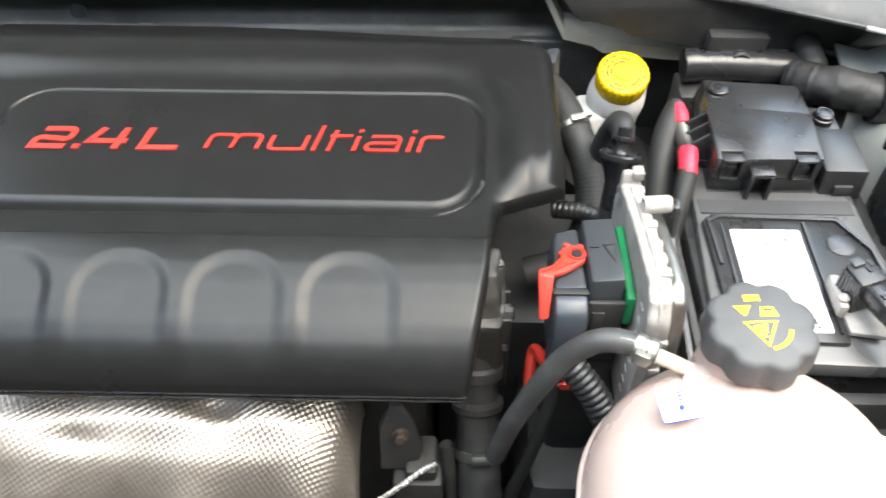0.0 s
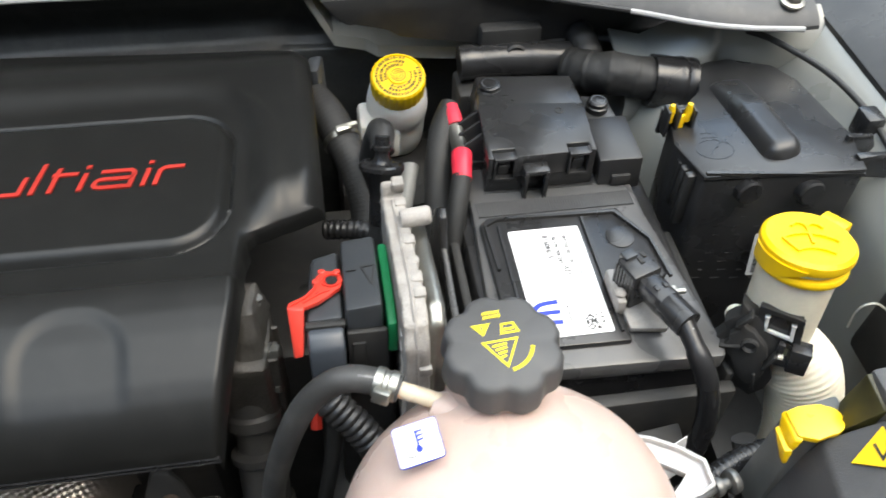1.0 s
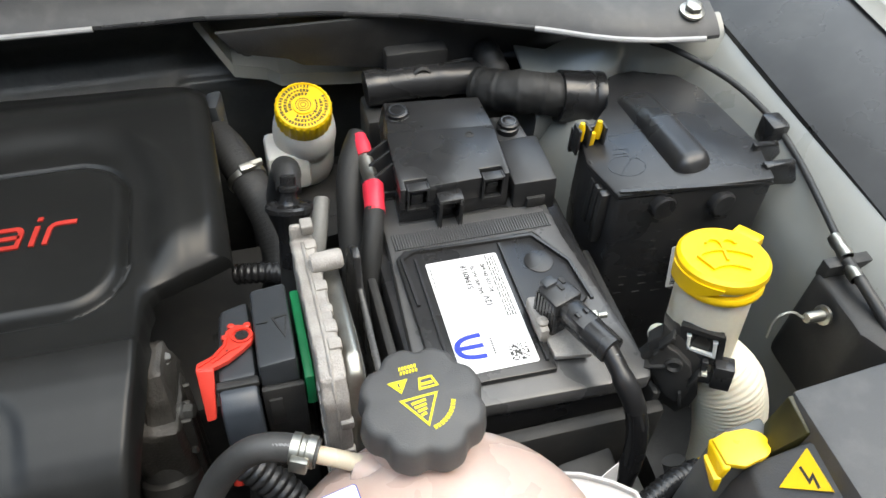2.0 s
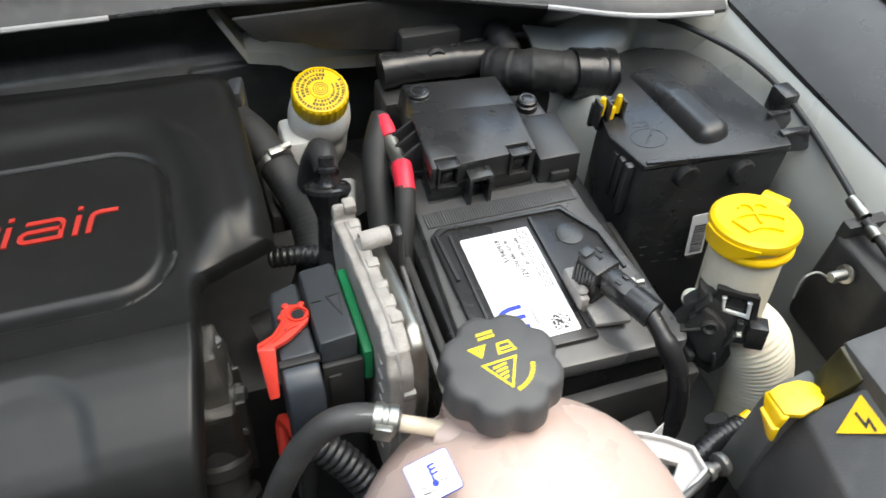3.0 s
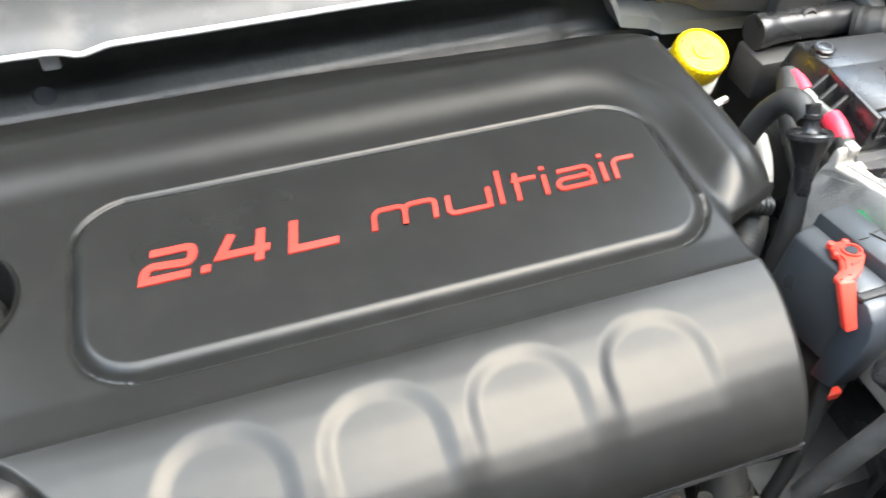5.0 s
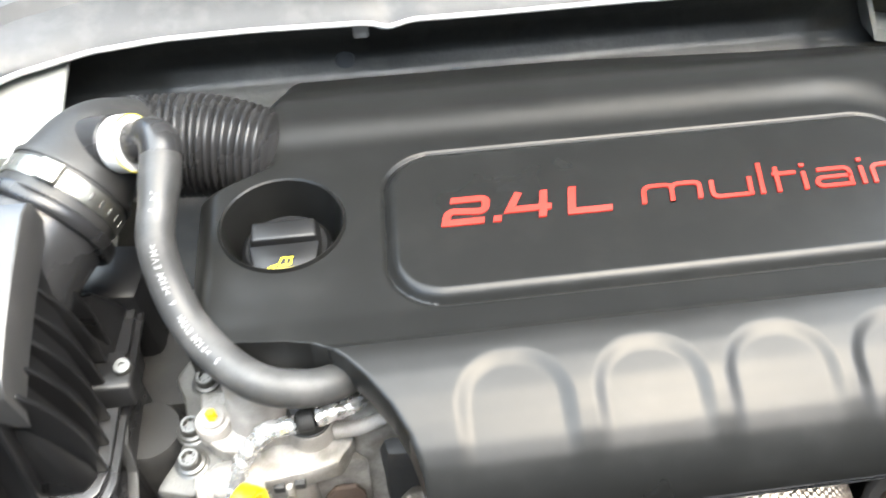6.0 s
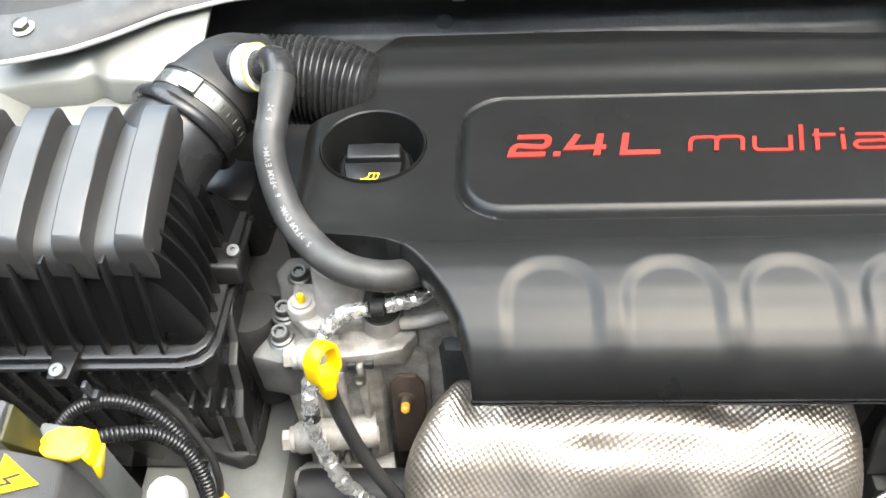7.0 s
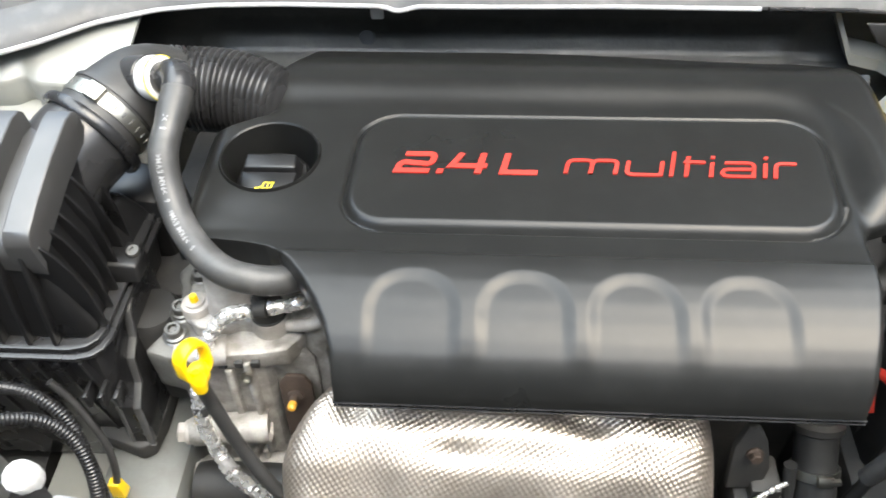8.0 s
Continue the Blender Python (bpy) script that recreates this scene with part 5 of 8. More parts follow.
    for start, text in ((50, "5 >FKM"), (112, "6 >FKM/EVM<"), (164, "5 >FKM/EVM<")):
        for k, ch in enumerate(text):
            if ch == " ":
                continue
            p, q = line[start - 4 * k], line[start - 4 * k - 4]
            w = (q - p).normalized()
            up = Vector((0.05, -0.66, 0.75))
            up = (up - w * up.dot(w)).normalized()
            side = w.cross(up)
            m = Matrix((w, -side, up)).transposed().to_4x4()
            m.translation = p + up * 0.01292 + side * 0.0022
            part("text", lettering(ch, 0.0066, m, 0.9), M_WPRINT, body, "pale printed code letter")


def build_conduits():
    for pts in ([(-0.775, 0.318, 0.815), (-0.752, 0.328, 0.845), (-0.730, 0.338, 0.868), (-0.705, 0.342, 0.878), (-0.672, 0.338, 0.876), (-0.645, 0.327, 0.857), (-0.632, 0.310, 0.826), (-0.628, 0.295, 0.78), (-0.63, 0.28, 0.73)],
                [(-0.690, 0.292, 0.905), (-0.668, 0.300, 0.900), (-0.645, 0.307, 0.885), (-0.626, 0.303, 0.862), (-0.615, 0.288, 0.835), (-0.615, 0.27, 0.80), (-0.63, 0.25, 0.75), (-0.64, 0.24, 0.70)]):
        c = thing("wiring_conduit", pts[4], "black corrugated wiring conduit looping past the air filter box", "conduit", "wiring conduits")
        bm = bmesh.new()
        tube(bm, pts, 0.0062, 14, 0.00085, rf=ribs(0.0034, 0.17))
        part("sleeve", bm, M_GLOSS, c, sharp=70)
    c = thing("wire_lead", (-0.637, 0.322, 0.722), "thin black lead with a yellow end", "cable")
    bm = bmesh.new()
    tube(bm, [(-0.668, 0.358, 0.865), (-0.655, 0.354, 0.838), (-0.642, 0.345, 0.81), (-0.633, 0.336, 0.79), (-0.630, 0.325, 0.765), (-0.636, 0.322, 0.740)], 0.0036, 10)
    part("lead", bm, M_RUBBER, c)
    bm = bmesh.new()
    hexa(bm, [(-0.6445, 0.3155, 0.722), (-0.6295, 0.3155, 0.722), (-0.6295, 0.3285, 0.722), (-0.6445, 0.3285, 0.722)], [(-0.6425, 0.317, 0.746), (-0.6315, 0.317, 0.746), (-0.6315, 0.327, 0.746), (-0.6425, 0.327, 0.746)], 0.0018)
    part("end", bm, M_YELLOW, c, "yellow plug end")


build_engine()
build_bare_strip()
build_oil_cap()
build_heat_shield()
build_dipstick()
build_foil_wire()
build_air_box()
build_intake()
build_conduits()


# ---- brake side ----
def build_brake_reservoir():
    br = thing("brake_fluid_reservoir", (0.178, 0.715, 0.80), "milky brake fluid reservoir with a yellow screw cap", "reservoir")
    lean = Matrix.Translation((0.1772, 0.719, 0.9035)) @ pose(0, 0, 0, 19, 0, 0) @ Matrix.Translation((0, 0, -0.900)) @ Matrix.Diagonal((0.94, 0.94, 1, 1))
    at = Matrix.Translation((0.178, 0.716, 0))
    bm = bmesh.new()
    lathe(bm, [(0.030, 0.80), (0.0325, 0.812), (0.0325, 0.838), (0.0305, 0.845), (0.0305, 0.852), (0.0335, 0.858), (0.0342, 0.866), (0.0338, 0.874), (0.0320, 0.886), (0.029, 0.893), (0.026, 0.897), (0.026, 0.905), (0, 0.905)], lean, 44)
    box(bm, 0.135, 0.178, 0.70, 0.745, 0.82, 0.866, 0.006)
    part("bottle", bm, M_MILK, br, "milky plastic bottle")
    bm = bmesh.new()
    n = 26
    lathe(bm, [(0.0285, 0.893), (0.0288, 0.8945), (0.0288, 0.9135), (0.0276, 0.9160), (0.0262, 0.9163), (0.0255, 0.9150), (0.0112, 0.9150), (0.0106, 0.9166), (0.0, 0.9168)], lean, n * 5, shape=lambda a, z: 1 + (0.034 * (0.5 + 0.5 * math.cos(a * n)) if 0.8940 < z < 0.914 else 0))
    cap = part("cap", bm, M_YELLOW, br, "yellow ribbed screw cap", sharp=30)
    m = lean @ pose(0, 0, 0.9151)
    bm = bmesh.new()
    for r in (0.0028, 0.0052, 0.0076):
        stroke(bm, arc(0, 0, r, 0, 360 - 360 / 24, 23), 0.0008, m @ pose(0, 0, 0.0015), 0.0005, True)
    rng = random.Random(2)
    for ring, (r, count) in enumerate(((0.0140, 26), (0.0185, 34), (0.0235, 44))):
        for i in range(count):
            a = 360 * i / count + 10
            if 20 < a % 360 < 62 or (ring < 2 and 200 < a % 360 < 225):
                continue
            wdt = 360 / count * rng.uniform(0.55, 0.85)
            stroke(bm, arc(0, 0, r, a, a + wdt, 2), 0.0033 if rng.random() < 0.75 else 0.0018, m, 0.0003)
    part("printing", bm, M_OLIVE, cap, "dark unreadable printing in rings")
    bm = bmesh.new()
    lathe(bm, [(0.06, 0.55), (0.06, 0.79), (0.045, 0.802), (0, 0.802)], at, 32)
    box(bm, 0.11, 0.25, 0.69, 0.80, 0.56, 0.78, 0.01)
    part("master_cylinder", bm, M_DARK, br, "dark brake cylinder")


def build_vacuum_line():
    v = thing("vacuum_check_valve", (0.143, 0.54, 0.93), "black vacuum hose with a domed check valve", "check valve")
    bm = bmesh.new()
    way = Vector((0.10, 0.46, 0.88)).normalized()
    m = aim((0.1415, 0.5235, 0.970), way) @ pose(0, 0, -0.011)
    lathe(bm, [(0.0075, -0.035), (0.0088, -0.030), (0.0092, -0.010), (0.0105, -0.006), (0.0170, 0.010), (0.0182, 0.0115), (0.0182, 0.0150), (0.0165, 0.0165), (0.0150, 0.0150), (0.0085, 0.0165), (0.0062, 0.021), (0.0062, 0.026), (0.0078, 0.027), (0.0078, 0.030), (0.0060, 0.031), (0.0060, 0.038), (0, 0.038)], m, 40)
    valve = part("valve", bm, M_GLOSS, v, "glossy black valve body")
    for i in range(6):
        bm = bmesh.new()
        box(bm, 0.0065, 0.0140, -0.0011, 0.0011, 0.0140, 0.0175, 0.0004, m=m @ pose(0, 0, 0, 0, 0, 60 * i))
        part("fin", bm, M_GLOSS, valve)
    bm = bmesh.new()
    tube(bm, [(0.1435, 0.5335, 0.980), (0.1445, 0.545, 0.983), (0.1445, 0.558, 0.980), (0.1425, 0.568, 0.969), (0.139, 0.575, 0.950), (0.136, 0.579, 0.925), (0.134, 0.58, 0.88)], 0.0098, 20, 0.005, rf=lambda s: 1.12 if 0.012 < s < 0.03 else 1)
    part("upper_hose", bm, M_RUBBER, v, "black elbow hose")
    bm = bmesh.new()
    tube(bm, [(0.1385, 0.509, 0.940), (0.136, 0.500, 0.915), (0.130, 0.490, 0.88), (0.12, 0.48, 0.80)], 0.0095, 18, 0.006)
    part("lower_hose", bm, M_RUBBER, v, "black lower hose")

    h = thing("heater_hose", (0.115, 0.60, 0.90), "thick black rubber heater hose with a steel clamp", "hose")
    bm = bmesh.new()
    tube(bm, [(0.092, 0.665, 0.935), (0.104, 0.640, 0.934), (0.114, 0.612, 0.927), (0.126, 0.580, 0.912), (0.131, 0.552, 0.890), (0.124, 0.525, 0.868), (0.10, 0.505, 0.85), (0.07, 0.50, 0.84)], 0.0160, 28, 0.001, rf=ribs(0.0042, 0.012))
    body = part("body", bm, M_TAPE, h, sharp=60)
    hose_clamp("clamp", body, (0.1140, 0.612, 0.927), (0.3, -0.9, -0.30), 0.0164, 0.006)
    bm = bmesh.new()
    tube(bm, [(0.092, 0.533, 0.896), (0.104, 0.529, 0.899), (0.118, 0.526, 0.900), (0.132, 0.523, 0.897)], 0.0090, 20, 0.001, rf=ribs(0.005, 0.12))
    part("corrugated_end", bm, M_BLACK, h, "black corrugated end", sharp=70)

    k = thing("wiring_plug", (0.088, 0.668, 0.93), "small black plug with bare metal clips behind the engine cover", "connector")
    bm = bmesh.new()
    hexa(bm, [(0.090, 0.672, 0.90), (0.102, 0.668, 0.90), (0.107, 0.688, 0.90), (0.093, 0.692, 0.90)], [(0.087, 0.676, 0.958), (0.098, 0.673, 0.960), (0.105, 0.697, 0.962), (0.090, 0.700, 0.958)], 0.004)
    part("body", bm, M_GREY, k)
    bm = bmesh.new()
    tube(bm, [(0.057, 0.694, 0.961), (0.065, 0.690, 0.967), (0.072, 0.692, 0.961), (0.079, 0.688, 0.966), (0.090, 0.684, 0.958)], 0.0018, 8, 0.003)
    tube(bm, [(0.062, 0.700, 0.957), (0.070, 0.697, 0.963), (0.082, 0.693, 0.958), (0.092, 0.688, 0.952)], 0.0015, 8, 0.003)
    part("clip", bm, M_STEEL, k, "bare metal clip")

    s = thing("taped_lead", (0.17, 0.585, 0.88), "pale grey taped lead beside the brake reservoir", "cable")
    bm = bmesh.new()
    tube(bm, [(0.1755, 0.602, 0.898), (0.169, 0.580, 0.890), (0.163, 0.562, 0.872), (0.16, 0.55, 0.83)], 0.0075, 16, 0.005)
    part("lead", bm, material("pale grey tape", (0.20, 0.20, 0.195), 0.55, vary=0.2, grain=300, bump=0.5), s)
    bm = bmesh.new()
    tube(bm, [(0.2165, 0.640, 0.936), (0.209, 0.622, 0.930), (0.201, 0.598, 0.918), (0.196, 0.57, 0.902), (0.192, 0.535, 0.882), (0.189, 0.50, 0.85), (0.187, 0.47, 0.80)], 0.0125, 18, 0.005, rf=lambda s: 0.7 + 0.3 * min(1, s / 0.03))
    part("shroud", bm, M_TAPE, s, "wide black cable shroud")


def build_control_unit():
    cu = thing("engine_control_unit", (0.15, 0.41, 0.84), "upright cast aluminium control unit with wiring plugs", "control unit")
    pts = [(0.500, 0.845), (0.500, 0.955), (0.497, 0.966), (0.494, 0.985), (0.490, 0.985), (0.487, 0.973), (0.470, 0.978), (0.450, 0.984), (0.42, 0.991), (0.39, 0.997), (0.365, 1.000), (0.350, 0.994), (0.341, 0.977), (0.337, 0.94), (0.337, 0.845)]
    flip = Matrix(((0, 0, 1, 0), (1, 0, 0, 0), (0, 1, 0, 0), (0, 0, 0, 1)))
    bm = bmesh.new()
    prism(bm, pts, 0, 0.0165, 0.0030, 3, m=Matrix.Translation((0.1375, 0, 0)) @ flip)
    roughen(bm, 5, 0.0013, 130, 4.0)
    case = part("case", bm, M_ALU, cu, "cast aluminium case")
    for y, z, w, h in ((0.492, 0.984, 0.005, 0.003), (0.450, 0.9835, 0.006, 0.0028), (0.405, 0.9940, 0.0035, 0.0012), (0.388, 0.9975, 0.005, 0.0010)):
        bm = bmesh.new()
        box(bm, 0.1460, 0.1550, y - w, y + w, z - 0.006, z + h, 0.0013)
        part("boss", roughen(bm, 1, 0.0006, 260, y), M_ALU, case)
    bm = bmesh.new()
    pts2 = [(0.478, 0.85), (0.478, 0.960), (0.468, 0.972), (0.43, 0.983), (0.39, 0.991), (0.366, 0.993), (0.353, 0.986), (0.345, 0.965), (0.342, 0.94), (0.342, 0.85)]
    prism(bm, pts2, 0, 0.0135, 0.005, 3, m=Matrix.Translation((0.1535, 0, 0)) @ flip)
    part("cover", bm, M_STEEL, cu, "smooth bright cover half")
    for y, z in ((0.479, 0.9755), (0.428, 0.9893), (0.372, 0.9992)):
        bm = bmesh.new()
        box(bm, 0.1465, 0.1552, y - 0.0042, y + 0.0042, z - 0.004, z + 0.0024, 0.0014)
        part("lug", bm, M_ALU, case)
    for y, z in ((0.3382, 0.958), (0.3370, 0.925), (0.3370, 0.885)):
        bm = bmesh.new()
        box(bm, 0.1465, 0.1552, y - 0.0016, y + 0.004, z - 0.004, z + 0.004, 0.0012)
        part("lug", bm, M_ALU, case)
    bm = bmesh.new()
    tube(bm, [(0.1455, y, z + 0.0004) for y, z in ((0.484, 0.974), (0.450, 0.984), (0.42, 0.991), (0.39, 0.997), (0.366, 0.9995), (0.352, 0.994), (0.343, 0.978), (0.338, 0.94), (0.3375, 0.86))], 0.0013, 8, 0.004)
    part("lip", bm, M_ALU, case)
    for y, z in ((0.364, 0.972), (0.362, 0.958), (0.360, 0.944), (0.360, 0.930), (0.359, 0.912), (0.359, 0.898), (0.359, 0.884), (0.359, 0.87)):
        bm = bmesh.new()
        box(bm, 0.1366, 0.1400, y - 0.007, y + 0.002, z, z + 0.0018, 0.0007)
        part("cast_rib", bm, M_ALU, case)
    bm = bmesh.new()
    lathe(bm, [(0.0065, 0), (0.0072, 0.003), (0.0072, 0.020), (0.0055, 0.022), (0, 0.022)], aim((0.148, 0.450, 0.988), (1, 0.05, 0.05)), 18)
    part("pin", bm, M_ALU, cu, "cast mounting pin")
    # plugs, leaning up towards the front
    def lean(bm):
        bm.transform(Matrix(((1, 0, 0, 0), (0, 1, 0, 0), (0, -0.22, 1, 0.22 * 0.455), (0, 0, 0, 1))))
        return bm
    bm = bmesh.new()
    hexa(bm, [(0.101, 0.376, 0.885), (0.128, 0.376, 0.885), (0.128, 0.458, 0.885), (0.101, 0.458, 0.885)], [(0.102, 0.378, 0.964), (0.127, 0.378, 0.967), (0.128, 0.456, 0.968), (0.103, 0.456, 0.965)], 0.003)
    plug = part("plug", lean(bm), M_GREY, cu, "slate grey wiring plug")
    bm = bmesh.new()
    box(bm, 0.1015, 0.1295, 0.371, 0.377, 0.870, 0.945, 0.002)
    box(bm, 0.105, 0.114, 0.369, 0.373, 0.905, 0.935, 0.001)
    part("plug_front", lean(bm), M_DARK, plug, "black plug front")
    bm = bmesh.new()
    stroke(bm, [(0.116, 0.420), (0.122, 0.400), (0.1250, 0.421)], 0.0013, Matrix.Translation((0, 0, 0.9664)), 0.001, True)
    stroke(bm, [(0.105, 0.418), (0.112, 0.418)], 0.0008, Matrix.Translation((0, 0, 0.9655)), 0.0009)
    part("mark", lean(bm), M_DARK, plug)
    bm = bmesh.new()
    hexa(bm, [(0.075, 0.376, 0.88), (0.101, 0.376, 0.88), (0.101, 0.455, 0.88), (0.078, 0.450, 0.88)], [(0.0755, 0.379, 0.955), (0.1005, 0.379, 0.956), (0.1005, 0.454, 0.957), (0.080, 0.449, 0.955)], 0.004)
    plug2 = part("plug", lean(bm), M_GREY, cu, "slate grey wiring plug")
    bm = bmesh.new()
    s = [(0.379, 0.952), (0.369, 0.950), (0.360, 0.942), (0.355, 0.928), (0.354, 0.90), (0.358, 0.865), (0.378, 0.860)]
    prism(bm, s, 0, 0.0245, 0.003, m=Matrix.Translation((0.0755, 0, 0)) @ flip)
    part("cable_hood", lean(bm), material("blue black plug hood", (0.035, 0.042, 0.052), 0.4, vary=0.15, grain=900, bump=0.2), plug2, "rounded blue black hood")
    bm = bmesh.new()
    box(bm, 0.0745, 0.1015, 0.374, 0.381, 0.948, 0.9535, 0.0015)
    part("hood_rim", lean(bm), M_DARK, plug2, "dark hood rim")
    # red locking lever
    bm = bmesh.new()
    arm = [(0.1025, 0.413), (0.0985, 0.4230), (0.0905, 0.4250), (0.0840, 0.420), (0.0815, 0.408), (0.0745, 0.399), (0.0640, 0.3935), (0.0650, 0.3870), (0.0752, 0.3872), (0.0845, 0.3915), (0.0925, 0.3980), (0.1000, 0.405)]
    prism(bm, arm, 0.9575, 0.9625, 0.0012)
    hexa(bm, [(0.0650, 0.3655, 0.930), (0.0715, 0.3640, 0.933), (0.0722, 0.3710, 0.933), (0.0655, 0.3725, 0.930)], [(0.0635, 0.3875, 0.9620), (0.0747, 0.3850, 0.9620), (0.0752, 0.3900, 0.9620), (0.0640, 0.3930, 0.9620)], 0.001)
    lever = part("lever", lean(bm), M_REDP, plug2, "red locking lever")
    bm = bmesh.new()
    lathe(bm, [(0.0046, 0), (0.0046, 0.002), (0, 0.002)], Matrix.Translation((0.0945, 0.4125, 0.9616)), 8)
    part("pivot", lean(bm), M_BLACK, lever, "dark pivot")
    bm = bmesh.new()
    lathe(bm, [(0.0014, 0), (0.0014, 0.001), (0, 0.001)], Matrix.Translation((0.0845, 0.3995, 0.9622)), 8)
    part("hole", lean(bm), M_BLACK, lever)
    bm = bmesh.new()
    stroke(bm, [(0.0745, 0.3915), (0.0865, 0.4000), (0.0925, 0.4020)], 0.0012, Matrix.Translation((0, 0, 0.9624)), 0.0012)
    part("rib", lean(bm), M_REDP, lever)
    bm = bmesh.new()
    stroke(bm, arc(0.0945, 0.4125, 0.0066, 0, 330, 11), 0.0013, Matrix.Translation((0, 0, 0.9624)), 0.0016, True)
    part("rib", lean(bm), M_REDP, lever)
    for at in ((0.0880, 0.4240), (0.0985, 0.4225), (0.0835, 0.4135)):
        bm = bmesh.new()
        lathe(bm, [(0.0026, -0.004), (0.0026, 0.0008), (0.0018, 0.0016), (0, 0.0016)], Matrix.Translation((*at, 0.9618)), 10)
        part("lug", lean(bm), M_REDP, lever)
    bm = bmesh.new()
    stroke(bm, [(0.0660, 0.3895), (0.0760, 0.3960), (0.0830, 0.4050), (0.0850, 0.4170)], 0.0011, Matrix.Translation((0, 0, 0.9624)), 0.0014)
    part("rib", lean(bm), M_REDP, lever)
    bm = bmesh.new()
    hexa(bm, [(0.1295, 0.372, 0.918), (0.1365, 0.372, 0.918), (0.1365, 0.452, 0.923), (0.1295, 0.452, 0.923)], [(0.1300, 0.374, 0.948), (0.1365, 0.374, 0.948), (0.1365, 0.450, 0.963), (0.1300, 0.450, 0.963)], 0.0015)
    part("gasket", lean(bm), M_GREEN, plug, "green plug frame")
    # looms below
    bm = bmesh.new()
    tube(bm, [(0.088, 0.375, 0.885), (0.084, 0.36, 0.84), (0.072, 0.345, 0.78), (0.055, 0.335, 0.70)], 0.0062, 14, 0.006)
    part("loom", bm, M_TAPE, plug2, "black taped lead")
    bm = bmesh.new()
    tube(bm, [(0.085, 0.340, 0.935), (0.105, 0.325, 0.915), (0.122, 0.308, 0.890), (0.14, 0.29, 0.86), (0.16, 0.28, 0.80)], 0.0118, 20, 0.001, rf=ribs(0.0055, 0.15))
    part("loom", bm, M_BLACK, plug, "black corrugated loom", sharp=70)
    # red latch deep below
    bm = bmesh.new()
    tube(bm, [(0.070, 0.392, 0.808), (0.0705, 0.403, 0.820), (0.0725, 0.416, 0.834), (0.076, 0.410, 0.842), (0.080, 0.396, 0.848), (0.084, 0.386, 0.852)], 0.0052, 8, 0.003)
    part("latch", bm, M_REDP, plug2, "red plug latch")
    bm = bmesh.new()
    box(bm, 0.086, 0.101, 0.361, 0.372, 0.856, 0.866, 0.002)
    part("latch", bm, M_REDP, plug2, "red plug latch")
    bm = bmesh.new()
    box(bm, 0.088, 0.135, 0.375, 0.455, 0.72, 0.885, 0.01)
    part("lower_plug", bm, M_DARK, cu, "black lower plug")
    # carrier plate
    bm = bmesh.new()
    prism(bm, [(0.515, 0.60), (0.515, 0.88), (0.500, 0.945), (0.478, 0.968), (0.468, 0.966), (0.46, 0.94), (0.42, 0.93), (0.33, 0.92), (0.32, 0.60)], 0, 0.006, 0.002, m=Matrix(((0, 0, 1, 0.1800), (1, 0, 0, 0), (0, 1, 0, 0), (0, 0, 0, 1))))
    part("carrier", bm, M_BLACK, cu, "black carrier plate")
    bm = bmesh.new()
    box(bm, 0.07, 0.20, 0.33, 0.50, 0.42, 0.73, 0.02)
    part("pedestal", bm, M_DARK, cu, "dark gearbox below")


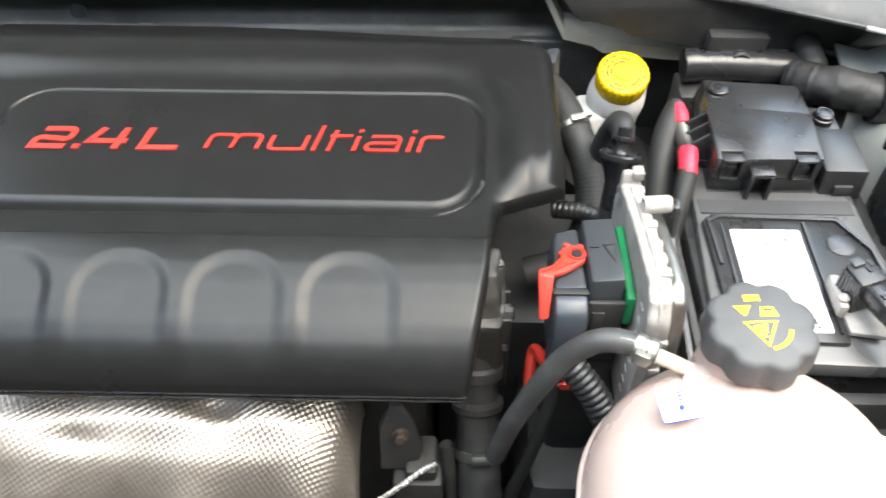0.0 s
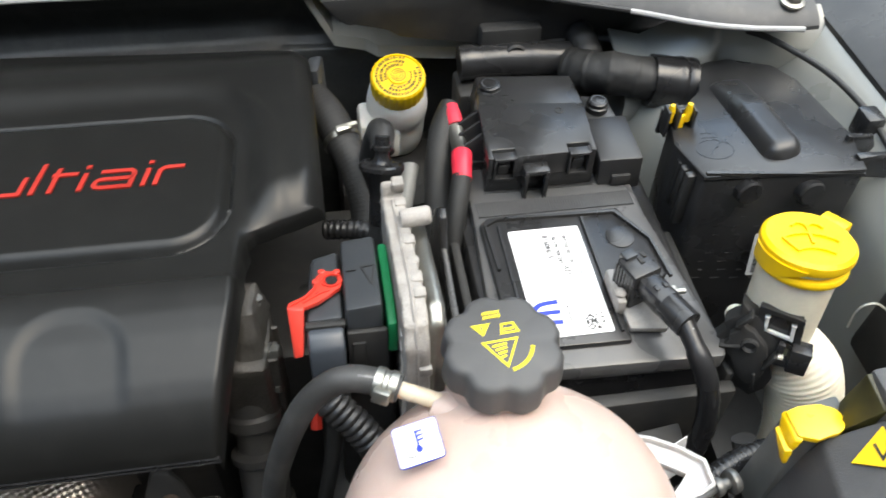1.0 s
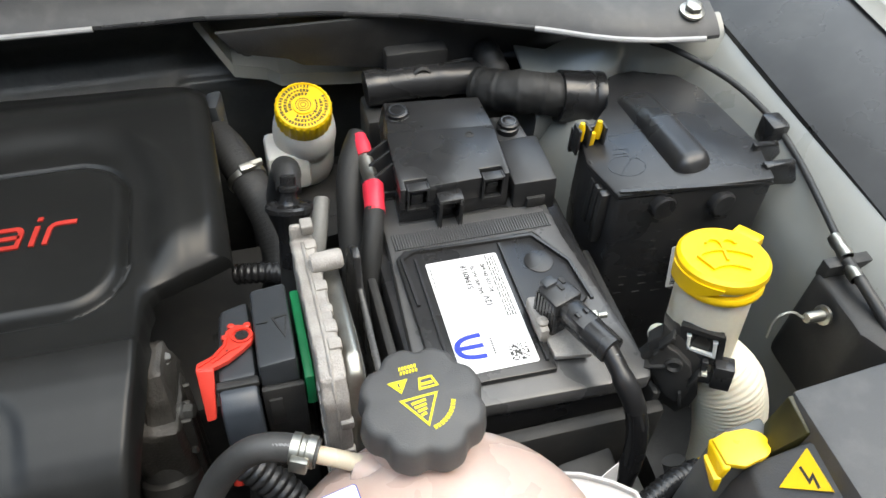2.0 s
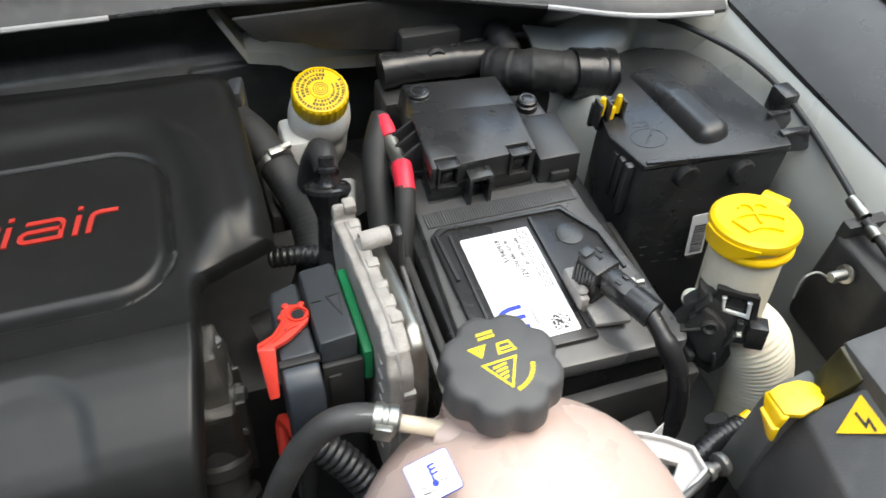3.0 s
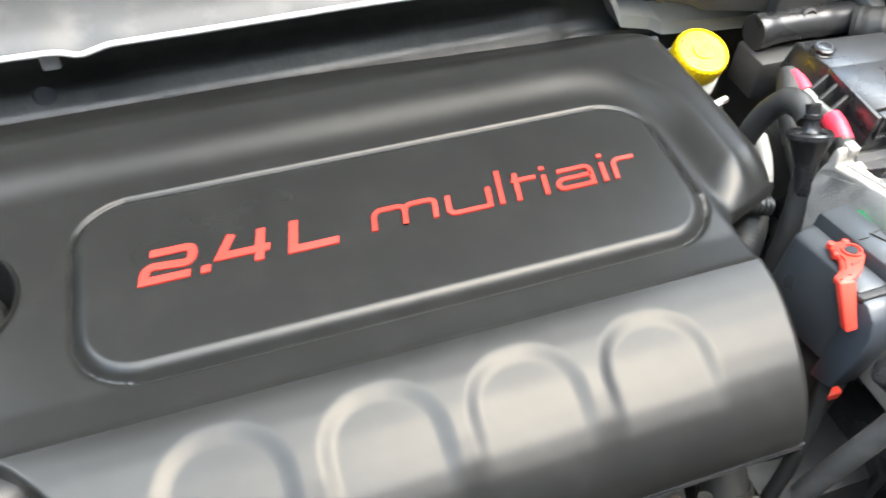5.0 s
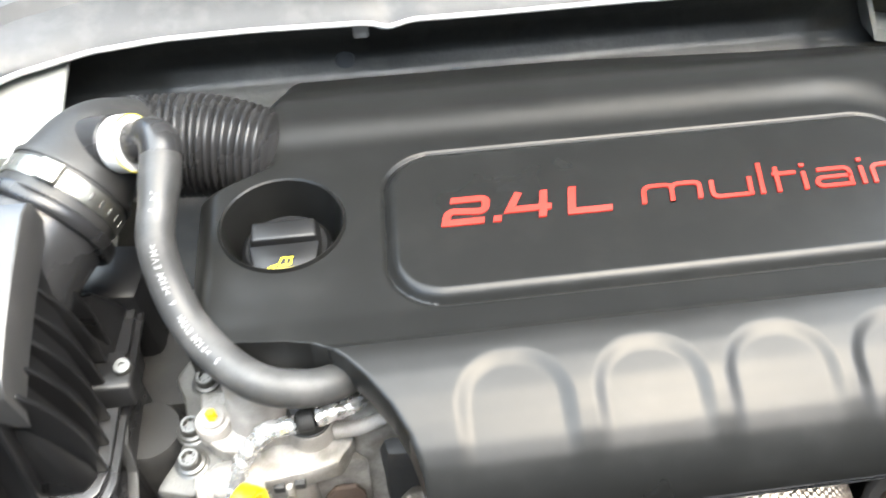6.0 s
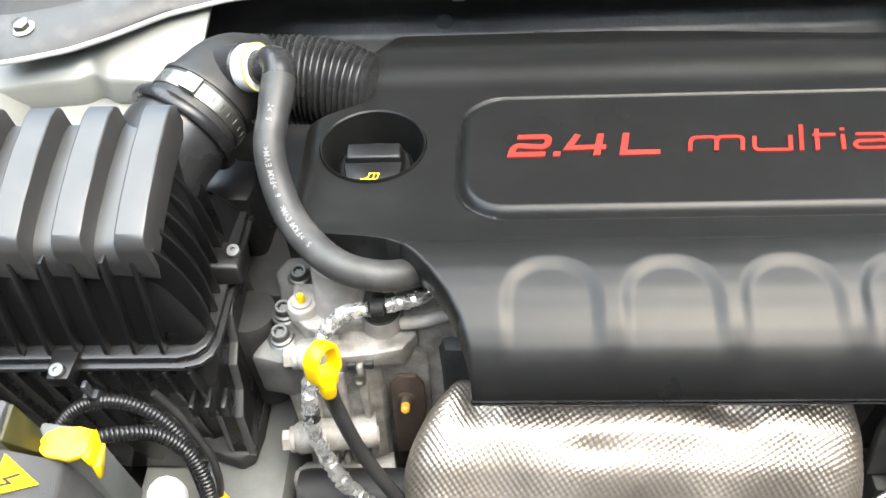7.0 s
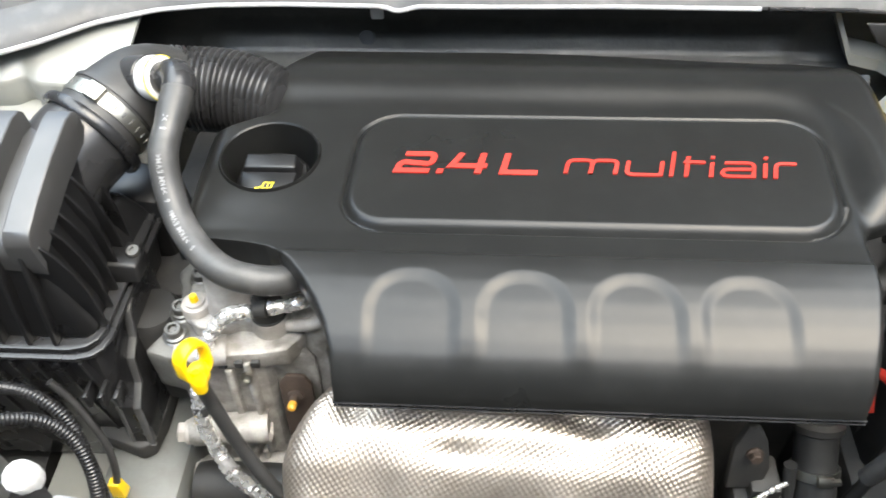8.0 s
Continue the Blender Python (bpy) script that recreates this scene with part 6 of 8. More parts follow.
def build_battery():
    bat = thing("car_battery", (0.29, 0.49, 0.73), "black 12 volt car battery with a white label", "battery")
    bm = bmesh.new()
    box(bm, 0.207, 0.382, 0.362, 0.64, 0.735, 0.905, 0.006)
    part("case", bm, M_BLACK, bat, "black battery case")
    bm = bmesh.new()
    top = [(0.2080, 0.356), (0.3800, 0.350), (0.3835, 0.36), (0.3760, 0.42), (0.366, 0.50), (0.364, 0.63), (0.219, 0.64), (0.217, 0.52)]
    prism(bm, top, 0.896, 0.914, 0.004)
    lid = part("lid", bm, M_LID, bat, "black battery lid")
    # raised deck, its strip of ridges and the label well
    bm = bmesh.new()
    prism(bm, [(0.222, 0.372), (0.312, 0.370), (0.312, 0.392), (0.360, 0.43), (0.360, 0.470), (0.340, 0.506), (0.228, 0.508), (0.220, 0.500)], 0.913, 0.9195, 0.0015)
    deck = part("deck", bm, M_BLACK, lid, "black raised deck")
    bm = bmesh.new()
    stroke(bm, [(0.226, 0.448), (0.224, 0.497), (0.234, 0.503), (0.336, 0.500), (0.357, 0.466), (0.361, 0.425)], 0.0026, Matrix.Translation((0, 0, 0.919)), 0.0035)
    stroke(bm, [(0.2345, 0.378), (0.2345, 0.495)], 0.002, Matrix.Translation((0, 0, 0.919)), 0.003)
    stroke(bm, [(0.3065, 0.378), (0.3065, 0.497)], 0.002, Matrix.Translation((0, 0, 0.919)), 0.003)
    part("rim", bm, M_GLOSS, deck)
    for i in range(60):
        x = 0.2225 + 0.0023 * i
        bm = bmesh.new()
        box(bm, x, x + 0.0012, 0.5125, 0.5300, 0.9135, 0.9158)
        part("ridge", bm, M_LID, lid)
    bm = bmesh.new()
    prism(bm, arc(0.333, 0.472, 0.012, 0, 345, 23), 0.919, 0.9203, 0.0005)
    part("plug_disc", bm, M_BLACK, deck)
    # label
    label = bmesh.new()
    plate(label, 0.2410, 0.3010, 0.3790, 0.4885, 0.002, 0.0005, Matrix.Translation((0, 0, 0.9198)))
    card = part("label", label, M_LABEL, bat, "white printed battery label")
    z = 0.92045

    def turned(x, y):
        return pose(x, y, z, 0, 0, 90)
    for text, x, y, size in (("51940918", 0.2727, 0.4555, 0.0068), ("12V", 0.2826, 0.4360, 0.0072), ("SAE 600  AH 70", 0.2790, 0.4490, 0.0048), ("RC 120  EN 640", 0.2878, 0.4495, 0.0048)):
        bm = lettering(text, size, turned(x, y), 0.92)
        part("text", bm, M_BPRINT, card, sharp=30)
    bm = bmesh.new()
    rng = random.Random(5)
    for row in range(4):
        x = 0.2905 + 0.0021 * row
        y = 0.424
        while y < 0.484:
            w = rng.uniform(0.002, 0.006)
            box(bm, x, x + 0.0009, y, y + w, z - 0.0002, z)
            y += w + 0.0011
    for y in range(7):
        box(bm, 0.2700, 0.2716, 0.3925 + 0.0022 * y, 0.3938 + 0.0022 * y, z - 0.0002, z)
    for i in range(5):
        box(bm, 0.2432, 0.2440, 0.462 + 0.0045 * i, 0.465 + 0.0045 * i, z - 0.0002, z)
    tagged(part("small_print", bm, M_BPRINT, card), "unreadable small print", kind="stuff")
    bm = bmesh.new()
    for i in range(13):
        for j in range(13):
            if rng.random() < 0.5 and i < 12 and j < 12:
                box(bm, 0.2815 + 0.00122 * i, 0.28263 + 0.00122 * i, 0.3830 + 0.00122 * j, 0.38413 + 0.00122 * j, z - 0.0002, z)
    part("dotted_square", bm, M_BPRINT, card, "black dotted square")
    bm = bmesh.new()
    m = turned(0.2545, 0.4020) @ pose(0, 0, -0.0003) @ Matrix.Diagonal((0.82, 0.92, 1, 1))
    stroke(bm, [(-0.0118, -0.0105), (-0.0112, 0.0), *arc(0, 0.001, 0.0106, 172, 8, 12), (0.0112, 0.0), (0.0118, -0.0105)], 0.0046, m, 0.0004)
    stroke(bm, [(0, 0.0100), (0, -0.0105)], 0.0044, m, 0.00055)
    part("emblem", bm, M_BLUE, card, "blue rounded emblem")
    # negative terminal with its clamp and plug
    term = thing("battery_terminal_plug", (0.332, 0.40, 0.914), "black plug on the battery terminal with a thick black cable", "battery terminal")
    bm = bmesh.new()
    prism(bm, [(0.312, 0.378), (0.340, 0.374), (0.343, 0.39), (0.336, 0.43), (0.318, 0.436), (0.311, 0.41)], 0.918, 0.923, 0.001)
    lathe(bm, [(0.0105, 0.92), (0.0095, 0.938), (0, 0.939)], Matrix.Translation((0.327, 0.421, 0)), 22)
    part("bracket", bm, M_ALU, term, "dusty terminal bracket")
    bm = bmesh.new()
    box(bm, 0.3055, 0.3125, 0.394, 0.428, 0.918, 0.934, 0.0015)
    lathe(bm, [(0.004, 0), (0.0045, 0.003), (0.002, 0.005), (0, 0.005)], Matrix.Translation((0.309, 0.402, 0.934)), 14)
    part("clamp", bm, M_ALU, term, "plated terminal clamp")
    bm = bmesh.new()
    m = pose(0.3225, 0.413, 0.930, -4, 0, 20)
    hexa(bm, [(-0.013, -0.014, -0.008), (0.013, -0.014, -0.008), (0.013, 0.010, -0.008), (-0.013, 0.010, -0.008)], [(-0.0128, -0.014, 0.026), (0.0128, -0.014, 0.026), (0.012, 0.009, 0.027), (-0.012, 0.009, 0.027)], 0.002)
    bm.transform(m)
    head = part("head", bm, M_BLACK, term, "black plug head")
    for i in range(7):
        bm = bmesh.new()
        box(bm, -0.0134, -0.0126, -0.0125 + 0.0032 * i, -0.0107 + 0.0032 * i, -0.004, 0.024, 0, m=m)
        part("grip_rib", bm, M_BLACK, head)
    bm = bmesh.new()
    box(bm, -0.008, 0.003, 0.003, 0.0115, 0.024, 0.0295, 0.001, m=m)
    part("latch", bm, M_GREY, head, "grey latch")
    for x, y in ((0.001, -0.004), (0.006, 0.0005)):
        bm = bmesh.new()
        box(bm, x, x + 0.003, y, y + 0.006, 0.026, 0.0275, m=m)
        part("slot", bm, M_DARK, head)
    bm = bmesh.new()
    box(bm, -0.0095, 0.0095, -0.042, -0.012, 0.006, 0.024, 0.004, m=m)
    tube(bm, [m @ Vector((0, -0.038, 0.015)), m @ Vector((0, -0.050, 0.015)), m @ Vector((0.0005, -0.060, 0.0145))], 0.0112, 18, 0.004)
    for x in (-0.004, 0.004):
        box(bm, x - 0.0015, x + 0.0015, -0.030, -0.025, 0.023, 0.0255, 0.0005, m=m)
    part("boot", bm, M_BLACK, term, "black cable boot")
    bm = bmesh.new()
    tube(bm, [m @ Vector((0, -0.056, 0.015)), (0.3465, 0.341, 0.938), (0.3525, 0.329, 0.924), (0.357, 0.320, 0.902), (0.358, 0.313, 0.876), (0.353, 0.307, 0.850), (0.343, 0.30, 0.81)], 0.0070, 20, 0.004, rf=lambda s: 1.0 if s < 0.022 else 1.18 + 0.03 * math.sin(s * 420))
    cable = part("cable", bm, M_GLOSS, term, "thick black cable", sharp=60)
    bm = bmesh.new()
    for i in range(7):
        p = Vector((0.3435, 0.352, 0.9515)).lerp(Vector((0.3505, 0.336, 0.940)), i / 7)
        stroke(bm, [(-0.0014, 0), (0.0014, 0.0004)], 0.0008, aim(p, (-0.1, -0.40, 0.9)), 0.0004)
    part("printing", bm, M_WPRINT, cable, "pale unreadable printing")
    bm = bmesh.new()
    bolt(bm, (0.3385, 0.394, 0.941), (1, -0.1, 0.1), 0.0048, 0.010, 1.2)
    lathe(bm, [(0.0025, 0), (0.0025, 0.020), (0, 0.020)], aim((0.335, 0.3945, 0.941), (1, -0.1, 0.1)), 10)
    part("nut", bm, M_STEEL, term, "plated clamp nut")
    # tray wall round the battery
    tray = thing("battery_tray", (0.29, 0.49, 0.66), "dull black plastic battery tray", "battery tray")
    for name, dims, b in (("front_wall", (0.197, 0.392, 0.335, 0.3475, 0.70, 0.886), 0.004), ("side_wall", (0.3865, 0.394, 0.348, 0.50, 0.70, 0.89), 0.003),
                          ("bottom", (0.194, 0.398, 0.335, 0.66, 0.66, 0.735), 0.01), ("side_wall", (0.1955, 0.2035, 0.348, 0.56, 0.70, 0.90), 0.003)):
        bm = bmesh.new()
        box(bm, *dims, b)
        part(name, bm, M_DARK, tray)
    bm = bmesh.new()
    box(bm, 0.21, 0.38, 0.36, 0.62, 0.42, 0.66, 0.02)
    part("support", bm, M_DARK, tray, "black support below")


def build_fuse_box():
    fb = thing("battery_fuse_box", (0.29, 0.60, 0.914), "black plastic fuse box with clipped cover standing on the battery", "fuse box")
    bm = bmesh.new()
    top = [(0.2330, 0.5425), (0.2385, 0.5425), (0.2385, 0.5535), (0.2580, 0.5535), (0.2580, 0.5425), (0.3040, 0.5435), (0.3040, 0.5545), (0.3235, 0.5545), (0.3235, 0.5440), (0.3285, 0.5440), (0.3335, 0.609), (0.2375, 0.616)]
    prism(bm, top, 0.930, 0.9535, 0.0012)
    hexa(bm, [(0.2325, 0.544, 0.912), (0.3295, 0.545, 0.912), (0.335, 0.609, 0.912), (0.238, 0.616, 0.912)], [(0.2332, 0.5430, 0.9305), (0.3290, 0.5445, 0.9305), (0.3338, 0.609, 0.9305), (0.2378, 0.616, 0.9305)], 0.0015)
    hexa(bm, [(0.2375, 0.612, 0.912), (0.335, 0.606, 0.912), (0.338, 0.664, 0.912), (0.242, 0.676, 0.912)],
         [(0.2380, 0.612, 0.9535), (0.3335, 0.606, 0.9540), (0.3345, 0.656, 0.9480), (0.247, 0.672, 0.9420)], 0.002)
    cover = part("cover", bm, M_DUSTY, fb, "black clipped cover")
    bm = bmesh.new()
    hexa(bm, [(0.334, 0.540, 0.908), (0.373, 0.538, 0.908), (0.376, 0.606, 0.908), (0.338, 0.606, 0.908)], [(0.332, 0.5405, 0.9425), (0.3715, 0.5395, 0.9430), (0.3725, 0.598, 0.9435), (0.335, 0.598, 0.9430)], 0.0025)
    side = part("side_housing", bm, M_DUSTY, fb, "black side housing")
    for x0, x1 in ((0.345, 0.362),):
        bm = bmesh.new()
        box(bm, x0, x1, 0.5365, 0.5405, 0.915, 0.926, 0.001)
        part("clip", bm, M_DARK, side)
    for x0 in (0.2385, 0.3040):
        bm = bmesh.new()
        for w in ((0.0002, 0.0022, 0.9300, 0.9535), (0.0173, 0.0193, 0.9300, 0.9535), (0.0002, 0.0193, 0.9285, 0.9315), (0.0002, 0.0193, 0.9505, 0.9530)):
            box(bm, x0 + w[0], x0 + w[1], 0.5405, 0.5500, w[2], w[3], 0.0006)
        box(bm, x0 + 0.0045, x0 + 0.015, 0.5455, 0.5530, 0.9315, 0.9450, 0.001)
        box(bm, x0 + 0.0050, x0 + 0.0145, 0.5435, 0.5460, 0.9400, 0.9440, 0.0006)
        part("latch", bm, M_BLACK, cover, "black latch")
    bm = bmesh.new()
    box(bm, 0.2320, 0.3305, 0.5405, 0.546, 0.9115, 0.9145, 0.001)
    part("skirt", bm, M_DUSTY, cover)
    bm = bmesh.new()
    for x in (0.2635, 0.2815):
        box(bm, x, x + 0.0038, 0.530, 0.5445, 0.9085, 0.944, 0.001)
    box(bm, 0.2635, 0.2853, 0.5305, 0.5445, 0.9405, 0.9455, 0.0015)
    part("handle", bm, M_DUSTY, cover, "black pull loop")
    for x, y, z, r in ((0.2540, 0.6440, 0.947, 0.0100), (0.3525, 0.6190, 0.938, 0.0090)):
        bm = bmesh.new()
        lathe(bm, [(r * 1.15, -0.012), (r * 1.15, 0.002), (r, 0.0028), (r, 0.0065), (r * 0.8, 0.0075), (0, 0.0075)], Matrix.Translation((x, y, z)), 28)
        k = part("screw_cap", bm, M_GLOSS, fb, "round black screw cap")
        bm = bmesh.new()
        lathe(bm, [(r * 0.78, 0.0070), (r * 0.78, 0.0078), (r * 0.66, 0.0078), (r * 0.66, 0.0070)], Matrix.Translation((x, y, z)), 28)
        part("rim", bm, M_GREY, k)
    bm = bmesh.new()
    lathe(bm, [(0.0035, 0), (0.0042, 0.0008), (0.0028, 0.0012), (0.0022, 0), (0, 0)], Matrix.Translation((0.3085, 0.5985, 0.9532)), 16)
    part("dimple", bm, M_DARK, cover)
    bm = bmesh.new()
    hexa(bm, [(0.338, 0.595, 0.908), (0.372, 0.595, 0.908), (0.372, 0.640, 0.908), (0.34, 0.645, 0.908)], [(0.338, 0.598, 0.934), (0.370, 0.598, 0.934), (0.366, 0.635, 0.936), (0.341, 0.64, 0.936)], 0.003)
    part("rear_housing", bm, M_DUSTY, fb)
    # cable fins and red sleeves on the engine side
    bm = bmesh.new()
    for y in (0.576, 0.592, 0.606):
        hexa(bm, [(0.210, y, 0.921), (0.236, y - 0.004, 0.921), (0.236, y, 0.921), (0.210, y + 0.004, 0.921)], [(0.214, y, 0.936), (0.238, y + 0.006, 0.949), (0.238, y + 0.0095, 0.949), (0.214, y + 0.004, 0.936)], 0.0008)
    box(bm, 0.209, 0.238, 0.572, 0.612, 0.914, 0.924, 0.001)
    part("cable_guide", bm, M_BLACK, fb, "black finned cable guide")
    cable = thing("positive_cable", (0.21, 0.57, 0.92), "black battery cable with bright red sleeves", "cable")
    bm = bmesh.new()
    tube(bm, [(0.2165, 0.633, 0.938), (0.217, 0.622, 0.937), (0.2175, 0.612, 0.934)], 0.0074, 18, 0.004, rf=lambda s: 0.9 if s < 0.004 else 1)
    part("sleeve", bm, M_PINK, cable, "bright red sleeve")
    bm = bmesh.new()
    tube(bm, [(0.2165, 0.573, 0.934), (0.2145, 0.560, 0.933), (0.2125, 0.546, 0.929)], 0.0088, 18, 0.003, rf=lambda s: 1.05 if s < 0.014 else 1)
    part("sleeve", bm, M_PINK, cable, "bright red sleeve")
    bm = bmesh.new()
    tube(bm, [(0.2170, 0.612, 0.932), (0.2168, 0.59, 0.931), (0.2165, 0.570, 0.934)], 0.007, 14, 0.005)
    part("wire", bm, M_STEEL, cable, "bare cable shoe")
    bm = bmesh.new()
    tube(bm, [(0.2128, 0.549, 0.930), (0.208, 0.533, 0.922), (0.202, 0.514, 0.903), (0.196, 0.49, 0.87), (0.19, 0.46, 0.82)], 0.0088, 16, 0.005)
    part("lower_wire", bm, M_TAPE, cable, "taped black cable")


def build_resonator():
    """The large black box beside the battery, with its duct."""
    rb = thing("intake_resonator_box", (0.47, 0.55, 0.72), "large black moulded box with a long rounded rib on its lid", "resonator box")
    top = [(0.401, 0.487), (0.531, 0.4705), (0.546, 0.52), (0.548, 0.62), (0.538, 0.652), (0.503, 0.674), (0.476, 0.674), (0.452, 0.622), (0.405, 0.575), (0.396, 0.54)]

    def tz(x, y):
        return 0.969 + 0.06 * (x - 0.46) - 0.16 * (y - 0.48)
    bm = bmesh.new()
    hexa(bm, [(0.46 + (x - 0.46) * 0.93 + (0.012 if y < 0.5 else 0), 0.57 + (y - 0.57) * 0.95, 0.70) for x, y in top], [(x, y, tz(x, y) - 0.004) for x, y in top], 0.004)
    body = part("body", bm, M_DUSTY, rb, "black box body")
    bm = bmesh.new()
    hexa(bm, [(x, y, tz(x, y) - 0.0045) for x, y in top], [(x, y, tz(x, y)) for x, y in top], 0.002)
    lid = part("lid", bm, M_DUSTY, rb, "smooth black lid")
    bm = bmesh.new()

    def rib(u, v):
        c = Vector((0.4800, 0.634, 0)).lerp(Vector((0.4760, 0.497, 0)), u)
        w = 0.0180 * (1 - max(0, (u - 0.90) / 0.1) ** 2 * 0.98) ** 0.5 * (1 - max(0, (0.08 - u) / 0.08) ** 2 * 0.98) ** 0.5
        s = 2 * v - 1
        x, y = c.x + s * w, c.y + 0.1 * s * w
        return (x, y, tz(x, y) + 0.0135 * (0.35 + 0.65 * min(1, u / 0.45)) * (1 - abs(s) ** 4.5) * (1 - max(0, (u - 0.86) / 0.14) ** 3) * (1 - max(0, (0.1 - u) / 0.1) ** 2) - 0.0005)
    sheet(bm, rib, 50, 20)
    part("rib", bm, M_DUSTY, lid, "long rounded rib", sharp=70)
    bm = bmesh.new()
    stroke(bm, [(0.4015, 0.4880), (0.531, 0.4715)], 0.003, Matrix.Translation((0, 0, tz(0.46, 0.48) - 0.002)), 0.003)
    part("lid_edge", bm, M_DUSTY, lid)
    # moulded marks
    bm = bmesh.new()
    m = Matrix(((1, 0, 0, 0.4255), (0, 1, 0, 0.5245), (0.06, -0.16, 1, tz(0.4255, 0.5245) - 0.0003), (0, 0, 0, 1)))
    stroke(bm, arc(0, 0, 0.0155, 0, 348, 30, 0.0145), 0.0007, m, 0.0006, True)
    stroke(bm, [(-0.010, -0.010), (0.010, 0.011)], 0.0007, m, 0.0006)
    stroke(bm, [(-0.004, -0.008), (0.0, 0.002), (0.005, 0.003)], 0.0007, m, 0.0006)
    stroke(bm, [(-0.004, 0.019), (0.010, 0.017), (0.011, 0.024), (-0.002, 0.026)], 0.0007, m, 0.0006, True)
    rng = random.Random(8)
    for row in range(3):
        for i in range(12):
            x, y = 0.063 + 0.0036 * i, 0.035 - 0.0085 * row - 0.0008 * i
            stroke(bm, [(x, y), (x + rng.uniform(0.001, 0.0026), y + rng.uniform(-0.003, 0.003))], 0.0006, m, 0.0005)
    tagged(part("moulded_marks", bm, M_BLACK, lid), "faint moulded marks", kind="stuff")
    for x in (0.4395, 0.4905):
        bm = bmesh.new()
        lathe(bm, [(0.0115, 0), (0.0115, 0.008), (0.0100, 0.0095), (0.004, 0.0095), (0, 0.009)], aim((x, 0.4855 - 0.13 * (x - 0.4395), 0.951), (0.1, -1, 0.05)), 26)
        part("boss", bm, M_DUSTY, body, "half-round boss")
    bm = bmesh.new()
    for row in range(9):
        for i in range(5):
            x, z = 0.424 + 0.018 * i + 0.003 * (row % 2), 0.93 - 0.012 * row
            y = 0.4870 - 0.127 * (x - 0.401) + 0.0165 * (0.965 - z)
            box(bm, x, x + rng.uniform(0.004, 0.011), y - 0.0003, y + 0.003, z, z + 0.0006)
    part("moulded_lines", bm, M_BLACK, body, "faint moulded lines")
    bm = bmesh.new()
    plate(bm, -0.0085, 0.0085, -0.028, 0.028, 0.0015, 0.0006, pose(0.4715, 0.4725, 0.877, 90, -8, -8))
    card = part("label", bm, M_LABEL, body, "white barcode label")
    bm = bmesh.new()
    y = -0.024
    while y < 0.012:
        h = rng.choice((0.0006, 0.0012, 0.0018))
        box(bm, -0.005, 0.0065, y, y + h, 0.0006, 0.0009, m=pose(0.4715, 0.4725, 0.877, 90, -8, -8))
        y += h + 0.0012
    part("bars", bm, M_BPRINT, card, "black code bars")
    # yellow locking tabs in a black clip
    bm = bmesh.new()
    for x in (0.395, 0.4045, 0.419):
        box(bm, x, x + 0.0025, 0.561, 0.574, 0.945, 0.972, 0.0006)
    box(bm, 0.394, 0.4225, 0.572, 0.5765, 0.94, 0.966, 0.001)
    clip = part("clip", bm, M_BLACK, rb, "black clip frame")
    bm = bmesh.new()
    for x in (0.3985, 0.4145):
        lathe(bm, [(0.0032, 0), (0.0034, 0.012), (0.0022, 0.018), (0, 0.019)], Matrix.Translation((x + 0.001, 0.567, 0.958)), 10)
    box(bm, 0.4075, 0.4125, 0.563, 0.567, 0.945, 0.966, 0.001)
    part("tab", bm, M_YELLOW, clip, "yellow locking tabs")
    # ragged ear on the battery side
    for i in range(5):
        bm = bmesh.new()
        box(bm, 0.392 + 0.002 * i, 0.401, 0.497 + 0.0125 * i, 0.505 + 0.0125 * i, 0.90 + 0.006 * (i % 2), 0.957 - 0.004 * (i % 3), 0.002)
        part("side_ear", bm, M_BLACK, body)
    # cable clip on the wing side
    bm = bmesh.new()
    hexa(bm, [(0.530, 0.482, 0.955), (0.572, 0.486, 0.945), (0.574, 0.490, 0.945), (0.53, 0.490, 0.955)], [(0.530, 0.482, 0.976), (0.560, 0.486, 0.974), (0.560, 0.490, 0.974), (0.53, 0.490, 0.976)], 0.001)
    hexa(bm, [(0.536, 0.510, 0.955), (0.580, 0.520, 0.940), (0.580, 0.524, 0.940), (0.536, 0.516, 0.955)], [(0.536, 0.510, 0.974), (0.566, 0.518, 0.966), (0.566, 0.522, 0.966), (0.536, 0.516, 0.974)], 0.001)
    box(bm, 0.566, 0.584, 0.530, 0.552, 0.945, 0.972, 0.003)
    part("cable_holder", bm, M_BLACK, body, "black cable holder")

    d = thing("intake_tube", (0.43, 0.68, 0.91), "black intake tube wrapped in cloth tape", "intake tube")
    bm = bmesh.new()
    tube(bm, [(0.462, 0.658, 0.924), (0.445, 0.661, 0.926), (0.420, 0.664, 0.929)], 0.0255, 30, 0.003, rf=lambda s: 1.05 if s < 0.006 or 0.011 < s < 0.016 else 1.0)
    part("spigot", bm, M_GLOSS, d, "smooth black tube")
    bm = bmesh.new()
    rng2 = random.Random(3)
    tube(bm, [(0.428, 0.664, 0.929), (0.408, 0.667, 0.931), (0.386, 0.674, 0.932), (0.366, 0.688, 0.926), (0.352, 0.706, 0.920)], 0.0205, 32, 0.003, rf=lambda s: 1 + 0.025 * math.sin(s * 190) + 0.05 * (1 if s % 0.021 < 0.004 else 0) + 0.015 * (rng2.random() - 0.5))
    part("taped_bend", roughen(bm, 1, 0.0013, 55), M_TAPE, d, "creased cloth-taped bend", sharp=70)
    bm = bmesh.new()
